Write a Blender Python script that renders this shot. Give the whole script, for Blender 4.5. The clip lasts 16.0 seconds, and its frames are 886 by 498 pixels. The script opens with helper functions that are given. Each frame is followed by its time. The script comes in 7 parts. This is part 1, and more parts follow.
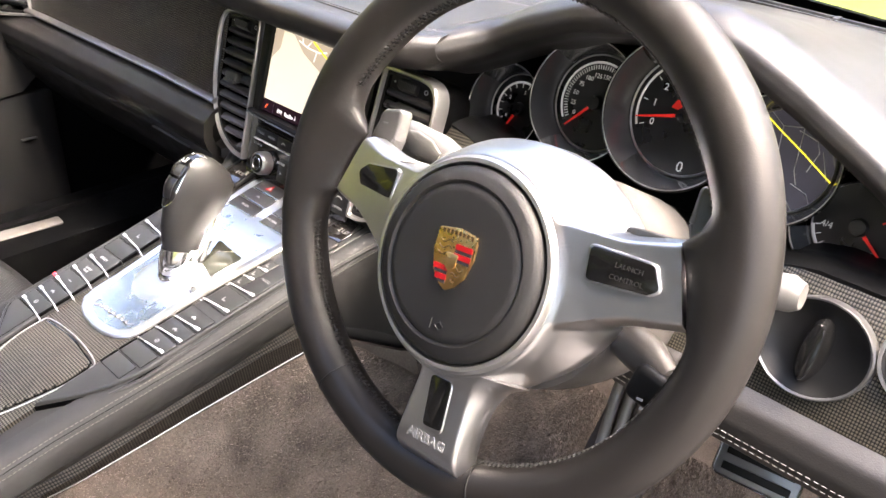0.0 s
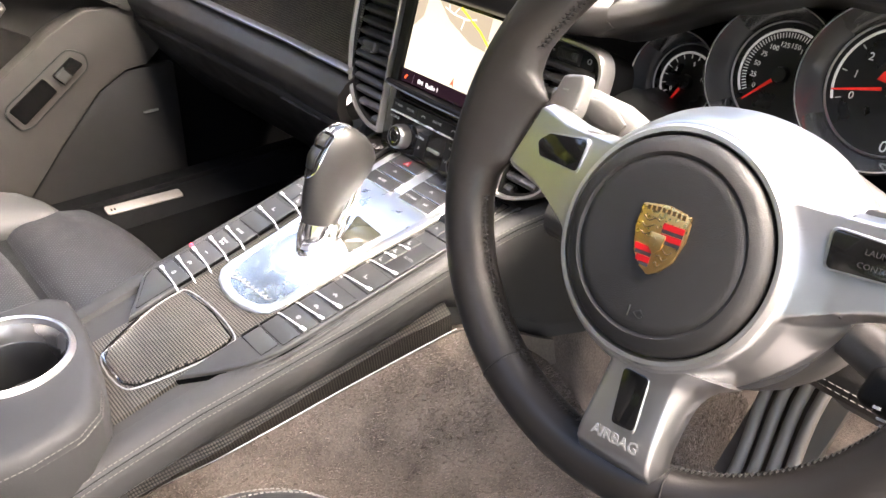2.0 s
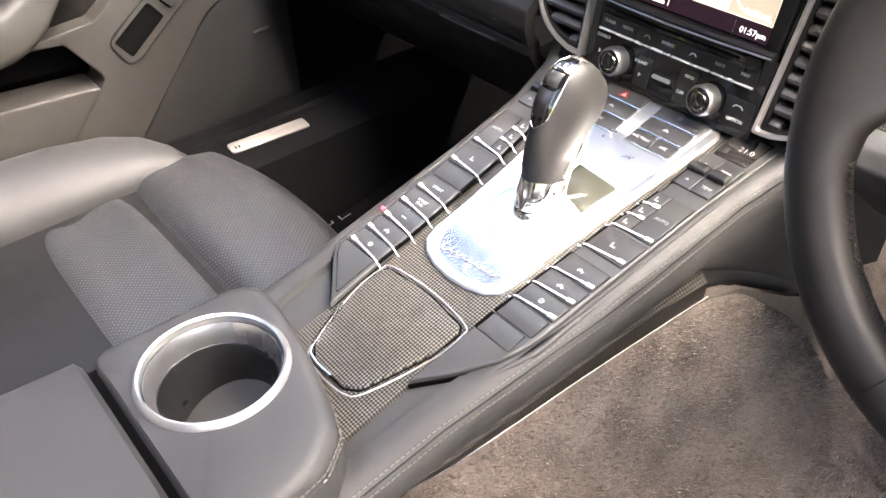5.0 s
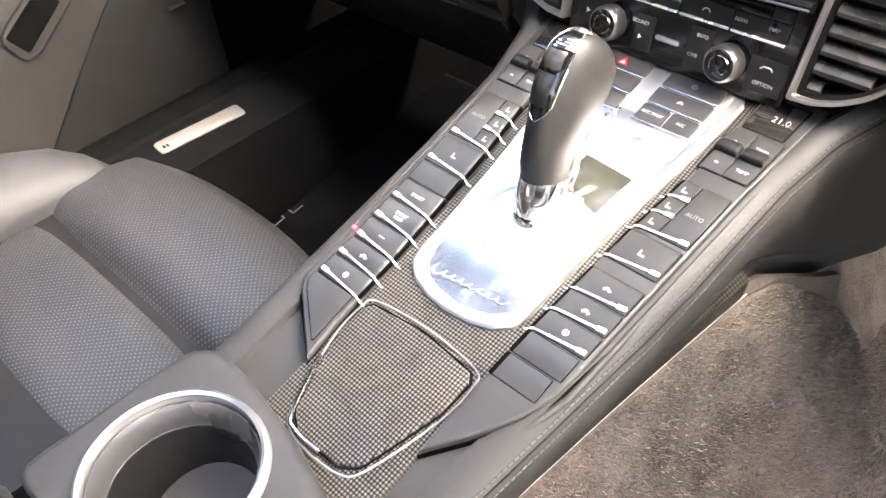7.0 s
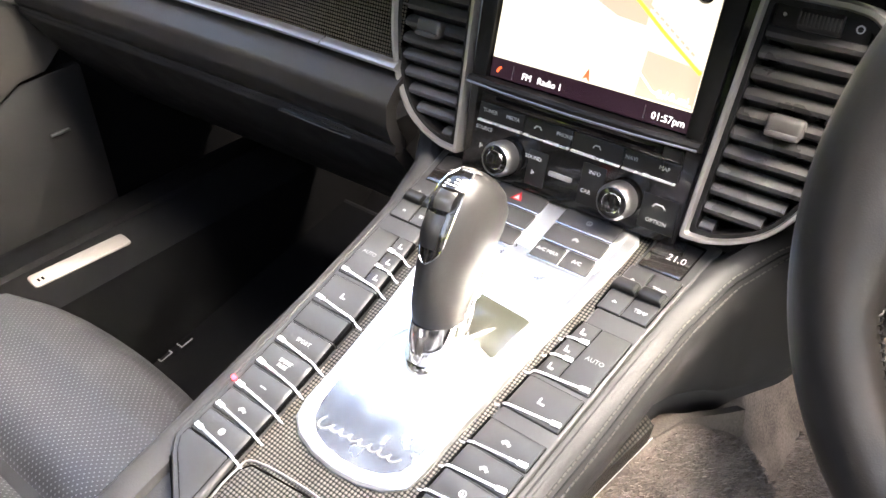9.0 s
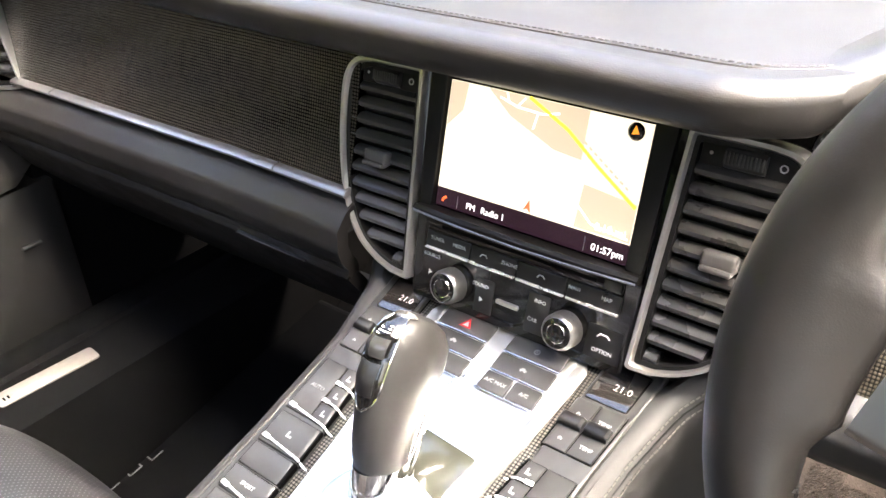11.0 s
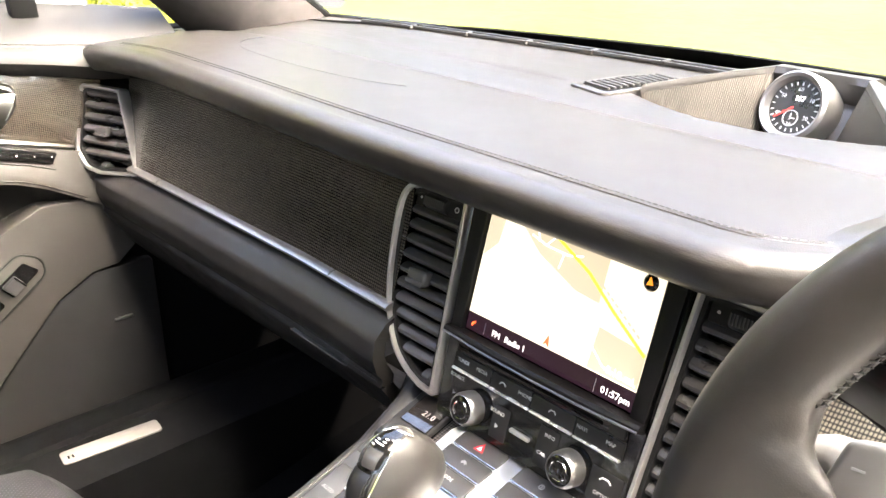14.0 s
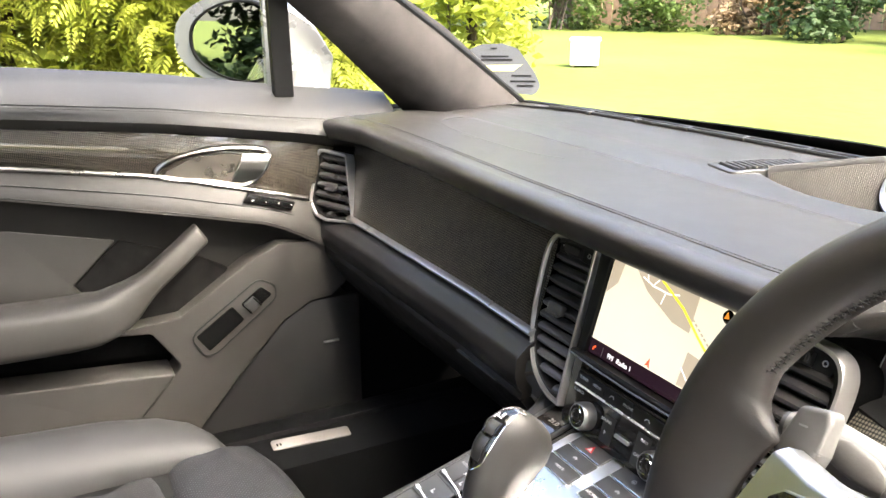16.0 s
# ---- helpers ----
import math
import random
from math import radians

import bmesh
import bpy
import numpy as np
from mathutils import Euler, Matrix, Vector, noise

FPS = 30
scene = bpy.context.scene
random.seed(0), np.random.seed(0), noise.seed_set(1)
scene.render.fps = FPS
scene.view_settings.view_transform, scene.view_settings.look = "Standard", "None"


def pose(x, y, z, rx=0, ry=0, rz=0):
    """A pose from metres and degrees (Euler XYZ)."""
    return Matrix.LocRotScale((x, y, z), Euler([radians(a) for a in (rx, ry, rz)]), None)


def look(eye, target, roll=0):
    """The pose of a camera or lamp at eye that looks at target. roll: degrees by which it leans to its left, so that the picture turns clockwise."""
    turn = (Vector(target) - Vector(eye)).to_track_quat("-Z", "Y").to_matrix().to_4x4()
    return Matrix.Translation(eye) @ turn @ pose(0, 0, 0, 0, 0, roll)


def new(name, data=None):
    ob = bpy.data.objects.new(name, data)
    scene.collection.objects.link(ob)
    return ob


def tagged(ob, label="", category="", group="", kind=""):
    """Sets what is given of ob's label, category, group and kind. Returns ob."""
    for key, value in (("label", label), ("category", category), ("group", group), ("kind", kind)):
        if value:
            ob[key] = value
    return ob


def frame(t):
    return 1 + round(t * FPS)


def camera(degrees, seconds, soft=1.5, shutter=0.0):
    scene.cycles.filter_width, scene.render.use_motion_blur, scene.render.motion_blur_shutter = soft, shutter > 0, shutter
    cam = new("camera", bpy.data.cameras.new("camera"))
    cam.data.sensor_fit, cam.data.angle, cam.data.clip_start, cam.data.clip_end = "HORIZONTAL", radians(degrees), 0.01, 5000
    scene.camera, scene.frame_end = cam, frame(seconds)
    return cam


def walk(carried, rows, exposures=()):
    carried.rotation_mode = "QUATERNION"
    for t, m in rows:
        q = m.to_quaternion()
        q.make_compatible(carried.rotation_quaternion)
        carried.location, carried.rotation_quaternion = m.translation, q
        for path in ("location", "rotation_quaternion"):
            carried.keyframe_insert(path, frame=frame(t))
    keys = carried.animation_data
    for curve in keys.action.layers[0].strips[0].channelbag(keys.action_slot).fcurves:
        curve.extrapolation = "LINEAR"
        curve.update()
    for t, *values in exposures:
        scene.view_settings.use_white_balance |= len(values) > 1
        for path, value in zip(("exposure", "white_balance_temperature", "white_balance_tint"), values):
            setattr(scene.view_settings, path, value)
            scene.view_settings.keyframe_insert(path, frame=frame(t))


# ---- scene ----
cam = camera(56.1, 16.0)
PATH = [
    (0, (0.674, -0.488, 0.88), (-0.489, 0.792, -0.124), 3.3),
    (0.5, (0.665, -0.491, 0.873), (-0.5, 0.787, -0.132), 3.6),
    (1, (0.654, -0.493, 0.865), (-0.527, 0.761, -0.15), 3.3),
    (1.5, (0.63, -0.503, 0.854), (-0.596, 0.7, -0.171), 2.8),
    (2, (0.599, -0.508, 0.847), (-0.679, 0.625, -0.193), 2.0),
    (2.5, (0.573, -0.518, 0.839), (-0.731, 0.565, -0.223), 1.6),
    (3, (0.532, -0.525, 0.826), (-0.777, 0.516, -0.272), 1.5),
    (3.5, (0.495, -0.526, 0.817), (-0.805, 0.477, -0.326), 0.9),
    (4, (0.454, -0.534, 0.82), (-0.84, 0.432, -0.36), -0.7),
    (4.5, (0.425, -0.534, 0.824), (-0.868, 0.393, -0.388), -3.0),
    (4.7, (0.409, -0.538, 0.828), (-0.861, 0.395, -0.403), -3.0),
    (6.8, (0.277, -0.483, 0.802), (-0.808, 0.478, -0.576), -5.9),
    (7, (0.27, -0.479, 0.797), (-0.808, 0.5, -0.573), -5.7),
    (7.5, (0.26, -0.47, 0.787), (-0.801, 0.587, -0.538), -4.4),
    (8, (0.253, -0.461, 0.785), (-0.791, 0.685, -0.479), -2.8),
    (8.5, (0.252, -0.454, 0.781), (-0.782, 0.75, -0.437), -1.8),
    (9, (0.254, -0.441, 0.789), (-0.773, 0.815, -0.38), -1.2),
    (9.5, (0.255, -0.431, 0.795), (-0.775, 0.857, -0.337), -1.4),
    (10, (0.258, -0.416, 0.808), (-0.783, 0.884, -0.3), -2.4),
    (10.2, (0.261, -0.41, 0.812), (-0.799, 0.893, -0.274), -3.0),
    (12.5, (0.285, -0.391, 0.835), (-0.843, 0.954, -0.125), -1.3),
    (13, (0.297, -0.393, 0.834), (-0.912, 0.912, -0.079), -0.2),
    (13.5, (0.309, -0.377, 0.834), (-0.976, 0.899, -0.016), 0.6),
    (14, (0.328, -0.372, 0.843), (-1.029, 0.868, 0.056), 0.5),
    (14.5, (0.358, -0.378, 0.845), (-1.066, 0.819, 0.109), 1.1),
    (15, (0.411, -0.397, 0.853), (-1.113, 0.702, 0.167), 1.4),
    (15.5, (0.46, -0.407, 0.86), (-1.154, 0.576, 0.206), 0.7),
    (16, (0.502, -0.432, 0.866), (-1.192, 0.444, 0.262), 0.0),
]
EXPOSURES = [(0, 3.68, 7150, 19), (3, 3.98, 7150, 18), (6, 3.98, 7000, 17), (8, 4.09, 7000, 16), (10, 4.26, 7100, 16), (13, 3.99, 7300, 15), (14, 4.28, 7300, 15), (15, 3.9, 7000, 13), (16, 3.66, 7000, 13)]
walk(cam, [(t, look(eye, target, roll)) for t, eye, target, roll in PATH], EXPOSURES)

# ---- light ----
SUN_EL, SUN_ROT = 55.0, 68.0
world = bpy.data.worlds.new("sky")
scene.world = world
world.use_nodes = True
wn = world.node_tree
wn.nodes.clear()
sky = wn.nodes.new("ShaderNodeTexSky")
sky.sky_type, sky.sun_disc = "NISHITA", False
sky.sun_elevation, sky.sun_rotation = radians(SUN_EL), radians(SUN_ROT)
sky.air_density, sky.dust_density = 1.0, 3.0
wbg = wn.nodes.new("ShaderNodeBackground")
wbg.inputs["Strength"].default_value = 0.15
wout = wn.nodes.new("ShaderNodeOutputWorld")
wn.links.new(sky.outputs[0], wbg.inputs[0])
wn.links.new(wbg.outputs[0], wout.inputs[0])
sun = new("sun", bpy.data.lights.new("sun", "SUN"))
sun.data.energy, sun.data.angle, sun.data.color = 2.5, radians(60), (1.0, 0.95, 0.86)
_az, _el = radians(SUN_ROT), radians(SUN_EL)
sun.matrix_world = look((0, 0, 6), (-math.sin(_az) * math.cos(_el), -math.cos(_az) * math.cos(_el), 6 - math.sin(_el)))


# ---- materials ----
def mat(name, color, rough=0.5, metal=0.0, vary=0.12, scale=40.0, bump=0.0, bump_scale=400.0, spec=0.5, coat=0.0, big=6.0,
        trans=0.0, ior=1.45, emit=0.0, rough_vary=0.08, stretch=None, sheen=0.0):
    m = bpy.data.materials.new(name)
    m.use_nodes = True
    nt = m.node_tree
    b = nt.nodes["Principled BSDF"]
    b.inputs["Roughness"].default_value = rough
    b.inputs["Metallic"].default_value = metal
    b.inputs["Specular IOR Level"].default_value = spec
    b.inputs["Coat Weight"].default_value = coat
    b.inputs["Coat Roughness"].default_value = 0.03
    b.inputs["Transmission Weight"].default_value = trans
    b.inputs["IOR"].default_value = ior
    b.inputs["Sheen Weight"].default_value = sheen
    c = (*color, 1.0)
    b.inputs["Base Color"].default_value = c
    if emit:
        b.inputs["Emission Color"].default_value = c
        b.inputs["Emission Strength"].default_value = emit
    tc = nt.nodes.new("ShaderNodeTexCoord")
    src = tc.outputs["Object"]
    if stretch:
        mp = nt.nodes.new("ShaderNodeMapping")
        mp.inputs["Scale"].default_value = stretch
        nt.links.new(src, mp.inputs[0])
        src = mp.outputs[0]
    if vary:
        n1, n2 = nt.nodes.new("ShaderNodeTexNoise"), nt.nodes.new("ShaderNodeTexNoise")
        n1.inputs["Scale"].default_value, n2.inputs["Scale"].default_value = scale, big
        n1.inputs["Detail"].default_value = 5
        nt.links.new(src, n1.inputs[0])
        nt.links.new(tc.outputs["Object"], n2.inputs[0])
        add = nt.nodes.new("ShaderNodeMath")
        add.operation = "ADD"
        nt.links.new(n1.outputs[0], add.inputs[0])
        nt.links.new(n2.outputs[0], add.inputs[1])
        mr = nt.nodes.new("ShaderNodeMapRange")
        mr.inputs[1].default_value, mr.inputs[2].default_value = 0.6, 1.4
        mr.inputs[3].default_value, mr.inputs[4].default_value = 1 - vary, 1 + vary
        nt.links.new(add.outputs[0], mr.inputs[0])
        mul = nt.nodes.new("ShaderNodeMix")
        mul.data_type, mul.blend_type = "RGBA", "MULTIPLY"
        mul.inputs[0].default_value = 1.0
        mul.inputs[6].default_value = c
        nt.links.new(mr.outputs[0], mul.inputs[7])
        nt.links.new(mul.outputs[2], b.inputs["Base Color"])
        rr = nt.nodes.new("ShaderNodeMapRange")
        rr.inputs[1].default_value, rr.inputs[2].default_value = 0.7, 1.3
        rr.inputs[3].default_value, rr.inputs[4].default_value = max(0.0, rough - rough_vary), min(1.0, rough + rough_vary)
        nt.links.new(add.outputs[0], rr.inputs[0])
        nt.links.new(rr.outputs[0], b.inputs["Roughness"])
    if bump:
        nb = nt.nodes.new("ShaderNodeTexNoise")
        nb.inputs["Scale"].default_value, nb.inputs["Detail"].default_value = bump_scale, 4
        nt.links.new(src, nb.inputs[0])
        bp = nt.nodes.new("ShaderNodeBump")
        bp.inputs["Strength"].default_value, bp.inputs["Distance"].default_value = bump, 0.001
        nt.links.new(nb.outputs[0], bp.inputs["Height"])
        nt.links.new(bp.outputs[0], b.inputs["Normal"])
    return m


def grain(m, kind, scale, strength, dist=0.0006):
    """Adds a cell relief (leather pores) to a material."""
    nt = m.node_tree
    b = nt.nodes["Principled BSDF"]
    tc = nt.nodes.new("ShaderNodeTexCoord")
    v = nt.nodes.new("ShaderNodeTexVoronoi")
    v.feature = kind
    v.inputs["Scale"].default_value = scale
    nt.links.new(tc.outputs["Object"], v.inputs["Vector"])
    bp = nt.nodes.new("ShaderNodeBump")
    bp.inputs["Strength"].default_value, bp.inputs["Distance"].default_value = strength, dist
    nt.links.new(v.outputs["Distance"], bp.inputs["Height"])
    old = b.inputs["Normal"].links
    if old:
        nt.links.new(old[0].from_socket, bp.inputs["Normal"])
    nt.links.new(bp.outputs[0], b.inputs["Normal"])
    return m


def weave(name, cell, dark, light, rough=0.32, axes=("X", "Y"), coat=0.08):
    """Woven carbon under clear lacquer: a chequer of tows lying across each other."""
    m = mat(name, light, rough, 0.0, vary=0.0, coat=coat, spec=0.3)
    nt = m.node_tree
    b = nt.nodes["Principled BSDF"]
    tc = nt.nodes.new("ShaderNodeTexCoord")
    sep = nt.nodes.new("ShaderNodeSeparateXYZ")
    nt.links.new(tc.outputs["Object"], sep.inputs[0])

    def op(kind, a, bb=None):
        n = nt.nodes.new("ShaderNodeMath")
        n.operation = kind
        for i, v in enumerate((a, bb)):
            if v is None:
                continue
            if isinstance(v, (int, float)):
                n.inputs[i].default_value = v
            else:
                nt.links.new(v, n.inputs[i])
        return n.outputs[0]

    su = op("ABSOLUTE", op("SINE", op("MULTIPLY", sep.outputs[axes[0]], math.pi / cell)))
    sv = op("ABSOLUTE", op("SINE", op("MULTIPLY", sep.outputs[axes[1]], math.pi / cell)))
    s = op("MULTIPLY", su, sv)
    mr = nt.nodes.new("ShaderNodeMapRange")
    mr.inputs[1].default_value, mr.inputs[2].default_value = 0.15, 0.7
    nt.links.new(s, mr.inputs[0])
    nz = nt.nodes.new("ShaderNodeTexNoise")
    nz.inputs["Scale"].default_value = 90
    nt.links.new(tc.outputs["Object"], nz.inputs[0])
    f = op("MULTIPLY", mr.outputs[0], op("ADD", nz.outputs[0], 0.5))
    mx = nt.nodes.new("ShaderNodeMix")
    mx.data_type = "RGBA"
    mx.inputs[6].default_value, mx.inputs[7].default_value = (*dark, 1), (*light, 1)
    nt.links.new(f, mx.inputs[0])
    nt.links.new(mx.outputs[2], b.inputs["Base Color"])
    bp = nt.nodes.new("ShaderNodeBump")
    bp.inputs["Strength"].default_value, bp.inputs["Distance"].default_value = 0.5, 0.0004
    nt.links.new(s, bp.inputs["Height"])
    nt.links.new(bp.outputs[0], b.inputs["Normal"])
    b.inputs["Metallic"].default_value = 0.35
    return m


def dotted(name, color, hole, cell, rough, axes=("X", "Y"), size=0.45):
    """Perforated leather: small round holes on a staggered grid."""
    m = mat(name, color, rough, 0.0, vary=0.12, bump=0.15)
    nt = m.node_tree
    b = nt.nodes["Principled BSDF"]
    tc = nt.nodes.new("ShaderNodeTexCoord")
    sep = nt.nodes.new("ShaderNodeSeparateXYZ")
    nt.links.new(tc.outputs["Object"], sep.inputs[0])

    def wave(sock):
        k = nt.nodes.new("ShaderNodeMath")
        k.operation = "MULTIPLY"
        k.inputs[1].default_value = 2 * math.pi / cell
        nt.links.new(sock, k.inputs[0])
        c = nt.nodes.new("ShaderNodeMath")
        c.operation = "COSINE"
        nt.links.new(k.outputs[0], c.inputs[0])
        return c.outputs[0]

    p = nt.nodes.new("ShaderNodeMath")
    p.operation = "MULTIPLY"
    nt.links.new(wave(sep.outputs[axes[0]]), p.inputs[0])
    nt.links.new(wave(sep.outputs[axes[1]]), p.inputs[1])
    st = nt.nodes.new("ShaderNodeMapRange")
    st.inputs[1].default_value, st.inputs[2].default_value = size, size + 0.25
    nt.links.new(p.outputs[0], st.inputs[0])
    mx = nt.nodes.new("ShaderNodeMix")
    mx.data_type = "RGBA"
    mx.inputs[7].default_value = (*hole, 1)
    old = b.inputs["Base Color"].links[0].from_socket
    nt.links.new(old, mx.inputs[6])
    nt.links.new(st.outputs[0], mx.inputs[0])
    nt.links.new(mx.outputs[2], b.inputs["Base Color"])
    bp = nt.nodes.new("ShaderNodeBump")
    bp.invert = True
    bp.inputs["Strength"].default_value, bp.inputs["Distance"].default_value = 0.6, 0.0006
    nt.links.new(st.outputs[0], bp.inputs["Height"])
    nt.links.new(bp.outputs[0], b.inputs["Normal"])
    return m


LEATHER = grain(mat("black_leather", (0.0262, 0.0256, 0.0253), 0.54, spec=0.32, bump=0.05, bump_scale=900, vary=0.12, rough_vary=0.03), "F1", 900, 0.10)
LEATHER_RIM = grain(mat("smooth_black_leather", (0.0135, 0.0119, 0.0109), 0.42, spec=0.31, bump=0.05, bump_scale=1200, vary=0.10, rough_vary=0.03), "F1", 1300, 0.06)
LEATHER_DOOR = grain(mat("door_leather", (0.0262, 0.0242, 0.0220), 0.50, spec=0.32, bump=0.2, bump_scale=800, vary=0.12), "F1", 900, 0.2)
LEATHER_DASH = grain(mat("dashboard_leather", (0.0135, 0.0123, 0.0114), 0.37, spec=0.55, bump=0.08, bump_scale=900, vary=0.12, rough_vary=0.02), "F1", 900, 0.10)
SLAT = mat("vent_plastic", (0.030, 0.0292, 0.0284), 0.30, vary=0.06)
KEY = mat("key_plastic", (0.009, 0.009, 0.009), 0.35, vary=0.06)
SOFT_PLASTIC = mat("soft_black_plastic", (0.006, 0.006, 0.006), 0.45, spec=0.25, bump=0.15, bump_scale=1500, vary=0.1)
PAD = mat("airbag_cover", (0.011, 0.010, 0.0095), 0.5, bump=0.3, bump_scale=1600, vary=0.08)
GLOSS = mat("gloss_black", (0.005, 0.005, 0.005), 0.12, vary=0.0, coat=0.3)
BUTTON = mat("button_plastic", (0.024, 0.024, 0.024), 0.42, vary=0.08, bump=0.05)
# near-black, standing for the shade in slots, gaps, hollows and behind openings
DARK = mat("cavity_shade", (0.0015, 0.0015, 0.0015), 0.8, vary=0.0, spec=0.05)
ALU = mat("brushed_aluminium", (0.78, 0.78, 0.78), 0.36, 1.0, vary=0.04, scale=60, stretch=(1, 25, 1), rough_vary=0.04)
SILVER = mat("silver_paint", (0.56, 0.55, 0.54), 0.30, 0.9, vary=0.03, scale=80, rough_vary=0.02)
VENT_METAL = mat("dark_satin_metal", (0.44, 0.43, 0.42), 0.32, 0.9, vary=0.03, scale=80, rough_vary=0.02)
CHROME = mat("chrome", (0.75, 0.75, 0.76), 0.12, 1.0, vary=0.03)
STRIP = mat("chrome_strip", (0.80, 0.80, 0.80), 0.30, 0.7, vary=0.03)
CARBON = weave("woven_carbon", 0.0025, (0.0015, 0.0014, 0.0013), (0.13, 0.117, 0.10))
CARBON_DARK = weave("dark_woven_strip", 0.0026, (0.002, 0.002, 0.002), (0.060, 0.053, 0.045), 0.45, ("Y", "Z"), coat=0.0)
CARPET = mat("grey_brown_carpet", (0.082, 0.069, 0.060), 0.95, vary=0.7, scale=450, big=25, bump=1.0, bump_scale=600, spec=0.05, sheen=0.0)
# for the black mat; on floor and tunnel it stands for footwell shade
MAT_CARPET = mat("mat_and_shade_carpet", (0.003, 0.003, 0.003), 0.95, vary=0.3, scale=500, bump=0.8, bump_scale=700, spec=0.03)
SUEDE = mat("grey_suede", (0.026, 0.024, 0.0235), 0.9, vary=0.3, scale=60, big=14, bump=0.3, bump_scale=900, spec=0.05)
PERF = dotted("perforated_leather", (0.0142, 0.0146, 0.0155), (0.066, 0.067, 0.070), 0.0056, 0.40, size=0.58)
RED = mat("red_enamel", (0.32, 0.006, 0.009), 0.3, vary=0.0)
GOLD = mat("gilt_metal", (0.72, 0.45, 0.18), 0.3, 1.0, vary=0.15, scale=300)
WHITE_MARK = mat("white_marking", (0.40, 0.40, 0.40), 0.5, vary=0.0)
PALE_MARK = mat("pale_marking", (0.25, 0.25, 0.25), 0.5, vary=0.0)
GREY_MARK = mat("grey_marking", (0.18, 0.18, 0.18), 0.5, vary=0.0)
THREAD = mat("stitch_thread", (0.075, 0.069, 0.064), 0.8, vary=0.1)
DARK_THREAD = mat("dark_stitch_thread", (0.022, 0.021, 0.020), 0.8, vary=0.1)
RIM_THREAD = mat("rim_thread", (0.010, 0.0095, 0.009), 0.7, vary=0.1)
LIGHT_THREAD = mat("pale_stitch_thread", (0.17, 0.162, 0.15), 0.8, vary=0.1)


# ---- shapes ----
def finish(bm, sharp=38):
    bmesh.ops.remove_doubles(bm, verts=bm.verts, dist=1e-6)
    bmesh.ops.recalc_face_normals(bm, faces=bm.faces)
    for f in bm.faces:
        f.smooth = True
    lim = radians(sharp)
    for e in bm.edges:
        if len(e.link_faces) == 2 and e.calc_face_angle() > lim:
            e.smooth = False
    return bm


def part(name, bm, material, parent=None, label="", at=None, sharp=38):
    if isinstance(bm, bmesh.types.BMesh):
        finish(bm, sharp)
        me = bpy.data.meshes.new(name)
        bm.to_mesh(me)
        bm.free()
    else:
        me = bm
    if material and not me.materials:
        me.materials.append(material)
    ob = new(name, me)
    if parent:
        ob.parent = parent
    if at:
        ob.matrix_basis = at
    if label:
        ob["label"] = label
    return ob


def thing(name, label, category, at=None, group="", kind=""):
    ob = new(name)
    ob.empty_display_size = 0.02
    if at:
        ob.matrix_basis = at
    return tagged(ob, label, category, group, kind)


def fillet(pts, r, n=4):
    """A closed outline with rounded corners; r may be one radius or one a corner."""
    out, k = [], len(pts)
    for i, p in enumerate(pts):
        ri = r[i] if isinstance(r, (list, tuple)) else r
        p, a, b = Vector(p), Vector(pts[i - 1]), Vector(pts[(i + 1) % k])
        da, db = (a - p), (b - p)
        la, lb = da.length, db.length
        if ri <= 0 or la < 1e-9 or lb < 1e-9:
            out.append(tuple(p))
            continue
        da.normalize()
        db.normalize()
        ang = da.angle(db)
        d = min(ri / max(math.tan(ang / 2), 1e-4), la * 0.49, lb * 0.49)
        s, e = p + da * d, p + db * d
        for j in range(n + 1):
            t = j / n
            out.append(tuple(s * (1 - t) ** 2 + p * 2 * t * (1 - t) + e * t * t))
    return out


def prism(pts, z0, z1, bevel=0.0, seg=2):
    bm = bmesh.new()
    vs = [bm.verts.new((x, y, z0)) for x, y in pts]
    f = bm.faces.new(vs)
    r = bmesh.ops.extrude_face_region(bm, geom=[f])
    top = [v for v in r["geom"] if isinstance(v, bmesh.types.BMVert)]
    for v in top:
        v.co.z = z1
    if bevel:
        es = [e for e in bm.edges if all(abs(v.co.z - z1) < 1e-7 for v in e.verts)]
        bmesh.ops.bevel(bm, geom=es, offset=bevel, segments=seg, affect="EDGES", profile=0.5, clamp_overlap=True)
    return bm


def box(c, s, bevel=0.0, seg=2, rot=None):
    bm = bmesh.new()
    bmesh.ops.create_cube(bm, size=1)
    for v in bm.verts:
        v.co = Vector((v.co.x * s[0], v.co.y * s[1], v.co.z * s[2]))
    if bevel:
        bmesh.ops.bevel(bm, geom=bm.edges[:], offset=bevel, segments=seg, affect="EDGES", profile=0.5, clamp_overlap=True)
    m = Matrix.Translation(c) @ (rot if rot else Matrix())
    bmesh.ops.transform(bm, matrix=m, verts=bm.verts)
    return bm


def lathe(profile, n=40, at=None, closed=False):
    """Turns (radius, height) about z."""
    bm = bmesh.new()
    rings = []
    for r, z in profile:
        if r < 1e-6:
            rings.append([bm.verts.new((0, 0, z))])
        else:
            rings.append([bm.verts.new((r * math.cos(2 * math.pi * i / n), r * math.sin(2 * math.pi * i / n), z)) for i in range(n)])
    pairs = list(zip(rings, rings[1:])) + ([(rings[-1], rings[0])] if closed else [])
    for a, b in pairs:
        for i in range(n):
            j = (i + 1) % n
            vs = [a[i % len(a)], a[j % len(a)], b[j % len(b)], b[i % len(b)]]
            u = []
            for v in vs:
                if v not in u:
                    u.append(v)
            if len(u) > 2:
                bm.faces.new(u)
    if at:
        bmesh.ops.transform(bm, matrix=at, verts=bm.verts)
    return bm


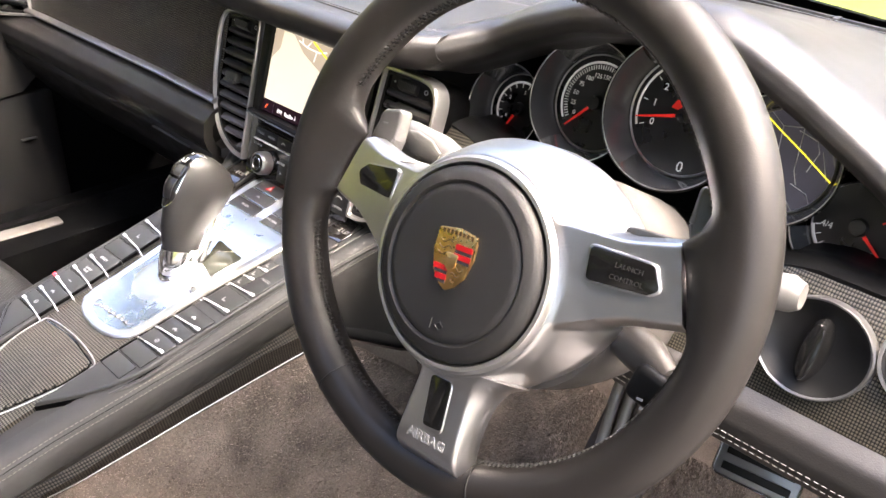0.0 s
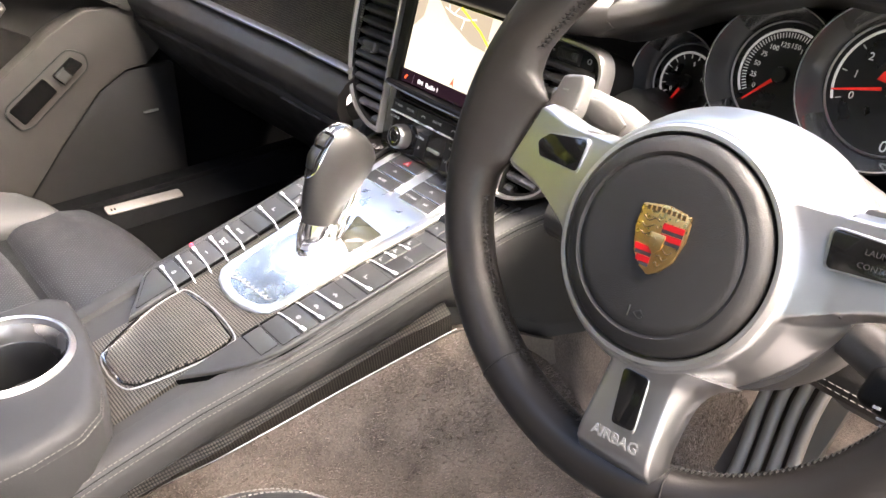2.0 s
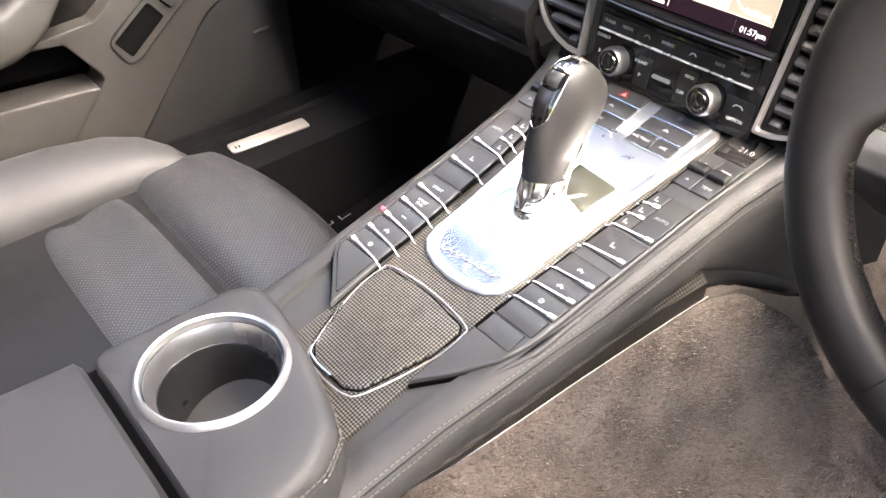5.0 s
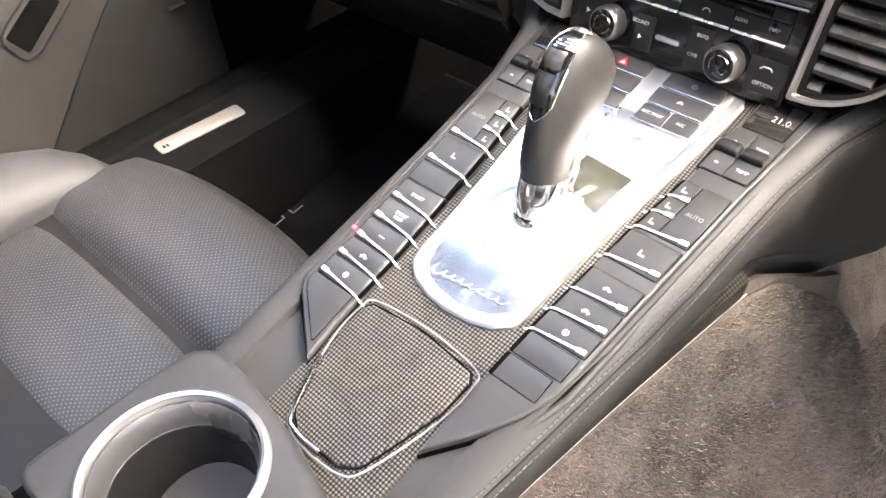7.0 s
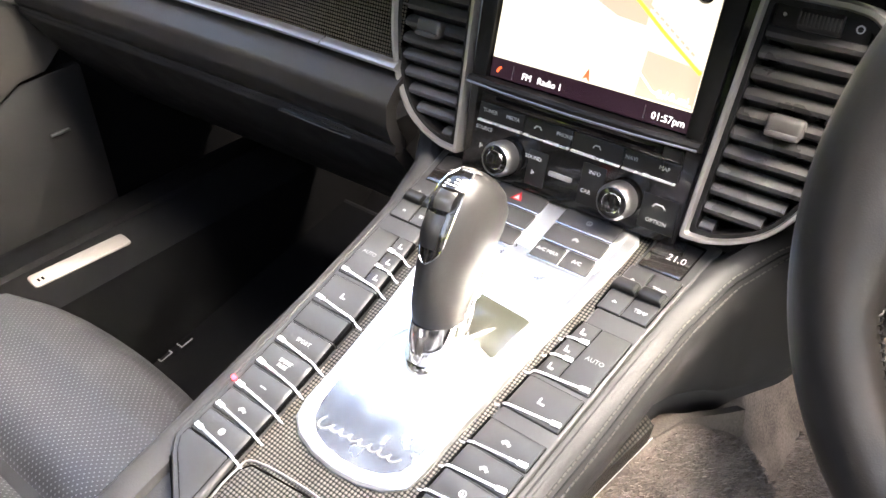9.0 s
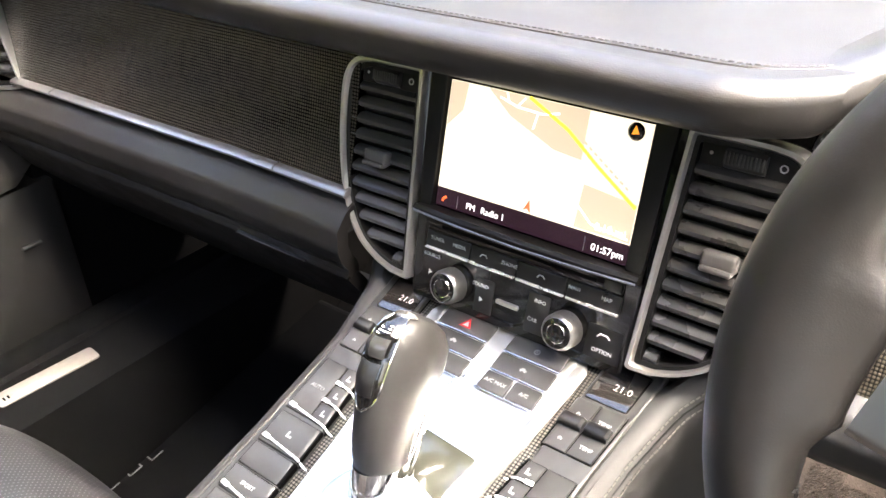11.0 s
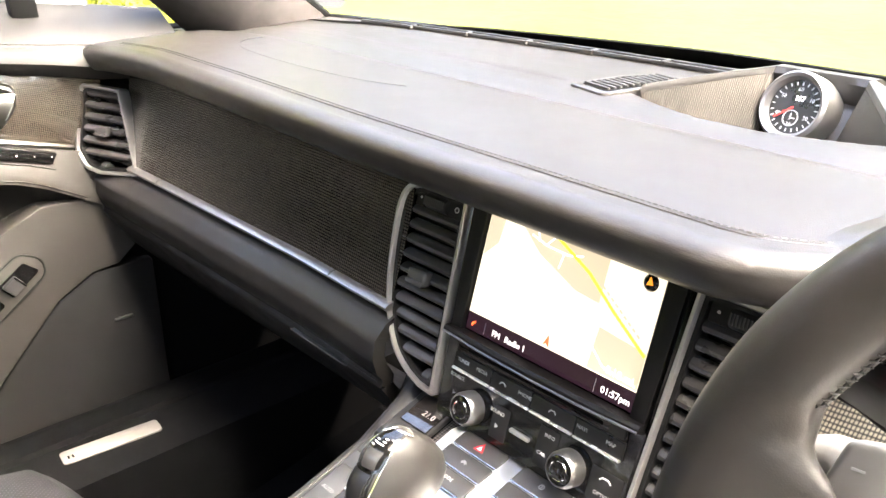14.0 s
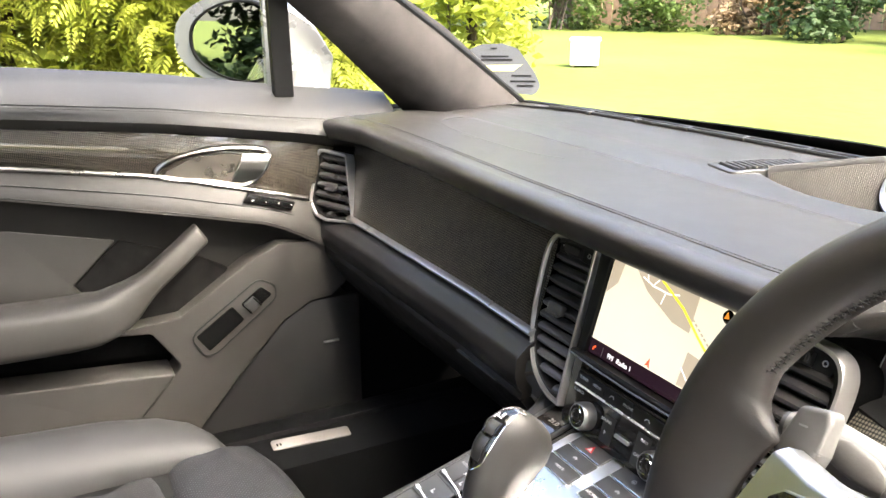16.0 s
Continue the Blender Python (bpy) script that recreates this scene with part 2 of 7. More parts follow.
def loft(loops, closed=True, caps=True, ring=False):
    """A skin over cross-sections of equal count."""
    bm = bmesh.new()
    rows = [[bm.verts.new(p) for p in lp] for lp in loops]
    k = len(rows[0])
    pairs = list(zip(rows, rows[1:])) + ([(rows[-1], rows[0])] if ring else [])
    for a, b in pairs:
        for i in range(k if closed else k - 1):
            j = (i + 1) % k
            bm.faces.new((a[i], a[j], b[j], b[i]))
    if caps and closed and not ring:
        bm.faces.new(rows[0][::-1])
        bm.faces.new(rows[-1])
    return bm


def blob(pts, n=5):
    """A closed soft curve through flat points."""
    k = len(pts)
    out = []
    for i in range(k):
        a, b, c, d = (Vector(pts[(i + q) % k]) for q in (-1, 0, 1, 2))
        for j in range(n):
            t = j / n
            v = 0.5 * ((2 * b) + (c - a) * t + (2 * a - 5 * b + 4 * c - d) * t * t + (3 * b - a - 3 * c + d) * t ** 3)
            out.append((v.x, v.y))
    return out


def smooth_path(pts, n=6):
    """Catmull-Rom through the points."""
    p = [Vector(q) for q in pts]
    p = [p[0] * 2 - p[1]] + p + [p[-1] * 2 - p[-2]]
    out = []
    for i in range(1, len(p) - 2):
        for j in range(n):
            t = j / n
            a, b, c, d = p[i - 1], p[i], p[i + 1], p[i + 2]
            out.append(0.5 * ((2 * b) + (c - a) * t + (2 * a - 5 * b + 4 * c - d) * t * t + (3 * b - a - 3 * c + d) * t ** 3))
    out.append(p[-2])
    return out


def tube(pts, r, n=8, closed=False, flat=1.0):
    pts = [Vector(p) for p in pts]
    loops = []
    k = len(pts)
    up = None
    for i, p in enumerate(pts):
        a, b = (pts[i - 1], pts[(i + 1) % k]) if closed else (pts[max(i - 1, 0)], pts[min(i + 1, k - 1)])
        d = (b - a).normalized()
        if up is None:
            up = Vector((0, 0, 1)) if abs(d.z) < 0.9 else Vector((1, 0, 0))
        s = d.cross(up).normalized()
        up = s.cross(d).normalized()
        rr = r[i] if isinstance(r, (list, tuple)) else r
        loops.append([p + s * (rr * math.cos(2 * math.pi * j / n)) + up * (rr * flat * math.sin(2 * math.pi * j / n)) for j in range(n)])
    return loft(loops, True, not closed, closed)


def sheet(fn, nu, nv, thick=0.0):
    """A surface fn(u, v), u and v from 0 to 1, with its thickness behind it."""
    bm = bmesh.new()
    g = [[bm.verts.new(fn(i / nu, j / nv)) for j in range(nv + 1)] for i in range(nu + 1)]
    for i in range(nu):
        for j in range(nv):
            bm.faces.new((g[i][j], g[i + 1][j], g[i + 1][j + 1], g[i][j + 1]))
    if thick:
        # the back lies behind the drawn side (thick < 0: before it)
        bm.normal_update()
        h = [[bm.verts.new(w.co - w.normal * thick) for w in row] for row in g]
        for i in range(nu):
            for j in range(nv):
                bm.faces.new((h[i][j], h[i][j + 1], h[i + 1][j + 1], h[i + 1][j]))
        for i in range(nu):
            bm.faces.new((g[i][0], h[i][0], h[i + 1][0], g[i + 1][0]))
            bm.faces.new((g[i][nv], g[i + 1][nv], h[i + 1][nv], h[i][nv]))
        for j in range(nv):
            bm.faces.new((g[0][j], g[0][j + 1], h[0][j + 1], h[0][j]))
            bm.faces.new((g[nu][j], h[nu][j], h[nu][j + 1], g[nu][j + 1]))
    return bm


def joined(*bms):
    out = bmesh.new()
    for b in bms:
        me = bpy.data.meshes.new("tmp")
        b.to_mesh(me)
        b.free()
        out.from_mesh(me)
        bpy.data.meshes.remove(me)
    return out


def moved(bm, m):
    bmesh.ops.transform(bm, matrix=m, verts=bm.verts)
    return bm


TEXT_CACHE = {}


def words(s, size, material, parent, at, name="lettering", bold=0.0, align="CENTER"):
    """Raised lettering in the built-in font."""
    key = (s, size, bold, align, material.name)
    if key not in TEXT_CACHE:
        cu = bpy.data.curves.new("lettering", "FONT")
        cu.body, cu.size, cu.align_x, cu.align_y = s, size, align, "CENTER"
        cu.extrude, cu.resolution_u, cu.offset = 0.00015, 2, bold
        ob = bpy.data.objects.new("lettering", cu)
        me = bpy.data.meshes.new_from_object(ob)
        bpy.data.objects.remove(ob)
        me.materials.clear()
        me.materials.append(material)
        TEXT_CACHE[key] = me
    return part(name, TEXT_CACHE[key], None, parent, at=at)


def stitches(path, step, size, material, parent, name="stitching", r=0.00045):
    """A row of separate thread stitches along a path."""
    pts = [Vector(p) for p in path]
    bms, acc = [], 0.0
    bm = bmesh.new()
    for a, b in zip(pts, pts[1:]):
        L = (b - a).length
        if L < 1e-9:
            continue
        d = (b - a) / L
        s = d.cross(Vector((0, 0, 1)))
        s = s.normalized() if s.length > 1e-4 else Vector((1, 0, 0))
        u = s.cross(d).normalized()
        while acc < L:
            c = a + d * acc
            e = c + d * size
            v = [bm.verts.new(c + s * r), bm.verts.new(c + u * r), bm.verts.new(c - s * r), bm.verts.new(c - u * r),
                 bm.verts.new(e + s * r), bm.verts.new(e + u * r), bm.verts.new(e - s * r), bm.verts.new(e - u * r)]
            for i in range(4):
                j = (i + 1) % 4
                bm.faces.new((v[i], v[j], v[4 + j], v[4 + i]))
            bm.faces.new(v[3::-1])
            bm.faces.new(v[4:])
            acc += step
        acc -= L
    return part(name, bm, material, parent)


def mirror_x(pts):
    return [(-p[0], *p[1:]) for p in pts][::-1]


def interp(x, xs, ys):
    return float(np.interp(x, xs, ys))



def ease(a, b, x):
    t = min(1.0, max(0.0, (x - a) / (b - a)))
    return t * t * (3 - 2 * t)


# ---- the ground and the car's shell ----
GROUND_Z = -0.30
GRASS = mat("lawn_grass", (0.098, 0.124, 0.028), 0.9, vary=0.35, scale=6, big=0.4, bump=0.6, bump_scale=60, spec=0.1)
DRIVE = mat("added_grey_ground", (0.17, 0.16, 0.15), 0.9, vary=0.4, scale=60, big=1.5, bump=0.8, bump_scale=120, spec=0.15)
ground = part("ground", sheet(lambda u, v: Vector(((u - 0.5) * 400, (v - 0.5) * 400, GROUND_Z)), 20, 20, 0.05), GRASS)
tagged(ground, "sunlit mown lawn stretching to the trees", "ground", kind="structure")

# grey ground patch added out of view so silver parts reflect no green
drive = part("driveway", prism(fillet([(-2.2, -7.0), (6.0, -7.0), (6.0, 3.2), (-2.2, 3.2)], 0.8, 5), GROUND_Z, GROUND_Z + 0.02, 0.005), DRIVE)
tagged(drive, "grey ground patch added under the car against green reflections", "driveway", kind="structure")

# floor, tunnel and bulkhead; the driver's carpet rises to the silver line at the console's foot
def line_x(y):
    return interp(y, [-0.52, -0.36, -0.304, -0.245, -0.194, -0.138, -0.08, -0.03, 0.02, 0.07], [0.060, 0.066, 0.081, 0.091, 0.099, 0.109, 0.120, 0.131, 0.146, 0.17])


def line_z(y):
    v = (y - 0.0174) / 0.9735
    return 0.456 + v * 0.2287 + 0.9735 * interp(v, [-0.09, -0.05, -0.02, 0.0, 0.08], [-0.076, -0.096, -0.125, -0.146, -0.17])


def floor_fn(u, v):
    x = (u - 0.5) * 1.44
    y = -1.6 + v * 2.3
    a = abs(x)
    z = interp(a, [0, 0.07, 0.10, 0.15, 0.20, 0.26, 0.60, 0.66, 0.72], [0.31, 0.31, 0.30, 0.19, 0.08, 0.04, 0.04, 0.06, 0.12])
    if x > 0.03 and y < 0.16:
        plain = z
        top = max(0.22, line_z(y)) - 0.0035
        z = max(z if a > 0.5 else 0.04, 0.04 + (top - 0.04) * interp(a - line_x(y), [-1, 0, 0.010, 0.03, 0.06, 0.10, 0.16], [1, 1, 0.95, 0.76, 0.47, 0.20, 0]))
        z += (plain - z) * ease(0.0, 0.16, y)
    z += 0.012 * noise.noise(Vector((x * 7, y * 7, 0))) * (1 if 0.12 < a < 0.6 else 0)
    z += interp(y, [0.15, 0.45, 0.62], [0, 0.12, 0.40]) * interp(a, [0.10, 0.24], [0.1, 1.0])
    return Vector((x, y, z))


floor = part("floor", sheet(floor_fn, 180, 120, 0.02), CARPET)
# the passenger's half is blackened to hold the shade of the footwell
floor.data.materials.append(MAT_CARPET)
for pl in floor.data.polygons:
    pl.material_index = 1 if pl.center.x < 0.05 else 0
tagged(floor, "grey-brown carpeted car floor and tunnel", "floor", kind="structure")
bulk = part("wall_front", box((0, 0.60, 0.27), (1.6, 0.05, 0.66)), MAT_CARPET)
tagged(bulk, "black carpeted bulkhead behind the dashboard", "wall", kind="structure")
# the driver's door stands open: only its sill closes the floor, and the body begins again behind the seat
side = part("wall_right", joined(loft([[(0.62, y, 0.03), (0.64, y, 0.15), (0.70, y, 0.17), (0.80, y, 0.15), (0.82, y, 0.03)] for y in (-1.7, -0.3, 0.66)]),
                                 loft([[(0.74, y, 0.15), (0.75, y, 0.40), (0.78, y, 0.705), (0.84, y, 0.70), (0.86, y, 0.40), (0.84, y, 0.15)] for y in (-1.7, -1.3, -0.95)]),
                                 loft([[(0.73, y, 0.15), (0.74, y, 0.40), (0.76, y, 0.66), (0.84, y, 0.66), (0.86, y, 0.40), (0.84, y, 0.15)] for y in (0.12, 0.4, 0.66)])), SOFT_PLASTIC)
tagged(side, "dark sill and body side round the open driver's door", "wall", kind="structure")
rear = part("wall_rear", box((0, -1.72, 0.33), (1.5, 0.12, 0.86), 0.03), LEATHER)
tagged(rear, "dark trimmed rear end of the cabin", "wall", kind="structure")


def roof_z(x, y):
    return 1.04 - 0.11 * (x / 0.65) ** 2 - 0.05 * max(0.0, (y + 0.5) / 0.37) ** 2


def roof_part(x0, x1, y0, y1):
    return sheet(lambda u, v: Vector((x0 + u * (x1 - x0), y0 + v * (y1 - y0), roof_z(x0 + u * (x1 - x0), y0 + v * (y1 - y0)))), 10, 10, -0.03)


# unseen roof; the opening over the seats is added to let light in
roof = part("ceiling", joined(roof_part(-0.65, 0.65, -0.46, -0.13), roof_part(-0.65, -0.36, -1.05, -0.46), roof_part(0.36, 0.65, -1.05, -0.46), roof_part(-0.65, 0.65, -1.78, -1.05)), SUEDE)
tagged(roof, "unseen dark headlining with an opening added to let light in", "ceiling", kind="structure")

# short fibres of the carpet where the driver's footwell is seen from close by
fr = np.random.default_rng(3)
NF = 190000
fx, fy = fr.uniform(0.06, 0.46, NF), fr.uniform(-0.46, 0.34, NF)
verts = []
for x, y, a, l, h in zip(fx, fy, fr.uniform(0, 6.28, NF), fr.uniform(0.0, 0.0035, NF), fr.uniform(0.0025, 0.006, NF)):
    if x < line_x(y) + 0.001:
        continue
    p = floor_fn(x / 1.44 + 0.5, (y + 1.6) / 2.3)
    c, s = math.cos(a), math.sin(a)
    up = 0.7 if x < 0.22 else 0.0
    verts += [(p.x - s * 0.0005, p.y + c * 0.0005, p.z), (p.x + s * 0.0005, p.y - c * 0.0005, p.z), (p.x + c * l + up * h, p.y + s * l, p.z + h * (1 - 0.4 * up))]
me = bpy.data.meshes.new("carpet_pile")
me.from_pydata(verts, [], [(3 * i, 3 * i + 1, 3 * i + 2) for i in range(len(verts) // 3)])
PILE = mat("carpet_fibre", (0.085, 0.070, 0.058), 0.9, vary=0.0, spec=0.1)
pnt = PILE.node_tree
pg, pm = pnt.nodes.new("ShaderNodeNewGeometry"), pnt.nodes.new("ShaderNodeMix")
pm.data_type = "RGBA"
pm.inputs[6].default_value, pm.inputs[7].default_value = (0.075, 0.062, 0.053, 1), (0.23, 0.20, 0.175, 1)
pnt.links.new(pg.outputs["Random Per Island"], pm.inputs[0])
pnt.links.new(pm.outputs[2], pnt.nodes["Principled BSDF"].inputs["Base Color"])
pile = part("carpet_pile", me, PILE)
tagged(pile, "fuzzy grey-brown fibres of the floor carpet", "carpet", kind="stuff")

# ---- centre console ----
CM = pose(0, 0, 0.456, 13.22, 0, 0)
SM = pose(0, 0.006, 0.475, 73.8, 0, 0)


def outer(v, s=1):
    if s < 0:
        return interp(v, [-0.52, -0.29, -0.14, -0.05, 0.0, 0.03, 0.06, 0.09], [0.116, 0.118, 0.119, 0.124, 0.134, 0.150, 0.172, 0.20])
    return interp(v, [-0.52, -0.40, -0.33, -0.28, -0.23, -0.19, -0.14, -0.09, -0.05, 0.0, 0.03, 0.06, 0.09], [0.091, 0.0925, 0.0965, 0.103, 0.109, 0.1145, 0.1185, 0.121, 0.124, 0.134, 0.150, 0.172, 0.20])


def bank_out(v):
    return interp(v, [-0.235, -0.07, 0.02], [0.098, 0.108, 0.116])


def bank_in(v):
    return interp(v, [-0.33, -0.23, -0.135, -0.08, 0.02], [0.052, 0.055, 0.062, 0.069, 0.075])


# the floor carpet again, darkened for the shade at the console's foot
FLANK_CARPET = mat("shaded_carpet", (0.062, 0.053, 0.046), 0.95, vary=0.6, scale=450, bump=1.0, bump_scale=600, spec=0.1)
console = thing("centre_console", "black leather centre console sloping up to the dashboard", "console", CM)


def foot_x(v, s):
    return line_x(v * 0.9735 + 0.0174) if s > 0 else outer(v, -1) - 0.0085


def foot(v, s=1):
    """Height of the silver line where the console meets the carpet."""
    return -0.076 if s > 0 else interp(v, [-0.52, -0.09], [-0.063, -0.080])


def console_side(v, s):
    w, lift = outer(v, s), interp(v, [-0.52, -0.06, 0.0, 0.08], [0, 0, 0.004, 0.02])
    deep = interp(v, [-0.52, -0.09, -0.03, 0.02], [0.055, 0.052, 0.100, 0.15]) if s > 0 else interp(v, [-0.52, -0.09, -0.03, 0.02], [0.038, 0.052, 0.100, 0.15])
    fx = min(foot_x(v, s), w - 0.008)
    return [(0, -0.004), (w - 0.028, -0.004), (w - 0.026, 0.001), (w - 0.016, 0.0022 + lift), (w - 0.008, 0.001 + lift), (w - 0.002, -0.003 + lift), (w + 0.002, -0.009 + lift), (w + 0.0042, -0.016 + lift),
            (w + 0.004, -0.03), (w - 0.002 + (fx - w) * 0.2, 0.012 - deep), (w - 0.008 + (fx - w) * 0.45, -deep), (fx - 0.003, -0.004 - deep), (fx - 0.005, -0.17), (0, -0.17)]


def console_loop(v):
    return [(x, v, z) for x, z in console_side(v, 1)] + [(-x, v, z) for x, z in console_side(v, -1)[-2:0:-1]]


vs = [-0.52, -0.46, -0.40, -0.36, -0.33, -0.30, -0.27, -0.24, -0.21, -0.18, -0.14, -0.09, -0.05, -0.02, 0.0, 0.015, 0.03, 0.045, 0.06, 0.075]
part("body", loft([console_loop(v) for v in vs]), LEATHER, console)


def edge_lift(v):
    return interp(v, [-0.06, 0.0, 0.08], [0, 0.004, 0.02])


for s in (1, -1):
    run = [v for v in vs if v <= -0.09]
    tall = lambda v: interp(v, [-0.40, -0.33, -0.15, -0.09], [0.004, 0.011, 0.027, 0.024]) if s > 0 else 0.024
    part("lower_grille", loft([[(s * (foot_x(v, s) - 0.006), v, foot(v, s) + tall(v) + 0.014), (s * (foot_x(v, s) + 0.0025 + (0.08 * tall(v))), v, foot(v, s) + tall(v)), (s * (foot_x(v, s) + 0.0005), v, foot(v, s)), (s * (foot_x(v, s) - 0.008), v, foot(v, s))] for v in run]),
         CARBON_DARK, console, "dark woven strip along the console's foot")
    part("edge_trim", tube([(s * foot_x(v, s), v, foot(v, s) - 0.0015) for v in np.linspace(-0.39, -0.085, 30)], 0.0006, 6), SILVER, console, "thin silver edge line")
    # on the passenger's side black stands for the shade of the footwell
    part("side_carpet", loft([[(s * (foot_x(v, s) - 0.008), v, k), (s * (foot_x(v, s) - 0.001), v, k), (s * foot_x(v, s), v, -0.19), (s * (foot_x(v, s) - 0.008), v, -0.19)] for v, k in [(v, foot(v, s) - 0.0025) for v in run] + [(-0.05, -0.096), (-0.02, -0.125), (0.0, -0.144), (0.015, -0.154)]]), FLANK_CARPET if s > 0 else MAT_CARPET, console)
    part("seam", tube([(s * (outer(v, s) - 0.0005), v, -0.0055 + edge_lift(v)) for v in np.linspace(-0.5, 0.07, 60)], 0.0007, 6), SOFT_PLASTIC, console)
    for dx, dz in ((0.0022, -0.0085), (-0.0026, -0.0022)) if s > 0 else ():
        stitches([(outer(v) + dx, v, dz + edge_lift(v)) for v in np.linspace(-0.5, 0.07, 60)], 0.0045, 0.0031, THREAD, console, r=0.0006)

inlay = [(bank_in(v), v) for v in (-0.385, -0.33, -0.23, -0.135, -0.08, 0.022)]
part("carbon_inlay", prism(inlay + mirror_x(inlay), -0.006, 0.0005), CARBON, console, "woven carbon inlay with a brown sheen")

# lid of the ashtray
lid = fillet([(0.043, -0.268), (0.0475, -0.274), (0.046, -0.300), (0.030, -0.352), (0.018, -0.360), (-0.018, -0.360), (-0.030, -0.352), (-0.046, -0.300), (-0.0475, -0.274), (-0.043, -0.268), (0, -0.264)],
             [0.003, 0.003, 0.02, 0.012, 0.006, 0.006, 0.012, 0.02, 0.003, 0.003, 0.05], 4)
part("lid_gap", prism([(x * 1.035, (y + 0.312) * 1.035 - 0.312) for x, y in lid], -0.004, 0.0012), GLOSS, console)
ash = part("lid", prism(lid, 0.0, 0.0036, 0.0016, 3), CARBON, console, "woven carbon storage lid")
part("lid_pull", tube(smooth_path([(-0.0455, -0.315, 0.0032), (-0.030, -0.354, 0.0036), (-0.017, -0.361, 0.0036), (0.004, -0.361, 0.0034)], 5), 0.0013, 8), CHROME, ash)
part("lid_edge", tube(smooth_path([(0.0, -0.3655, 0.001), (0.022, -0.363, 0.001), (0.034, -0.352, 0.001), (0.049, -0.302, 0.001), (0.0505, -0.274, 0.001), (0.044, -0.264, 0.001), (0, -0.260, 0.001), (-0.044, -0.264, 0.001),
                                   (-0.0505, -0.274, 0.001), (-0.049, -0.302, 0.001), (-0.034, -0.352, 0.001), (-0.022, -0.363, 0.001), (0.0, -0.3655, 0.001)], 4), 0.0007, 6), SILVER, console)

# shift plate
half = [(0.0, -0.2435), (0.018, -0.242), (0.034, -0.237), (0.045, -0.228), (0.0485, -0.215), (0.049, -0.19), (0.0535, -0.13), (0.0605, -0.07), (0.0655, -0.02), (0.0665, 0.0), (0.062, 0.009), (0.050, 0.014), (0.0, 0.016)]
outline = half + [(-x, y) for x, y in half[-2:0:-1]]
POLISHED = mat("polished_aluminium", (0.84, 0.85, 0.86), 0.27, 1.0, vary=0.03, scale=60, rough_vary=0.05)
inner = [(x * 0.80, -0.2345 + (y + 0.2435) * 0.845) for x, y in outline]
part("plate_rim", loft([[(x, y, -0.003) for x, y in outline], [(x, y, 0.0022) for x, y in outline], [(x * 0.98, (y + 0.115) * 0.988 - 0.115, 0.0036) for x, y in outline], [(x * 1.03, (y + 0.135) * 1.03 - 0.135, 0.0036) for x, y in inner],
                        [(x, y, 0.0026) for x, y in inner], [(x, y, -0.003) for x, y in inner]], True, False, True), ALU, console, "bright rim of the shift plate")
part("shift_plate", sheet(lambda u, v: Vector(((u - 0.5) * 2 * interp(-0.240 + 0.219 * v, [-0.240, -0.232, -0.222, -0.21, -0.13, -0.02], [0.018, 0.033, 0.040, 0.0425, 0.046, 0.056]), -0.240 + 0.219 * v, 0.0034 - 0.0024 * ease(0.26, 0.0, v))), 24, 60, 0.002), POLISHED, console, "polished aluminium shift plate")
part("upper_plate", prism(fillet([(-0.0545, -0.0405), (0.0545, -0.0405), (0.0575, 0.0065), (-0.0575, 0.0065)], 0.004, 3), -0.002, 0.0040, 0.0006), ALU, console)


def rect(x0, x1, v0, v1):
    return [(x0, v0), (x1, v0), (x1, v1), (x0, v1)]


# low round dome about the lever's foot
part("lever_dish", lathe([(0.0, 0.0018), (0.018, 0.0018), (0.027, 0.0016), (0.0315, 0.0011), (0.0335, 0.0003), (0.034, -0.001)], 56, Matrix.Translation((0.0, -0.160, 0.0034))), ALU, console)
part("gear_display", prism(fillet([(-0.006, -0.090), (0.041, -0.094), (0.036, -0.131), (0.012, -0.124)], 0.003, 3), 0.001, 0.0042, 0.0006), mat("gear_window", (0.035, 0.036, 0.028), 0.10, vary=0.1, coat=0.3), console, "smoky olive gear display window")
# flowing script as a plain looping line
def script(t):
    w = t * 2 * math.pi * 8
    big = 1.0 + 1.6 * math.exp(-(t / 0.06) ** 2)
    return (-0.0275 + 0.058 * t - 0.0016 * math.sin(w) * big, -0.2225 + 0.0045 * t + 0.0021 * big * math.cos(w + 0.5), 0.0014 + 0.0008)


part("script_line", tube([script(i / 320) for i in range(321)], 0.00055, 5), GREY_MARK, console)

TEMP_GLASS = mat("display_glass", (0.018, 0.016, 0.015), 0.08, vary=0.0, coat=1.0)
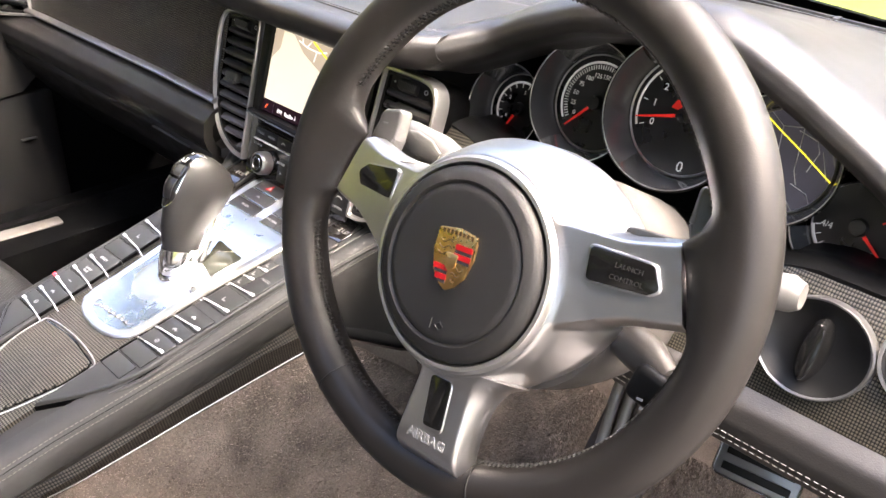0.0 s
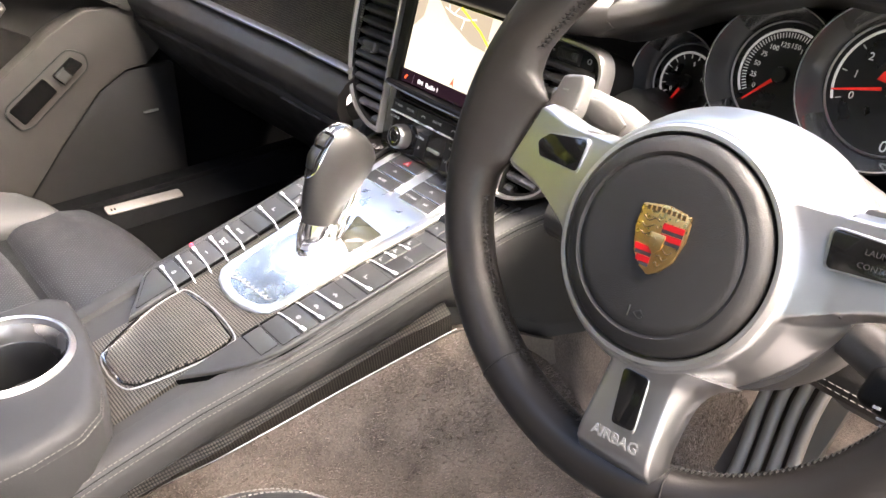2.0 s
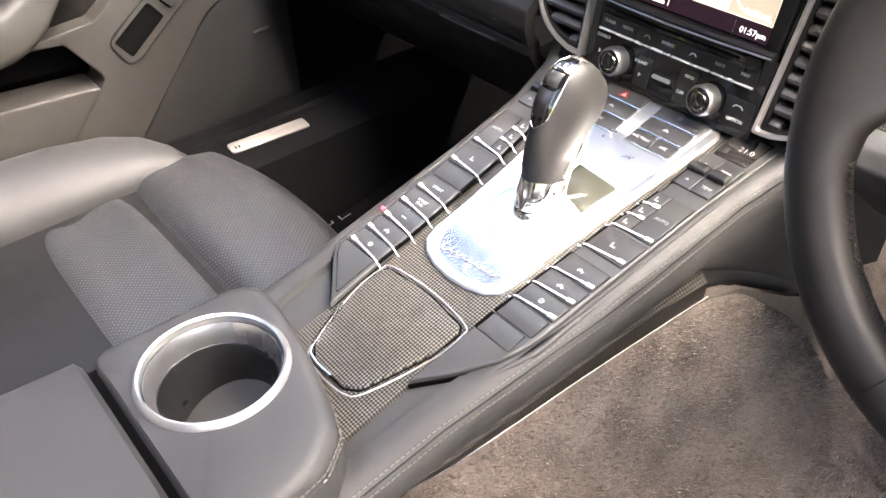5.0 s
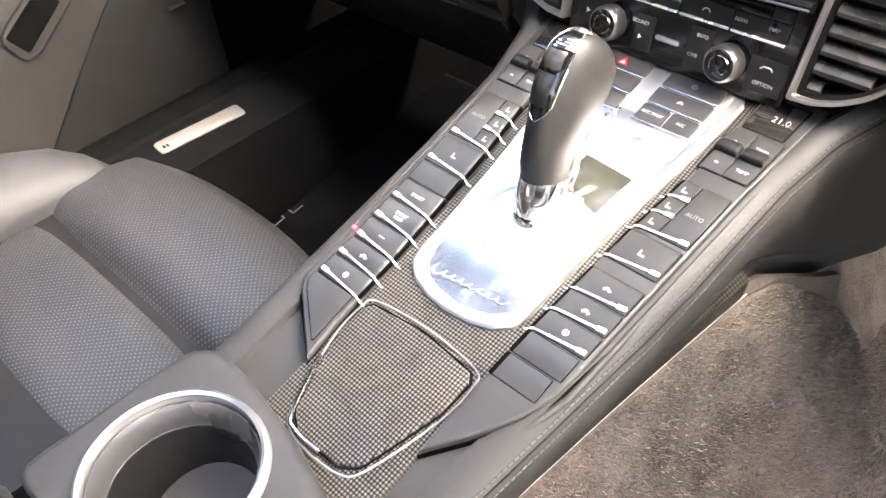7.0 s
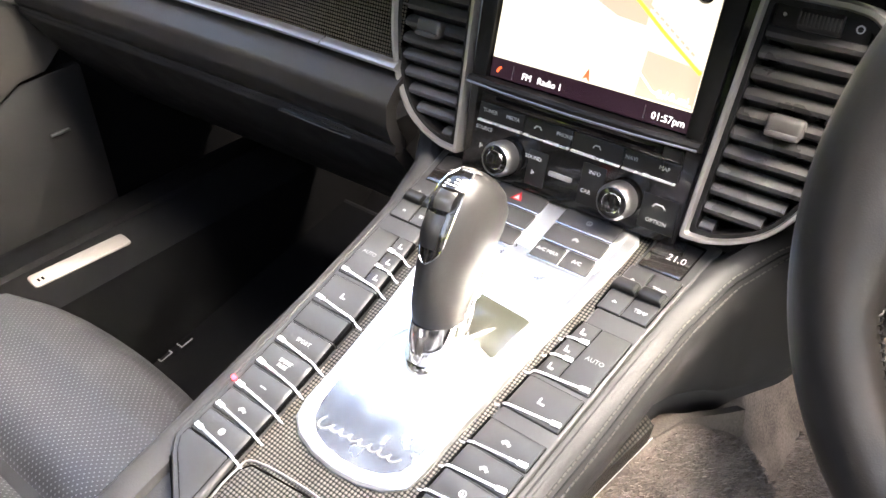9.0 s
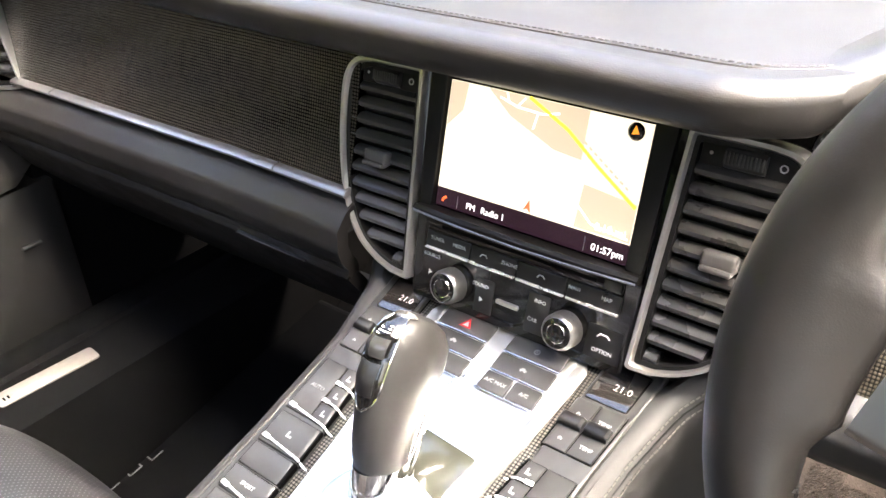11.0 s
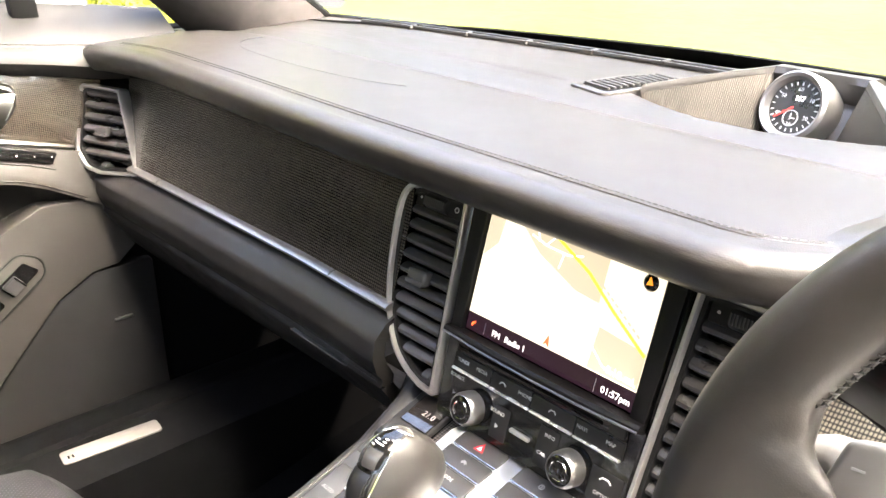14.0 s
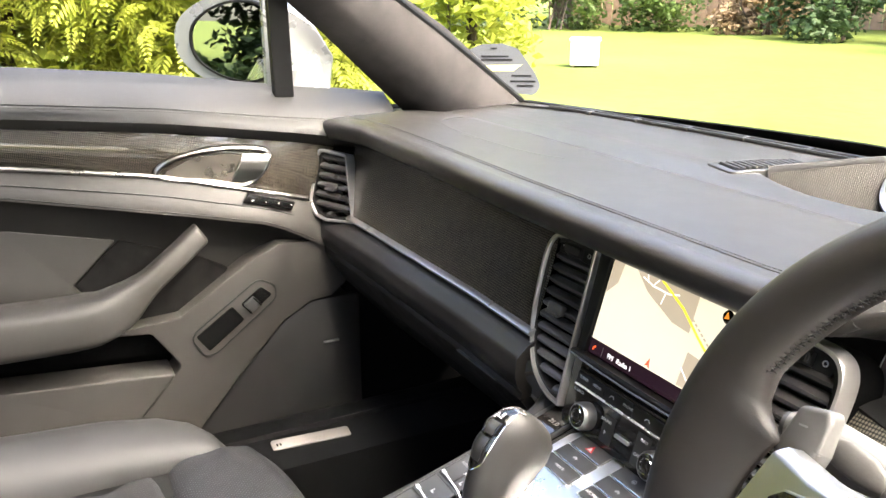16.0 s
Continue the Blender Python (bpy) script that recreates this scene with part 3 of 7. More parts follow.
# side banks of buttons
right_bank = [(0.053, -0.325), (0.072, -0.300), (0.089, -0.272), (0.096, -0.250), (0.098, -0.235), (0.108, -0.07), (0.1165, 0.02), (0.0755, 0.02), (0.070, -0.08), (0.0625, -0.135), (0.0555, -0.23), (0.053, -0.29)]
left_bank = mirror_x([(0.050, -0.323), (0.093, -0.290), (0.1005, -0.281), (0.101, -0.268), (0.1005, -0.235), (0.108, -0.07), (0.1165, 0.02), (0.0755, 0.02), (0.070, -0.08), (0.0625, -0.135), (0.0555, -0.23), (0.053, -0.29)])
for s, bank in ((1, right_bank), (-1, left_bank)):
    edge = [(x + s * 0.0040, y - (0.004 if y < -0.27 else 0.0), -0.0006) for x, y in sorted((p for p in bank if abs(p[0]) > 0.07 and (p[1] < 0.019 or abs(p[0]) > 0.1)), key=lambda p: p[1]) if y > -0.29 and abs(x) > 0.085]
    part("leather_lip", tube(smooth_path(edge, 4), 0.0026, 8), LEATHER, console, "rolled leather lip along the buttons")
    part("bank_gap", prism([(x + (0.0022 if x > s * 0.085 else -0.0006) * 1.0, y + (0.0012 if y > -0.1 else -0.0016)) for x, y in bank] if s > 0 else [(x - (0.0022 if x < -0.085 else -0.0006), y + (0.0012 if y > -0.1 else -0.0016)) for x, y in bank], -0.004, 0.0013), DARK, console)
    part("button_bank", prism(bank, -0.004, 0.0056, 0.0024, 4), BUTTON, console, "dark grey button panel")


def on_bank(s, v0, v1, a=0.0, b=1.0, gap=0.00045, z0=0.0, z1=0.0066, m=None, name="button", bev=0.0006):
    """A key on a bank; those at the carbon's edge roll down to it."""
    v0, v1 = v0 + gap, v1 - gap

    def X(v, t):
        i, o = bank_in(v) - 0.0006, bank_out(v) - 0.003
        return s * (i + (o - i) * t)
    rim = [(X(v0, a), v0 - 0.0005), (X(v0, b) + s * 0.0004, v0 - 0.0005), (X(v1, b) + s * 0.0004, v1 + 0.0005), (X(v1, a), v1 + 0.0005)]
    part("button_gap", prism(fillet(rim if s > 0 else rim[::-1], 0.0014, 2), 0.0, 0.00575), DARK, console)

    def across(v, drop):
        xi, xo, z = X(v, a), X(v, b) - s * gap, z1 - drop
        if a == 0.0:
            roll = [(xi + s * 0.0046, z), (xi + s * 0.0024, z - 0.0005), (xi + s * 0.0008, z - 0.0017), (xi, z - 0.0036), (xi - s * 0.0003, z0)]
        else:
            xi += s * gap
            roll = [(xi + s * bev, z), (xi + s * bev * 0.3, z - bev * 0.3), (xi, z - bev), (xi, z - 2 * bev), (xi, z0)]
        return [(x, v, zz) for x, zz in [(xo, z0), (xo, z - bev), (xo - s * bev, z)] + roll]

    bm = loft([across(v0, bev), across(v0 + bev * 0.4, bev * 0.3), across(v0 + bev, 0), across(v1 - bev, 0), across(v1 - bev * 0.4, bev * 0.3), across(v1, bev)])
    return part(name, bm, m or BUTTON, console), (X((v0 + v1) / 2, (a + b) / 2), (v0 + v1) / 2, z1)


def silver_line(s, v, b=0.97, slope=0.10):
    """A chrome strip along a key's edge: a flag at the outer end, the tail over the roll onto the carbon."""
    i, o = bank_in(v) - 0.0006, bank_out(v) - 0.003
    p = [(s * (i + (o - i) * t), v + slope * (o - i) * t, 0.0069) for t in (b, b - 0.03, b - 0.16, b - 0.24, 0.5 * b, 0.12)]
    p += [(s * (i + 0.0012), v, 0.0058), (s * (i - 0.0006), v - 0.0002, 0.0030), (s * (i - 0.0016), v - 0.0004, 0.0014), (s * (i - 0.0050), v - 0.0008, 0.0009)]
    flag = Vector(p[2]) - Vector(p[0])
    mid = (Vector(p[0]) + Vector(p[2])) / 2 + Vector((0, 0, 0.0002))
    return part("chrome_strip", joined(tube(p, [0.0009] * 9 + [0.0006], 8, flat=0.6), box(mid, (flag.length, 0.0034, 0.0010), 0.0004, rot=Matrix.Rotation(math.atan2(flag.y, flag.x), 4, "Z"))), STRIP, console)


def icon(c, w, h, kind=0):
    """A small white pictogram as plain bars."""
    x, y, z = c
    z += 0.0001
    w, h = w * 0.78, h * 0.78
    bms = [prism(rect(x - w / 2, x + w / 2, y - h / 2, y + h / 2), z, z + 0.00015)]
    if kind == 1:
        bms = [prism([(x - w / 2, y - h * 0.18), (x + w / 2, y - h * 0.18), (x + w / 2, y + h * 0.02), (x + w * 0.28, y + h * 0.08), (x + w * 0.14, y + h * 0.34), (x - w * 0.2, y + h * 0.34), (x - w * 0.36, y + h * 0.08), (x - w / 2, y + h * 0.02)], z, z + 0.00015)] + [lathe([(0, z + 0.00015), (h * 0.14, z + 0.00015), (h * 0.14, z)], 10, Matrix.Translation((x + q * w * 0.28, y - h * 0.26, 0))) for q in (1, -1)]
    if kind == 2:
        bms = [prism(rect(x - w / 2, x - w / 5, y - h / 2, y + h / 2), z, z + 0.00015), prism(rect(x - w / 5, x + w / 2, y - h / 2, y - h / 6), z, z + 0.00015)]
    if kind == 3:
        bms = [lathe([(h * 0.34, z), (h * 0.5, z), (h * 0.5, z + 0.00015), (h * 0.34, z + 0.00015)], 16, Matrix.Translation((x, y, 0)), True), prism(rect(x - w * 0.08, x + w * 0.08, y - h * 0.2, y + h * 0.2), z, z + 0.00015)]
    return part("pictogram", joined(*bms), PALE_MARK, console)


for s in (1, -1):
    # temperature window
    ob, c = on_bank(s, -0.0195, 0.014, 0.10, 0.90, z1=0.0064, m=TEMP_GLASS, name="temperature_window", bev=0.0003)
    words("21.0", 0.0078, mat("lit_digits", (0.42, 0.38, 0.37), 0.4, vary=0.0), console, pose(c[0] + 0.004, c[1] - 0.0015, c[2] + 0.0001), bold=-0.00012)
    # four rockers
    for a, b in ((0.0, 0.5), (0.5, 1.0)):
        for v0, v1, zz in ((-0.064, -0.043, 0.0072), (-0.043, -0.022, 0.0080)):
            ob, c = on_bank(s, v0, v1, a, b, z1=zz)
            if (a > 0) == (s > 0):
                words("TEMP", 0.0038, WHITE_MARK, console, pose(c[0], c[1] - 0.002, c[2] + 0.0001))
            else:
                icon((c[0], c[1] - 0.002, c[2]), 0.004, 0.004, 1)
        ob, c = on_bank(s, -0.047, -0.036, a, b, gap=0.001, z1=0.0125, bev=0.0020, m=KEY, name="rocker_bar")
    # AUTO block with three air buttons
    ob, c = on_bank(s, -0.126, -0.078, 0.42, 1.0)
    words("AUTO", 0.0045, GREY_MARK, console, pose(c[0], c[1], c[2] + 0.0001))
    for k in range(3):
        v0 = -0.126 + 0.016 * k
        ob, c = on_bank(s, v0, v0 + 0.016, 0.0, 0.42)
        icon(c, 0.005, 0.006, 2)
        silver_line(s, v0 + 0.0002, b=0.97 if k == 0 else 0.42)
    ob, c = on_bank(s, -0.156, -0.129)
    icon(c, 0.006, 0.006, 2)
    silver_line(s, -0.1545)
for v0, v1, k in ((-0.186, -0.166, 1), (-0.205, -0.187, 1), (-0.2235, -0.206, 3)):
    ob, c = on_bank(1, v0, v1)
    icon(c, 0.008, 0.006, k)
    silver_line(1, v0)
for v0, v1, b1 in ((-0.243, -0.2245, 0.96), (-0.262, -0.244, 0.86)):
    on_bank(1, v0, v1, b=b1, z1=0.0061, bev=0.0003)
for i, (v0, v1) in enumerate(((-0.2715, -0.2545), (-0.2535, -0.2365), (-0.2355, -0.2165), (-0.2155, -0.1965), (-0.1955, -0.1765))):
    ob, c = on_bank(-1, v0, v1)
    if i == 4:
        words("SPORT", 0.0042, WHITE_MARK, console, pose(c[0], c[1], c[2] + 0.0001))
    elif i == 3:
        words("SPORT\nPLUS", 0.0038, WHITE_MARK, console, pose(c[0], c[1], c[2] + 0.0001))
    else:
        icon(c, 0.008, 0.006, (3, 1, 0)[i] if i < 2 else 0) if i < 2 else icon(c, 0.007, 0.0014, 0)
    silver_line(-1, v0)
    if i == 2:
        part("red_lamp", lathe([(0, 0.0090), (0.0013, 0.0088), (0.0016, 0.0065)], 10, Matrix.Translation((-0.098, v0 + 0.0045, 0))), mat("red_lamp", (0.9, 0.02, 0.03), 0.3, vary=0, emit=1.5), console)
part("button_gap", prism(fillet([(-0.0575, -0.2718), (-0.0962, -0.2718), (-0.0962, -0.2794), (-0.0904, -0.2868), (-0.0554, -0.3132)], 0.0012, 2), 0.0, 0.00575), DARK, console)
part("button", prism(fillet([(-0.058, -0.2725), (-0.0955, -0.2725), (-0.0955, -0.279), (-0.090, -0.286), (-0.056, -0.312)], 0.0012, 2), 0.0, 0.0063, 0.0004), BUTTON, console)
on_bank(-1, -0.1755, -0.157, z1=0.0061, bev=0.0003)

# buttons on the plate
for s in (1, -1):
    x0, x1 = (0.006, 0.052) if s > 0 else (-0.054, -0.008)
    rows = ((-0.010, 0.006), (-0.028, -0.012), (-0.046, -0.030))
    for i, (v0, v1) in enumerate(rows):
        cols = ((x0, x1),) if i < 2 or s < 0 else ((x0, (x0 + x1) / 2), ((x0 + x1) / 2, x1))
        for a, b in cols:
            part("button", prism(fillet(rect(a + 0.0005, b - 0.0005, v0, v1), 0.002, 3), 0.001, 0.0058, 0.0010), BUTTON, console)
            m = ((a + b) / 2, (v0 + v1) / 2, 0.0058)
            if s < 0 and i == 0:
                tri = [(m[0] - 0.005, m[1] - 0.004), (m[0] + 0.005, m[1] - 0.004), (m[0], m[1] + 0.005)]
                part("warning_triangle", prism(tri, 0.0059, 0.0061), RED, console, "red hazard triangle")
                part("warning_triangle", prism([(m[0] + (x - m[0]) * 0.5, m[1] - 0.001 + (y - m[1]) * 0.5) for x, y in tri], 0.0061, 0.0063), WHITE_MARK, console)
            elif s > 0 and i == 2:
                words("A/C MAX" if a == x0 else "A/C", 0.0042, WHITE_MARK, console, pose(*m[:2], 0.0059))
            elif s < 0 and i == 2:
                words("MODE", 0.0042, WHITE_MARK, console, pose(*m[:2], 0.0059))
            else:
                icon(m, 0.007, 0.006, (3, 1)[i % 2])
        part("chrome_strip", box(((x0 + x1) / 2, v0 - 0.0006, 0.0045), (x1 - x0, 0.0014, 0.003), 0.0005), CHROME, console)

# gear lever
lever = thing("gear_lever", "black leather gear lever with chrome shaft and glossy top", "gear lever", pose(0, -0.148, 0.412))
part("boot_ring", lathe([(0.0, 0.0095), (0.0165, 0.0095), (0.0175, 0.0085), (0.0185, 0.0075), (0.0190, 0.0050), (0.0, 0.0060)], 32), CHROME, lever)


def oval(y0, z0, y1, z1, rx, n=32):
    """A section between its rear and front points, as wide as 2 rx."""
    cy, cz, dy, dz = (y0 + y1) / 2 + 0.148, (z0 + z1) / 2 - 0.412, (y1 - y0) / 2, (z1 - z0) / 2
    return [(rx * math.cos(2 * math.pi * j / n), cy + dy * math.sin(2 * math.pi * j / n), cz + dz * math.sin(2 * math.pi * j / n)) for j in range(n)]


part("shaft", loft([oval(-0.1640, 0.417, -0.1330, 0.4165, 0.0140), oval(-0.1635, 0.427, -0.1320, 0.4255, 0.0140), oval(-0.1620, 0.4290, -0.1310, 0.4265, 0.0132)]), CHROME, lever, "polished chrome shaft")
part("shaft_collar", loft([oval(-0.1620, 0.4300, -0.1270, 0.4260, 0.0150), oval(-0.1628, 0.4315, -0.1240, 0.4272, 0.0160), oval(-0.1600, 0.4440, -0.1180, 0.4360, 0.0160), oval(-0.1560, 0.4560, -0.1120, 0.4470, 0.0150)]), CHROME, lever, "chrome collar under the grip")
part("front_blade", loft([oval(-0.138, 0.436, -0.1140, 0.4300, 0.0125), oval(-0.128, 0.450, -0.1040, 0.4460, 0.0120), oval(-0.114, 0.470, -0.0915, 0.4640, 0.0110), oval(-0.102, 0.486, -0.086, 0.480, 0.008)]), CHROME, lever)
secs = [(-0.1500, 0.4540, -0.1220, 0.4450, 0.0118), (-0.1545, 0.4560, -0.1180, 0.4455, 0.0150), (-0.1545, 0.4660, -0.1150, 0.4520, 0.0158), (-0.1525, 0.4820, -0.1080, 0.4620, 0.0158), (-0.1485, 0.4990, -0.0920, 0.4740, 0.0163), (-0.1420, 0.5170, -0.0765, 0.4890, 0.0176),
        (-0.1340, 0.5300, -0.0715, 0.5010, 0.0180), (-0.1250, 0.5390, -0.0745, 0.5140, 0.0160), (-0.1160, 0.5425, -0.0825, 0.5260, 0.0120), (-0.1060, 0.5430, -0.0920, 0.5350, 0.0065), (-0.1010, 0.5415, -0.0970, 0.5385, 0.0020)]
GRIP = grain(mat("grip_leather", (0.016, 0.0155, 0.015), 0.42, spec=0.4, vary=0.12, bump=0.1, bump_scale=1200), "F1", 1300, 0.12)
part("grip", loft([oval(*q) for q in secs]), GRIP, lever, "smooth black leather grip", sharp=60)


def on_grip(t, ang, out=0.0):
    """A point of the grip's skin: t counts the sections, ang turns from the rear spine."""
    i = min(int(t), len(secs) - 2)
    f = t - i
    y0, z0, y1, z1, rx = [p + (q - p) * f for p, q in zip(secs[i], secs[i + 1])]
    a = -math.pi / 2 + ang
    k = 1 + out / max(rx, 0.004)
    return Vector((rx * k * math.cos(a), (y0 + y1) / 2 + 0.148 + (y1 - y0) / 2 * k * math.sin(a), (z0 + z1) / 2 - 0.412 + (z1 - z0) / 2 * k * math.sin(a) + out))


def panel_at(u, v, out=0.0004):
    t = 4.05 + 4.7 * v
    w = 0.68 * min(1.0, math.sin(math.pi / 2 * min(1.0, 0.04 + v / 0.13)) ** 0.6) * interp(v, [0, 0.2, 0.8, 1], [0.66, 0.78, 0.92, 1.05])
    return on_grip(t, (u - 0.5) * 2 * w, out)


part("top_plate", sheet(panel_at, 20, 36, 0.002), GLOSS, lever, "glossy black shift panel with chrome rim")
ring = [panel_at(0, j / 26) for j in range(27)] + [panel_at(1, 1 - j / 26) for j in range(27)]
part("chrome_rim", tube(ring, 0.0007, 6, True), CHROME, lever)
SMOKED_CAP = mat("satin_cap_metal", (0.30, 0.295, 0.29), 0.25, 0.9, vary=0.03, rough_vary=0.01)
part("top_cap", sheet(lambda u, v: on_grip(8.75 + 1.2 * v, (u - 0.5) * 2 * 1.3, 0.0005), 20, 8, 0.002), SMOKED_CAP, lever, "chrome cap over the grip")
part("release_button", sheet(lambda u, v: panel_at(0.16 + 0.68 * u, 0.10 + 0.27 * v, 0.0008 + 0.0006 * math.sin(math.pi * v)), 10, 10, 0.002), KEY, lever, "dark release button")
part("shift_lens", sheet(lambda u, v: panel_at(0.14 + 0.72 * u, 0.41 + 0.20 * v, 0.0008 + 0.0006 * math.sin(math.pi * v)), 10, 10, 0.002), mat("smoked_lens", (0.02, 0.02, 0.02), 0.14, 0.0, vary=0.0), lever)
for v, us in ((0.65, (0.36,)), (0.70, (0.36, 0.52, 0.66)), (0.75, (0.36, 0.66)), (0.80, (0.66,))):
    for u in us:
        part("gear_mark", sheet(lambda p, q: panel_at(u - 0.055 + 0.11 * p, v - 0.010 + 0.020 * q, 0.0008), 2, 2, 0.0003), WHITE_MARK, lever)

# armrest block and cup holder
arm = thing("armrest", "black leather centre armrest with stitched edges", "armrest", pose(0, 0, 0.402))


def block_loop(y, w, z, r=0.012):
    prof = [(w - r, z), (w - 0.003, z - 0.004), (w, z - r), (w + 0.003, z - 0.05), (w + 0.004, -0.11)]
    return [(x, y, zz) for x, zz in prof] + [(-x, y, zz) for x, zz in prof[::-1]]


CUP = (-0.024, -0.424)


BLOCK = [(0.100, -0.485), (0.0985, -0.445), (0.091, -0.408), (0.074, -0.386), (0.045, -0.374), (0.0, -0.362), (-0.05, -0.354), (-0.085, -0.353), (-0.0985, -0.366), (-0.100, -0.485)]


def block_ring(inset, z, n=72):
    """The block's rounded plan, drawn in by some millimetres, walked by angle about the cup's middle."""
    o = fillet([(x - math.copysign(inset, x) * min(1.0, abs(x) / 0.05), max(y - inset, -0.485 + inset * 0.3) if y > -0.484 else y + inset * 0.3) for x, y in BLOCK], 0.014, 5)
    out = []
    for i in range(n):
        a = 2 * math.pi * i / n
        d = Vector((math.cos(a), math.sin(a)))
        best = 0
        for p, q in zip(o, o[1:] + o[:1]):
            px, py, ex, ey = p[0] - CUP[0], p[1] - CUP[1], q[0] - p[0], q[1] - p[1]
            den = d.x * ey - d.y * ex
            if abs(den) > 1e-12:
                t, u = (px * ey - py * ex) / den, (px * d.y - py * d.x) / den
                if t > 0 and -1e-6 <= u <= 1 + 1e-6:
                    best = max(best, t)
        out.append((CUP[0] + d.x * best, CUP[1] + d.y * best, z))
    return out


def cup_ring(r, z, n=72):
    return [(CUP[0] + r * math.cos(2 * math.pi * i / n), CUP[1] + r * math.sin(2 * math.pi * i / n), z) for i in range(n)]


front = part("front_block", loft([block_ring(-0.006, -0.11), block_ring(-0.003, -0.04), block_ring(0.0, -0.006), block_ring(0.002, 0.004), block_ring(0.006, 0.0085),
                                  block_ring(0.011, 0.0105), cup_ring(0.0525, 0.0108), cup_ring(0.0515, 0.004), cup_ring(0.0515, -0.06)], True, False), LEATHER, arm, sharp=50)
part("rear_pad", loft([block_loop(-0.491, 0.098, 0.006), block_loop(-0.495, 0.100, 0.012), block_loop(-0.56, 0.103, 0.014), block_loop(-0.75, 0.105, 0.014), block_loop(-0.80, 0.100, 0.004)]), LEATHER, arm)
part("gap", box((0, -0.488, -0.05), (0.18, 0.012, 0.10)), DARK, arm)
for inset, z in ((-0.0006, -0.006), (0.0004, -0.001)):
    edge = [p for p in block_ring(inset, z, 180) if p[0] > 0.05 and p[1] > -0.483]
    stitches(sorted(edge, key=lambda p: math.atan2(p[1] - CUP[1], p[0] - CUP[0])), 0.0048, 0.0032, THREAD, arm, r=0.0006)
cup = thing("cup_holder", "round cup holder with stepped silver ring in the armrest", "cup holder", pose(-0.024, -0.424, 0.4125))
part("ring", lathe([(0.0485, -0.002), (0.0487, 0.0040), (0.0505, 0.0052), (0.0528, 0.0034), (0.0537, 0.0), (0.0485, -0.006)], 64, None, True), SILVER, cup, "satin silver ring")
part("groove", lathe([(0.0490, -0.001), (0.0486, -0.005), (0.0474, -0.005), (0.0472, -0.010)], 64), DARK, cup)
part("inner_ring", lathe([(0.0478, -0.008), (0.0476, -0.0012), (0.0466, -0.0005), (0.0440, -0.0065), (0.0428, -0.0125), (0.0420, -0.0165), (0.0435, -0.018)], 64, None, True), mat("grey_metal", (0.30, 0.295, 0.29), 0.30, 0.9, vary=0.04), cup, "grey metal funnel inside the ring")
part("well", lathe([(0.0436, -0.016), (0.0420, -0.0165), (0.0412, -0.0175), (0.0395, -0.055), (0.037, -0.066), (0.0, -0.068)], 56), mat("well_plastic", (0.006, 0.006, 0.006), 0.30, vary=0.1), cup, "dark plastic well")

# ---- dashboard ----
STACK = thing("centre_stack", "glossy black centre stack with screen, keys and two knobs", "control panel", SM)
part("panel", prism(fillet([(-0.089, -0.012), (0.089, -0.012), (0.101, 0.170), (-0.101, 0.170)], 0.004, 2), -0.03, 0.0, 0.001), GLOSS, STACK)
# screen
bez = [(-0.090, 0.058), (0.090, 0.058), (0.094, 0.166), (-0.094, 0.166)]
part("screen_surround", joined(prism([bez[0], (-0.0785, 0.0615), (-0.0785, 0.158), bez[3]], 0, 0.005, 0.001), prism([(0.0785, 0.0615), bez[1], bez[2], (0.0785, 0.158)], 0, 0.005, 0.001),
                               prism([(-0.0785, 0.158), (0.0785, 0.158), bez[2], bez[3]], 0, 0.005, 0.001)), SOFT_PLASTIC, STACK)
SCREEN_LAND = mat("screen_land", (0.86, 0.79, 0.60), 0.3, vary=0, emit=0.085)
SCREEN_TAN = mat("screen_tan", (0.46, 0.39, 0.29), 0.3, vary=0, emit=0.09)
SCREEN_DARK = mat("screen_dark", (0.012, 0.005, 0.009), 0.15, vary=0, emit=0.12)
SCREEN_YELLOW = mat("screen_yellow", (0.85, 0.75, 0.05), 0.3, vary=0, emit=0.13)
SCREEN_WHITE = mat("screen_white", (0.9, 0.9, 0.9), 0.3, vary=0, emit=0.13)
SCREEN_RED = mat("screen_red", (0.8, 0.10, 0.03), 0.3, vary=0, emit=0.13)
scr = thing("display_screen", "lit navigation screen with a pale map and dark status bar", "screen", SM)
part("map", prism(rect(-0.077, 0.077, 0.0770, 0.1545), 0.0005, 0.0012), SCREEN_LAND, scr)
part("status_bar", prism(rect(-0.077, 0.077, 0.0632, 0.0769), 0.0005, 0.0013), SCREEN_DARK, scr)
part("map_block", prism([(-0.045, 0.1543), (0.033, 0.1543), (0.033, 0.122), (0.012, 0.124), (-0.025, 0.139)], 0.0012, 0.0014), SCREEN_TAN, scr)
part("map_block", prism([(0.036, 0.0780), (0.0765, 0.0780), (0.0765, 0.1035), (0.038, 0.1075)], 0.0012, 0.0014), SCREEN_TAN, scr)
part("map_block", prism([(-0.0765, 0.122), (-0.064, 0.135), (-0.062, 0.1543), (-0.0765, 0.1543)], 0.0012, 0.0014), SCREEN_TAN, scr)
part("map_road", tube([(-0.012, 0.1542, 0.0015), (0.02, 0.139, 0.0015), (0.045, 0.121, 0.0015), (0.076, 0.101, 0.0015)], 0.0012, 6, flat=0.2), SCREEN_YELLOW, scr)
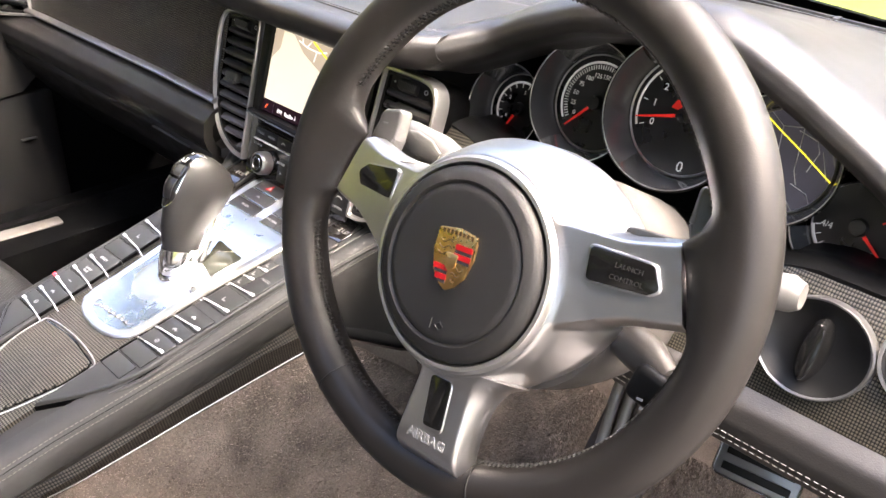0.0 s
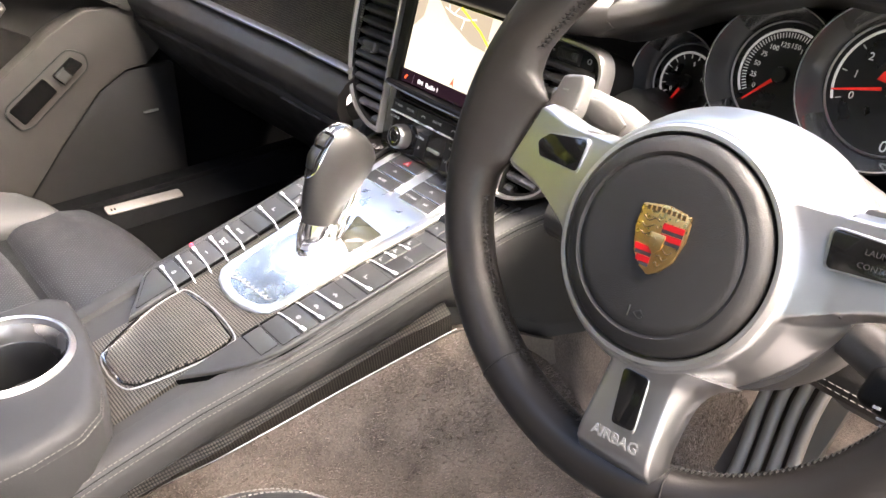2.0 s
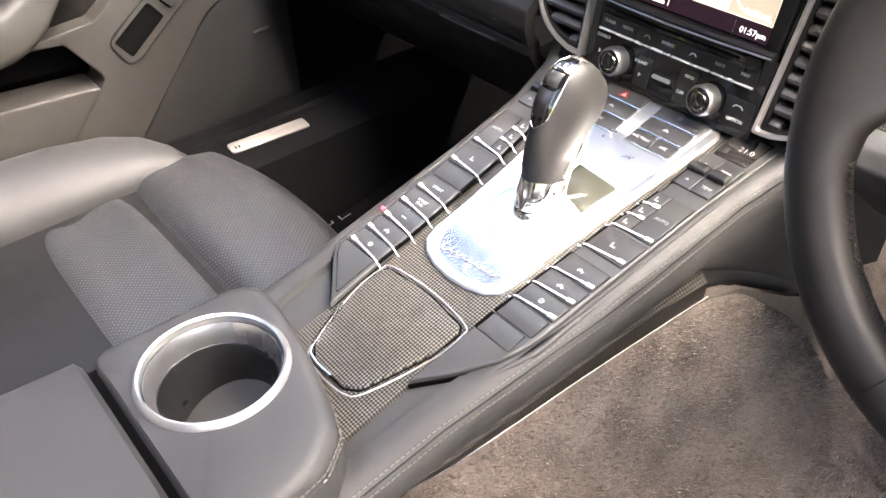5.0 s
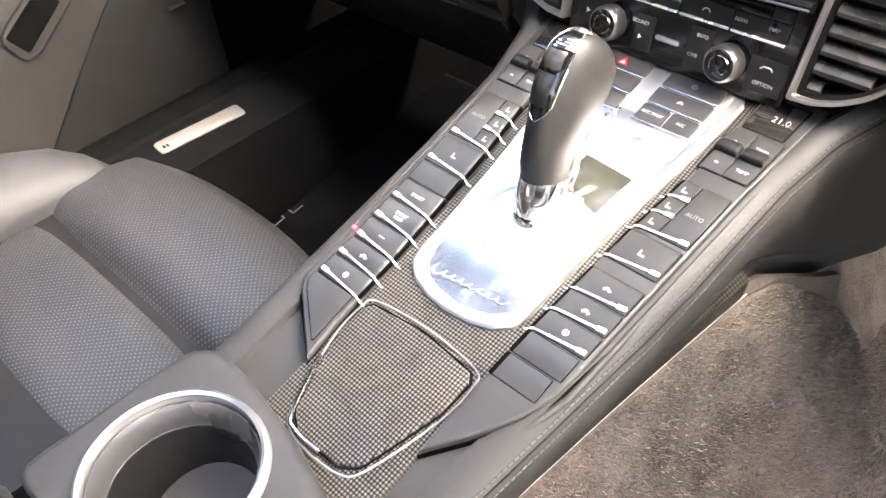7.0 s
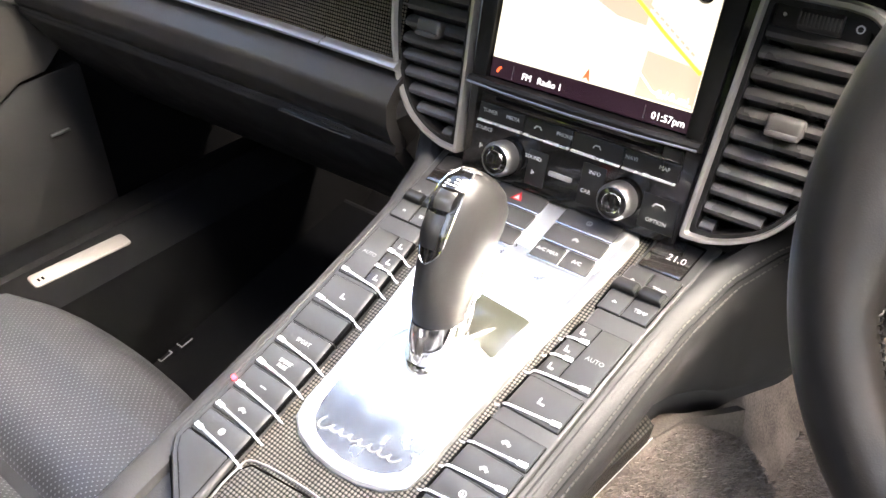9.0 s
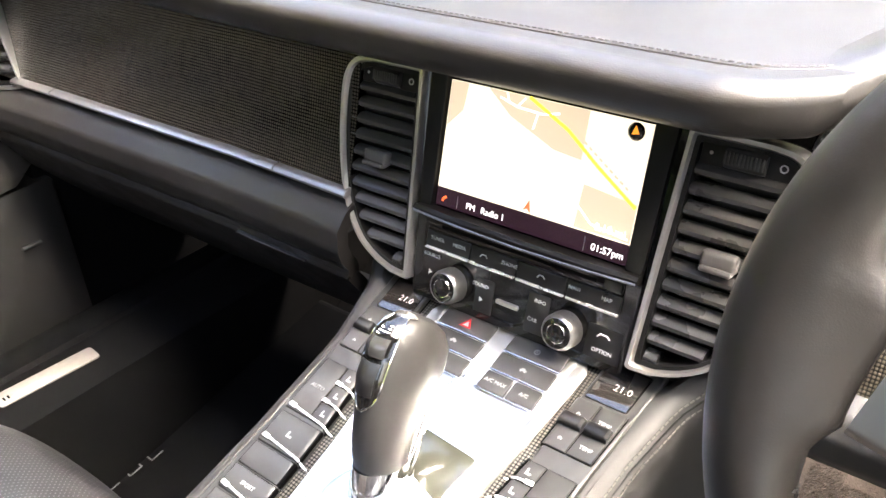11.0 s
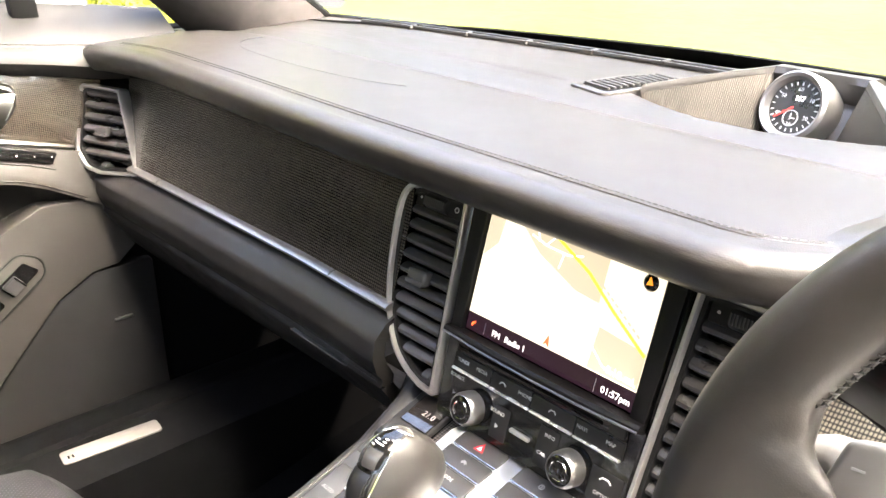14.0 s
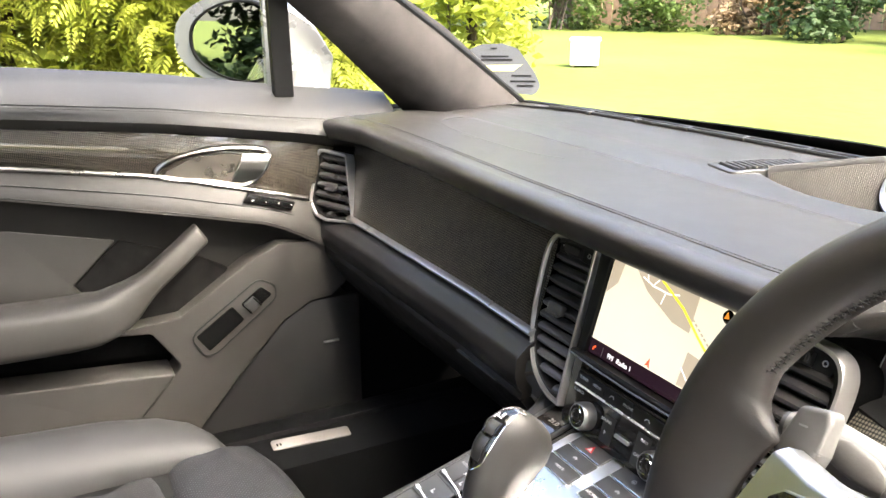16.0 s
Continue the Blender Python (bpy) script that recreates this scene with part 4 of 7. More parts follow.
for p in ([(-0.035, 0.150), (-0.02, 0.146), (0.0, 0.145), (0.012, 0.148)], [(-0.004, 0.145), (-0.006, 0.134)], [(-0.03, 0.154), (-0.027, 0.147)], [(-0.015, 0.153), (-0.02, 0.147)], [(0.036, 0.093), (0.048, 0.083), (0.075, 0.080)]):
    part("map_road", tube([(*q, 0.0015) for q in p], 0.0007, 6, flat=0.2), SCREEN_WHITE, scr)
part("position_arrow", prism([(-0.0035, 0.0785), (-0.0005, 0.0802), (0.0025, 0.0775), (0.0005, 0.087)], 0.0014, 0.0016), SCREEN_RED, scr)
part("street_name", joined(*[box((0.034 + 0.0042 * i, 0.1335 - 0.0027 * i, 0.0015), (0.0030, 0.0016, 0.0004), rot=pose(0, 0, 0, 0, 0, -33)) for i in range(9)]), SCREEN_TAN, scr)
part("compass_badge", lathe([(0, 0.003), (0.0045, 0.0026), (0.0058, 0.0012)], 20, Matrix.Translation((0.066, 0.148, 0))), GLOSS, scr)
part("compass_arrow", prism([(0.064, 0.146), (0.069, 0.147), (0.066, 0.152)], 0.003, 0.0033), mat("amber", (0.5, 0.17, 0.02), 0.4, vary=0, emit=0.15), scr)
words("FM", 0.0066, SCREEN_WHITE, scr, pose(-0.046, 0.0685, 0.0015))
words("Radio 1", 0.0066, SCREEN_WHITE, scr, pose(-0.027, 0.0685, 0.0015))
words("01:57pm", 0.0068, SCREEN_WHITE, scr, pose(0.063, 0.0685, 0.0015))
words("0.10 mi", 0.0075, SCREEN_WHITE, scr, pose(0.062, 0.0825, 0.0016))
part("phone_mark", tube([(-0.071, 0.0668, 0.0016), (-0.0705, 0.0690, 0.0016), (-0.068, 0.0708, 0.0016)], 0.001, 6, flat=0.3), SCREEN_RED, scr)
for x in (-0.058, 0.046):
    part("divider", box((x, 0.0690, 0.0014), (0.0004, 0.0095, 0.0003)), GREY_MARK, scr)
# ledge and key rows
KNOB = mat("knurled_metal", (0.22, 0.22, 0.22), 0.35, 0.9, vary=0.1, scale=900)
part("ledge", loft([[(x, 0.0620, 0.001), (x, 0.0612, 0.012 + b), (x, 0.0588, 0.014 + b), (x, 0.0560, 0.013 + b), (x, 0.0540, 0.001)] for x, b in ((-0.0905, -0.003), (-0.06, 0.0), (0, 0.0015), (0.06, 0.0), (0.0905, -0.003))]), SOFT_PLASTIC, STACK)
part("ledge_trim", tube([(-0.090, 0.0568, 0.0115), (-0.05, 0.0558, 0.0140), (0, 0.0553, 0.0148), (0.05, 0.0558, 0.0140), (0.090, 0.0568, 0.0115)], 0.0009, 7), KNOB, STACK)
part("disc_slot", prism(rect(-0.080, 0.080, 0.043, 0.0535), 0.0, 0.0015, 0.0004), GLOSS, STACK)
part("disc_slot", prism(rect(-0.068, 0.060, 0.0465, 0.0490), 0.0015, 0.0017), DARK, STACK)
part("eject_key", prism(fillet(rect(0.066, 0.079, 0.044, 0.052), 0.001, 2), 0.001, 0.003, 0.0005), KEY, STACK)
for a, b in ((-0.080, -0.0405), (-0.0395, -0.0005), (0.0005, 0.0395), (0.0405, 0.080)):
    part("wide_key", prism(rect(a, b, 0.0305, 0.0425), 0.0, 0.0022, 0.0004), KEY, STACK)
    part("chrome_strip", box(((a + b) / 2, 0.0295, 0.0022), (b - a - 0.0008, 0.0017, 0.0032), 0.0005), STRIP, STACK)
for x, s in ((-0.070, "TUNER"), (-0.050, "MEDIA"), (-0.006, "PHONE"), (0.046, "NAVI"), (0.070, "MAP")):
    words(s, 0.0040, WHITE_MARK, STACK, pose(x, 0.0375, 0.0024))
for x in (-0.028, 0.020):
    part("phone_mark", tube([(x - 0.003, 0.036, 0.0024), (x - 0.0015, 0.038, 0.0024), (x + 0.0015, 0.038, 0.0024), (x + 0.003, 0.036, 0.0024)], 0.0005, 6), WHITE_MARK, STACK)
for x, s in ((-0.074, "SOURCE"), (-0.028, "SOUND"), (0.022, "INFO"), (0.018, "CAR"), (0.073, "OPTION")):
    words(s, 0.0040, WHITE_MARK, STACK, pose(x, {"SOURCE": 0.0235, "SOUND": 0.0145, "INFO": 0.0185, "CAR": 0.004, "OPTION": 0.0005}[s], 0.0006))
for x, v in ((-0.074, 0.010), (-0.026, 0.004)):
    part("arrow_mark", prism([(x - 0.0015, v - 0.002), (x + 0.0015, v), (x - 0.0015, v + 0.002)], 0.0003, 0.0006), WHITE_MARK, STACK)
part("phone_mark", tube([(0.068, 0.0105, 0.0005), (0.070, 0.0125, 0.0005), (0.075, 0.0125, 0.0005), (0.077, 0.0105, 0.0005)], 0.0006, 6), WHITE_MARK, STACK)
part("knurl_bar", prism(fillet(rect(-0.013, 0.006, 0.0060, 0.0095), 0.0015, 3), 0, 0.002, 0.0006), SILVER, STACK)
for a, b, c, d in ((-0.032, -0.016, -0.006, 0.020), (0.012, 0.030, -0.006, 0.024), (0.060, 0.086, -0.006, 0.018)):
    part("key", prism(fillet(rect(a, b, c, d), 0.001, 2), -0.001, 0.0005, 0.0003), KEY, STACK)
for x in (-0.0505, 0.0455):
    kn = part("knob", lathe([(0.0, 0.0165), (0.0095, 0.0165), (0.0108, 0.0155), (0.0108, 0.0150), (0.0118, 0.0145), (0.0125, 0.0125), (0.0128, 0.002), (0.0135, 0.0), (0.0, 0.0)], 40, Matrix.Translation((x, 0.008, 0))), GLOSS, STACK, "round black knob with knurled silver skirt")
    part("knob_ring", lathe([(0.0108, 0.0164), (0.0118, 0.0152), (0.0130, 0.0125), (0.0132, 0.003), (0.0124, 0.003), (0.0118, 0.012), (0.0106, 0.0158)], 40, Matrix.Translation((x, 0.008, 0)), True), KNOB, kn)
    for k in range(3):
        part("knob_mark", tube([(x + 0.0068 * math.cos(a), 0.008 + 0.0068 * math.sin(a), 0.0167) for a in np.linspace(k * 2.09 + 0.2, k * 2.09 + 1.9, 8)], 0.0004, 5), CHROME, kn)

# air vents
TAB = mat("tab_plastic", (0.038, 0.037, 0.036), 0.4, vary=0.06)
def air_vent(name, outline, at, slat_n, label, tab_h, top_bar=True):
    """A chrome-framed vent: frame, dark well, tilted slats, wheel and tab."""
    v = thing(name, label, "air vent", at)
    o = fillet(outline, [c[2] if len(c) > 2 else 0.004 for c in outline], 5)
    o = [(p[0], p[1]) for p in o]
    cx, cy = sum(p[0] for p in o) / len(o), sum(p[1] for p in o) / len(o)
    xs, ys = [p[0] for p in o], [p[1] for p in o]
    w, h = max(xs) - min(xs), max(ys) - min(ys)

    def shrink(d):
        fx, fy = 1 - 2 * d / w, 1 - 2 * d / h
        mx, my = (max(xs) + min(xs)) / 2, (max(ys) + min(ys)) / 2
        return [(mx + (x - mx) * fx, my + (y - my) * fy) for x, y in o]

    a, b, c, d = o, shrink(0.0010), shrink(0.0036), shrink(0.0050)
    part("frame", loft([[(x, y, -0.012) for x, y in a], [(x, y, 0.004) for x, y in a], [(x, y, 0.0062) for x, y in b], [(x, y, 0.0062) for x, y in c], [(x, y, 0.003) for x, y in d], [(x, y, -0.012) for x, y in d]], True, False, True), VENT_METAL, v, "satin silver frame")
    e = shrink(0.0095)
    part("inner_frame", loft([[(x, y, 0.0025) for x, y in d], [(x, y, 0.0025) for x, y in shrink(0.0085)], [(x, y, -0.012) for x, y in e], [(x, y, -0.014) for x, y in d]], True, False, True), SOFT_PLASTIC, v)
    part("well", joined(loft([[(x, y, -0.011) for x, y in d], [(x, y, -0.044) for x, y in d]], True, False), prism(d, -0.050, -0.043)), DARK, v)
    top = max(ys) - (0.026 if top_bar else 0.012)
    bot = min(ys) + 0.010

    def span(y):
        hit = []
        k = len(e)
        for i in range(k):
            p, q = e[i], e[(i + 1) % k]
            if (p[1] - y) * (q[1] - y) <= 0 and abs(p[1] - q[1]) > 1e-9:
                hit.append(p[0] + (q[0] - p[0]) * (y - p[1]) / (q[1] - p[1]))
        return (min(hit), max(hit)) if len(hit) > 1 else None

    for i in range(slat_n):
        y = top - (top - bot) * i / (slat_n - 1)
        sp = span(y)
        if not sp:
            continue
        x0, x1 = sp
        part("slat", loft([[(x, y + 0.0062, -0.005), (x, y + 0.0040, 0.0), (x, y + 0.0010, 0.0020), (x, y - 0.0018, 0.0010), (x, y - 0.0085, -0.016), (x, y - 0.004, -0.019)] for x in (x0, (x0 + x1) / 2, x1)]), SLAT, v)
    if top_bar:
        yb = max(ys) - 0.016
        sp = span(yb) or span(yb - 0.003)
        part("top_bar", box(((sp[0] + sp[1]) / 2, yb + 0.002, -0.004), (sp[1] - sp[0], 0.016, 0.008), 0.002), SOFT_PLASTIC, v)
        m = (sp[0] + sp[1]) / 2
        part("thumb_wheel", moved(lathe([(0, -0.012), (0.0065, -0.012), (0.007, -0.010), (0.007, 0.010), (0.0065, 0.012), (0, 0.012)], 24), pose(m, yb + 0.002, -0.001, 0, 90, 0)), KEY, v)
        part("wheel_ribs", joined(*[box((m - 0.011 + 0.0022 * k, yb + 0.002, 0.0062), (0.0009, 0.007, 0.0008)) for k in range(11)]), SLAT, v)
        part("dot_mark", lathe([(0, 0.0006), (0.0011, 0.0006), (0.0011, 0)], 12, Matrix.Translation((m - 0.021, yb + 0.002, 0))), WHITE_MARK, v)
        part("ring_mark", lathe([(0.0016, 0), (0.0016, 0.0006), (0.0024, 0.0006), (0.0024, 0)], 16, Matrix.Translation((m + 0.021, yb + 0.002, 0)), True), WHITE_MARK, v)
    sp = span(tab_h)
    m = (sp[0] + sp[1]) / 2
    part("tab", joined(box((m, tab_h, 0.004), (0.022, 0.012, 0.010), 0.003, 3), box((m, tab_h - 0.005, 0.007), (0.020, 0.004, 0.008), 0.0015)), TAB, v, "grey plastic steering tab")
    return v


bend = [(0.150, 0.1595, 0), (0.164, 0.157, 0), (0.1735, 0.149, 0), (0.1775, 0.133, 0), (0.1755, 0.098, 0), (0.170, 0.066, 0), (0.160, 0.038, 0), (0.145, 0.017, 0), (0.126, 0.005, 0), (0.108, -0.001, 0)]
vent_r = [(0.100, 0.160, 0.003)] + [(p.x, p.y, 0.0) for p in smooth_path(bend, 4)] + [(0.0915, -0.002, 0.003)]
vent_l = [(-x, y, r) for x, y, r in vent_r][::-1]
tagged(air_vent("air_vent", vent_r, SM, 11, "tall silver-framed air vent beside the screen", 0.085), group="dashboard air vents")
tagged(air_vent("air_vent", vent_l, SM, 11, "tall silver-framed air vent beside the screen", 0.085), group="dashboard air vents")
PV = Matrix.Translation((-0.66, 0.012, 0.515)) @ pose(0, 0, 0, 0, 0, 21.8) @ pose(0, 0, 0, 77, 0, 0)
pv = [(0.006, 0.000, 0.004), (-0.030, 0.104, 0.006), (-0.098, 0.106, 0.012), (-0.101, 0.018, 0.012), (-0.082, -0.002, 0.012), (-0.058, -0.006, 0.01)]
tagged(air_vent("air_vent", pv, PV, 7, "small silver-framed air vent at the dashboard's end", 0.05, False), group="dashboard air vents")

dash = thing("dashboard", "black leather dashboard with carbon trim and stitched top", "dashboard", pose(0, 0, 0))


DX = [-0.80, -0.70, -0.60, -0.42, -0.20, 0.12]
DY = [-0.01, 0.0, 0.005, 0.002, -0.006, -0.008]


def glass_foot(x):
    u = x / 1.62
    return 0.49 + 0.03 * math.cos(u * 3) - 0.10 * (2 * u) ** 2


def front_line(x):
    """The front edge of the pad, which sweeps back beside the gauges."""
    return interp(x, DX, DY) if x < 0.12 else -0.008 + 9.5 * (x - 0.12) ** 2


def dash_top(u, v):
    # u along the car's width, v from the front roll to the windscreen
    x = -0.80 + 0.982 * u
    roll = [(0.0165 + 0.0165 * math.cos(radians(a)), 0.6655 + (0.0110 if a < 180 else 0.0215) * math.sin(radians(a))) for a in np.arange(262, 84, -5.5)]
    prof_y = [0.034] + [p[0] for p in roll] + [0.03, 0.06, 0.14, 0.172, 0.186, 0.197, 0.212, 0.24, 0.262, 0.275, 0.288, 0.33, 0.40, 0.46, 0.50]
    prof_z = [0.648] + [p[1] for p in roll] + [0.6768, 0.678, 0.679, 0.6786, 0.6764, 0.6722, 0.6736, 0.6752, 0.6750, 0.6738, 0.673, 0.673, 0.671, 0.668, 0.664]
    t = np.linspace(0, 1, len(prof_y))
    py = interp(v, t, prof_y)
    if py > 0.29:
        py = 0.29 + (py - 0.29) / 0.21 * (glass_foot(x) - 0.293)
    k = max(0.0, 1 - py / 0.25)
    y = front_line(x) * k + py
    z = interp(v, t, prof_z)
    z += (0.672 - z) * min(1.0, max(0.0, (x - 0.172) / 0.034)) if z < 0.672 and py < 0.04 else 0.0
    z -= 0.016 * max(0.0, (abs(x) - 0.55) / 0.25) ** 2
    z -= 0.042 * min(1.0, max(0.0, (0.126 - abs(x) - max(0.0, y - 0.28) * 0.70) / 0.010)) * interp(y - 0.036 * (min(1.0, abs(x) / 0.115) ** 2), [0.234, 0.250, 0.37, 0.39], [0, 1, 1, 0])
    if py < 0.08:
        dive = max(0.0, (x - 0.186) / 0.024)
        y, z = y + 0.022 * dive, z - 0.014 * dive
    return Vector((x, y, z))


part("top_pad", sheet(dash_top, 240, 400, 0.012), LEATHER_DASH, dash, "stitched black leather top pad", sharp=60)
def pad_front(x):
    return interp(x, [0.17, 0.50, 0.62, 0.8], [0.22, 0.17, 0.08, 0.06])


part("top_pad_rear", sheet(lambda u, v: Vector((0.170 + u * 0.63, pad_front(0.170 + u * 0.63) + v * (glass_foot(0.170 + u * 0.63) - 0.003 - pad_front(0.170 + u * 0.63)), 0.670 - 0.006 * v - 0.016 * max(0.0, (0.170 + u * 0.63 - 0.55) / 0.25) ** 2)), 30, 10, 0.012), LEATHER_DASH, dash)
part("corner_cover", prism(fillet([(-0.84, 0.15), (-0.72, 0.15), (-0.55, 0.38), (-0.46, 0.462), (-0.60, 0.455), (-0.84, 0.40)][::-1], 0.01, 3), 0.655, 0.6645, 0.002), LEATHER_DASH, dash)
fy_of = front_line
seam = [(x, fy_of(x) + 0.030, 0.6770 - 0.016 * max(0.0, (abs(x) - 0.55) / 0.25) ** 2) for x in np.linspace(-0.70, 0.135, 50)] + [(x, front_line(x) * 0.9 + 0.030, 0.6765) for x in (0.145, 0.155, 0.165, 0.175)]
part("seam", tube(seam, 0.0006, 5), LEATHER_DASH, dash)
stitches([(x, y + 0.004, z + 0.0006) for x, y, z in seam], 0.0045, 0.003, DARK_THREAD, dash)
air = smooth_path([(-0.590, 0.165, 0.6788), (-0.585, 0.140, 0.6791), (-0.565, 0.118, 0.6789), (-0.52, 0.104, 0.6786), (-0.44, 0.098, 0.6785), (-0.36, 0.099, 0.6785), (-0.30, 0.106, 0.6786), (-0.26, 0.118, 0.6788)], 6)
part("airbag_seam", tube([p - Vector((0, 0, 0.0002)) for p in air], 0.0006, 5), BUTTON, dash)

# face under the top: carbon panel, silver strip and lower roll
def face_y(x, z):
    return 0.012 + (z - 0.518) * 0.25 + interp(x, [-0.75, -0.6, -0.3, -0.15], [-0.006, 0.0, 0.006, 0.003])


part("carbon_panel", sheet(lambda u, v: Vector((-0.705 + u * 0.543, face_y(-0.705 + u * 0.543, 0.524 + v * 0.135) + 0.004 * math.sin(math.pi * v), 0.524 + v * 0.135)), 40, 10, 0.008), weave("woven_carbon_panel", 0.0027, (0.0006, 0.0006, 0.0006), (0.068, 0.059, 0.048), 0.20, ("X", "Z"), 0.08), dash, "lacquered woven carbon fascia")
TRIM_DARK = mat("dull_silver_trim", (0.38, 0.37, 0.36), 0.30, 0.9, vary=0.02, scale=80, rough_vary=0.01)
for x0, x1 in ((-0.668, -0.593), (-0.591, -0.2465), (-0.2445, -0.160)):
    n = 14
    part("silver_trim", loft([[(x, face_y(x, 0.524) + 0.002, 0.5275), (x, face_y(x, 0.524) - 0.005, 0.5262), (x, face_y(x, 0.524) - 0.0075, 0.5240), (x, face_y(x, 0.524) - 0.007, 0.5215), (x, face_y(x, 0.52) + 0.002, 0.518)] for x in np.linspace(x0, x1, n)]), TRIM_DARK, dash, "satin silver trim strip")


def lower_roll(u, v):
    x = -0.76 + u * 0.605
    pz = [0.517, 0.512, 0.500, 0.482, 0.468, 0.460, 0.452, 0.44, 0.40, 0.30, 0.22]
    py = [0.014, 0.002, -0.010, -0.012, -0.008, -0.002, -0.004, 0.004, 0.03, 0.12, 0.25]
    t = np.linspace(0, 1, len(pz))
    z = interp(v, t, pz)
    y = interp(v, t, py) + interp(x, [-0.75, -0.6, -0.3, -0.15], [-0.006, 0.0, 0.006, 0.003])
    return Vector((x, y, z))


part("lower_roll", sheet(lower_roll, 40, 40, -0.012), mat("knee_leather", (0.0125, 0.0114, 0.0106), 0.42, spec=0.36, vary=0.12, bump=0.1, bump_scale=900), dash, "padded black leather knee roll", sharp=60)
for z, y in ((0.463, -0.0065), (0.458, -0.0042)):
    stitches([(x, y - 0.001 + interp(x, [-0.75, -0.6, -0.3, -0.15], [-0.006, 0.0, 0.006, 0.003]), z) for x in np.linspace(-0.74, -0.158, 60)], 0.0055, 0.0035, DARK_THREAD, dash)
part("glovebox_catch", prism(fillet(rect(-0.295, -0.205, 0.4525, 0.4538), 0.0004, 2), -0.004, 0.003), KNOB, dash, at=pose(0, 0.002, 0, 0, 0, 0) @ Matrix(((1, 0, 0, 0), (0, 0, 1, 0), (0, 1, 0, 0), (0, 0, 0, 1))))

# driver's side: hood, gauges, carbon panel, knee roll
def hood_z(x):
    return interp(x, [0.128, 0.15, 0.175, 0.20, 0.24, 0.29, 0.34, 0.41, 0.45, 0.485, 0.515, 0.55, 0.60, 0.645], [0.668, 0.6715, 0.6765, 0.686, 0.707, 0.727, 0.737, 0.737, 0.724, 0.708, 0.692, 0.673, 0.640, 0.600])


def hood_fn(u, v):
    x = 0.165 + u * 0.48
    lip = [(0.135, -0.048), (0.108, -0.0385), (0.090, -0.0345), (0.0765, -0.0285), (0.0700, -0.0175), (0.0735, -0.0065), (0.0865, 0.001), (0.105, 0.004), (0.16, 0.002), (0.25, -0.006), (0.36, -0.02), (0.44, -0.05)]
    t = np.linspace(0, 1, len(lip))
    y = interp(v, t, [p[0] for p in lip])
    y += min(0.0, front_line(x) - 0.064) * max(0.0, 1 - max(0.0, y - 0.07) / 0.3)
    base = hood_z(x)
    dz = interp(v, t, [p[1] for p in lip])
    z = base + dz
    k = max(0.0, (y - 0.10) / 0.34)
    return Vector((x, y, z * (1 - k) + k * min(z, 0.672) if z > 0.672 else z + (0.664 - z) * k))


part("gauge_hood", sheet(hood_fn, 48, 36, 0.008), LEATHER_DASH, dash, "leather hood over the gauges", sharp=60)
GM = pose(0.378, 0.135, 0.622, 72, 0, 0)
cluster = thing("instrument_cluster", "five round overlapping gauges with red needles", "gauges", GM)
part("backing", prism(fillet(rect(-0.235, 0.215, -0.085, 0.066), 0.03, 4), -0.05, -0.035), DARK, cluster)
FACE = mat("gauge_face", (0.012, 0.012, 0.013), 0.3, vary=0.05, coat=0.2)
FUNNEL = mat("smoked_cone", (0.045, 0.044, 0.043), 0.12, 0.0, vary=0.03, spec=1.0, coat=0.6)
GAUGE_WHITE = mat("gauge_print", (0.60, 0.60, 0.585), 0.5, vary=0, emit=0.02)
NEEDLE = mat("red_needle", (0.9, 0.03, 0.02), 0.5, vary=0, emit=0.010)
MAPFACE = mat("map_display", (0.05, 0.05, 0.065), 0.2, vary=0.08, emit=0.05)


def cut_by(bm, c):
    """Takes away what lies inside the neighbouring gauge's circle."""
    if c:
        bmesh.ops.delete(bm, geom=[f for f in bm.faces if (f.calc_center_median().xy - Vector(c[:2])).length < c[2]], context="FACES")
    return bm


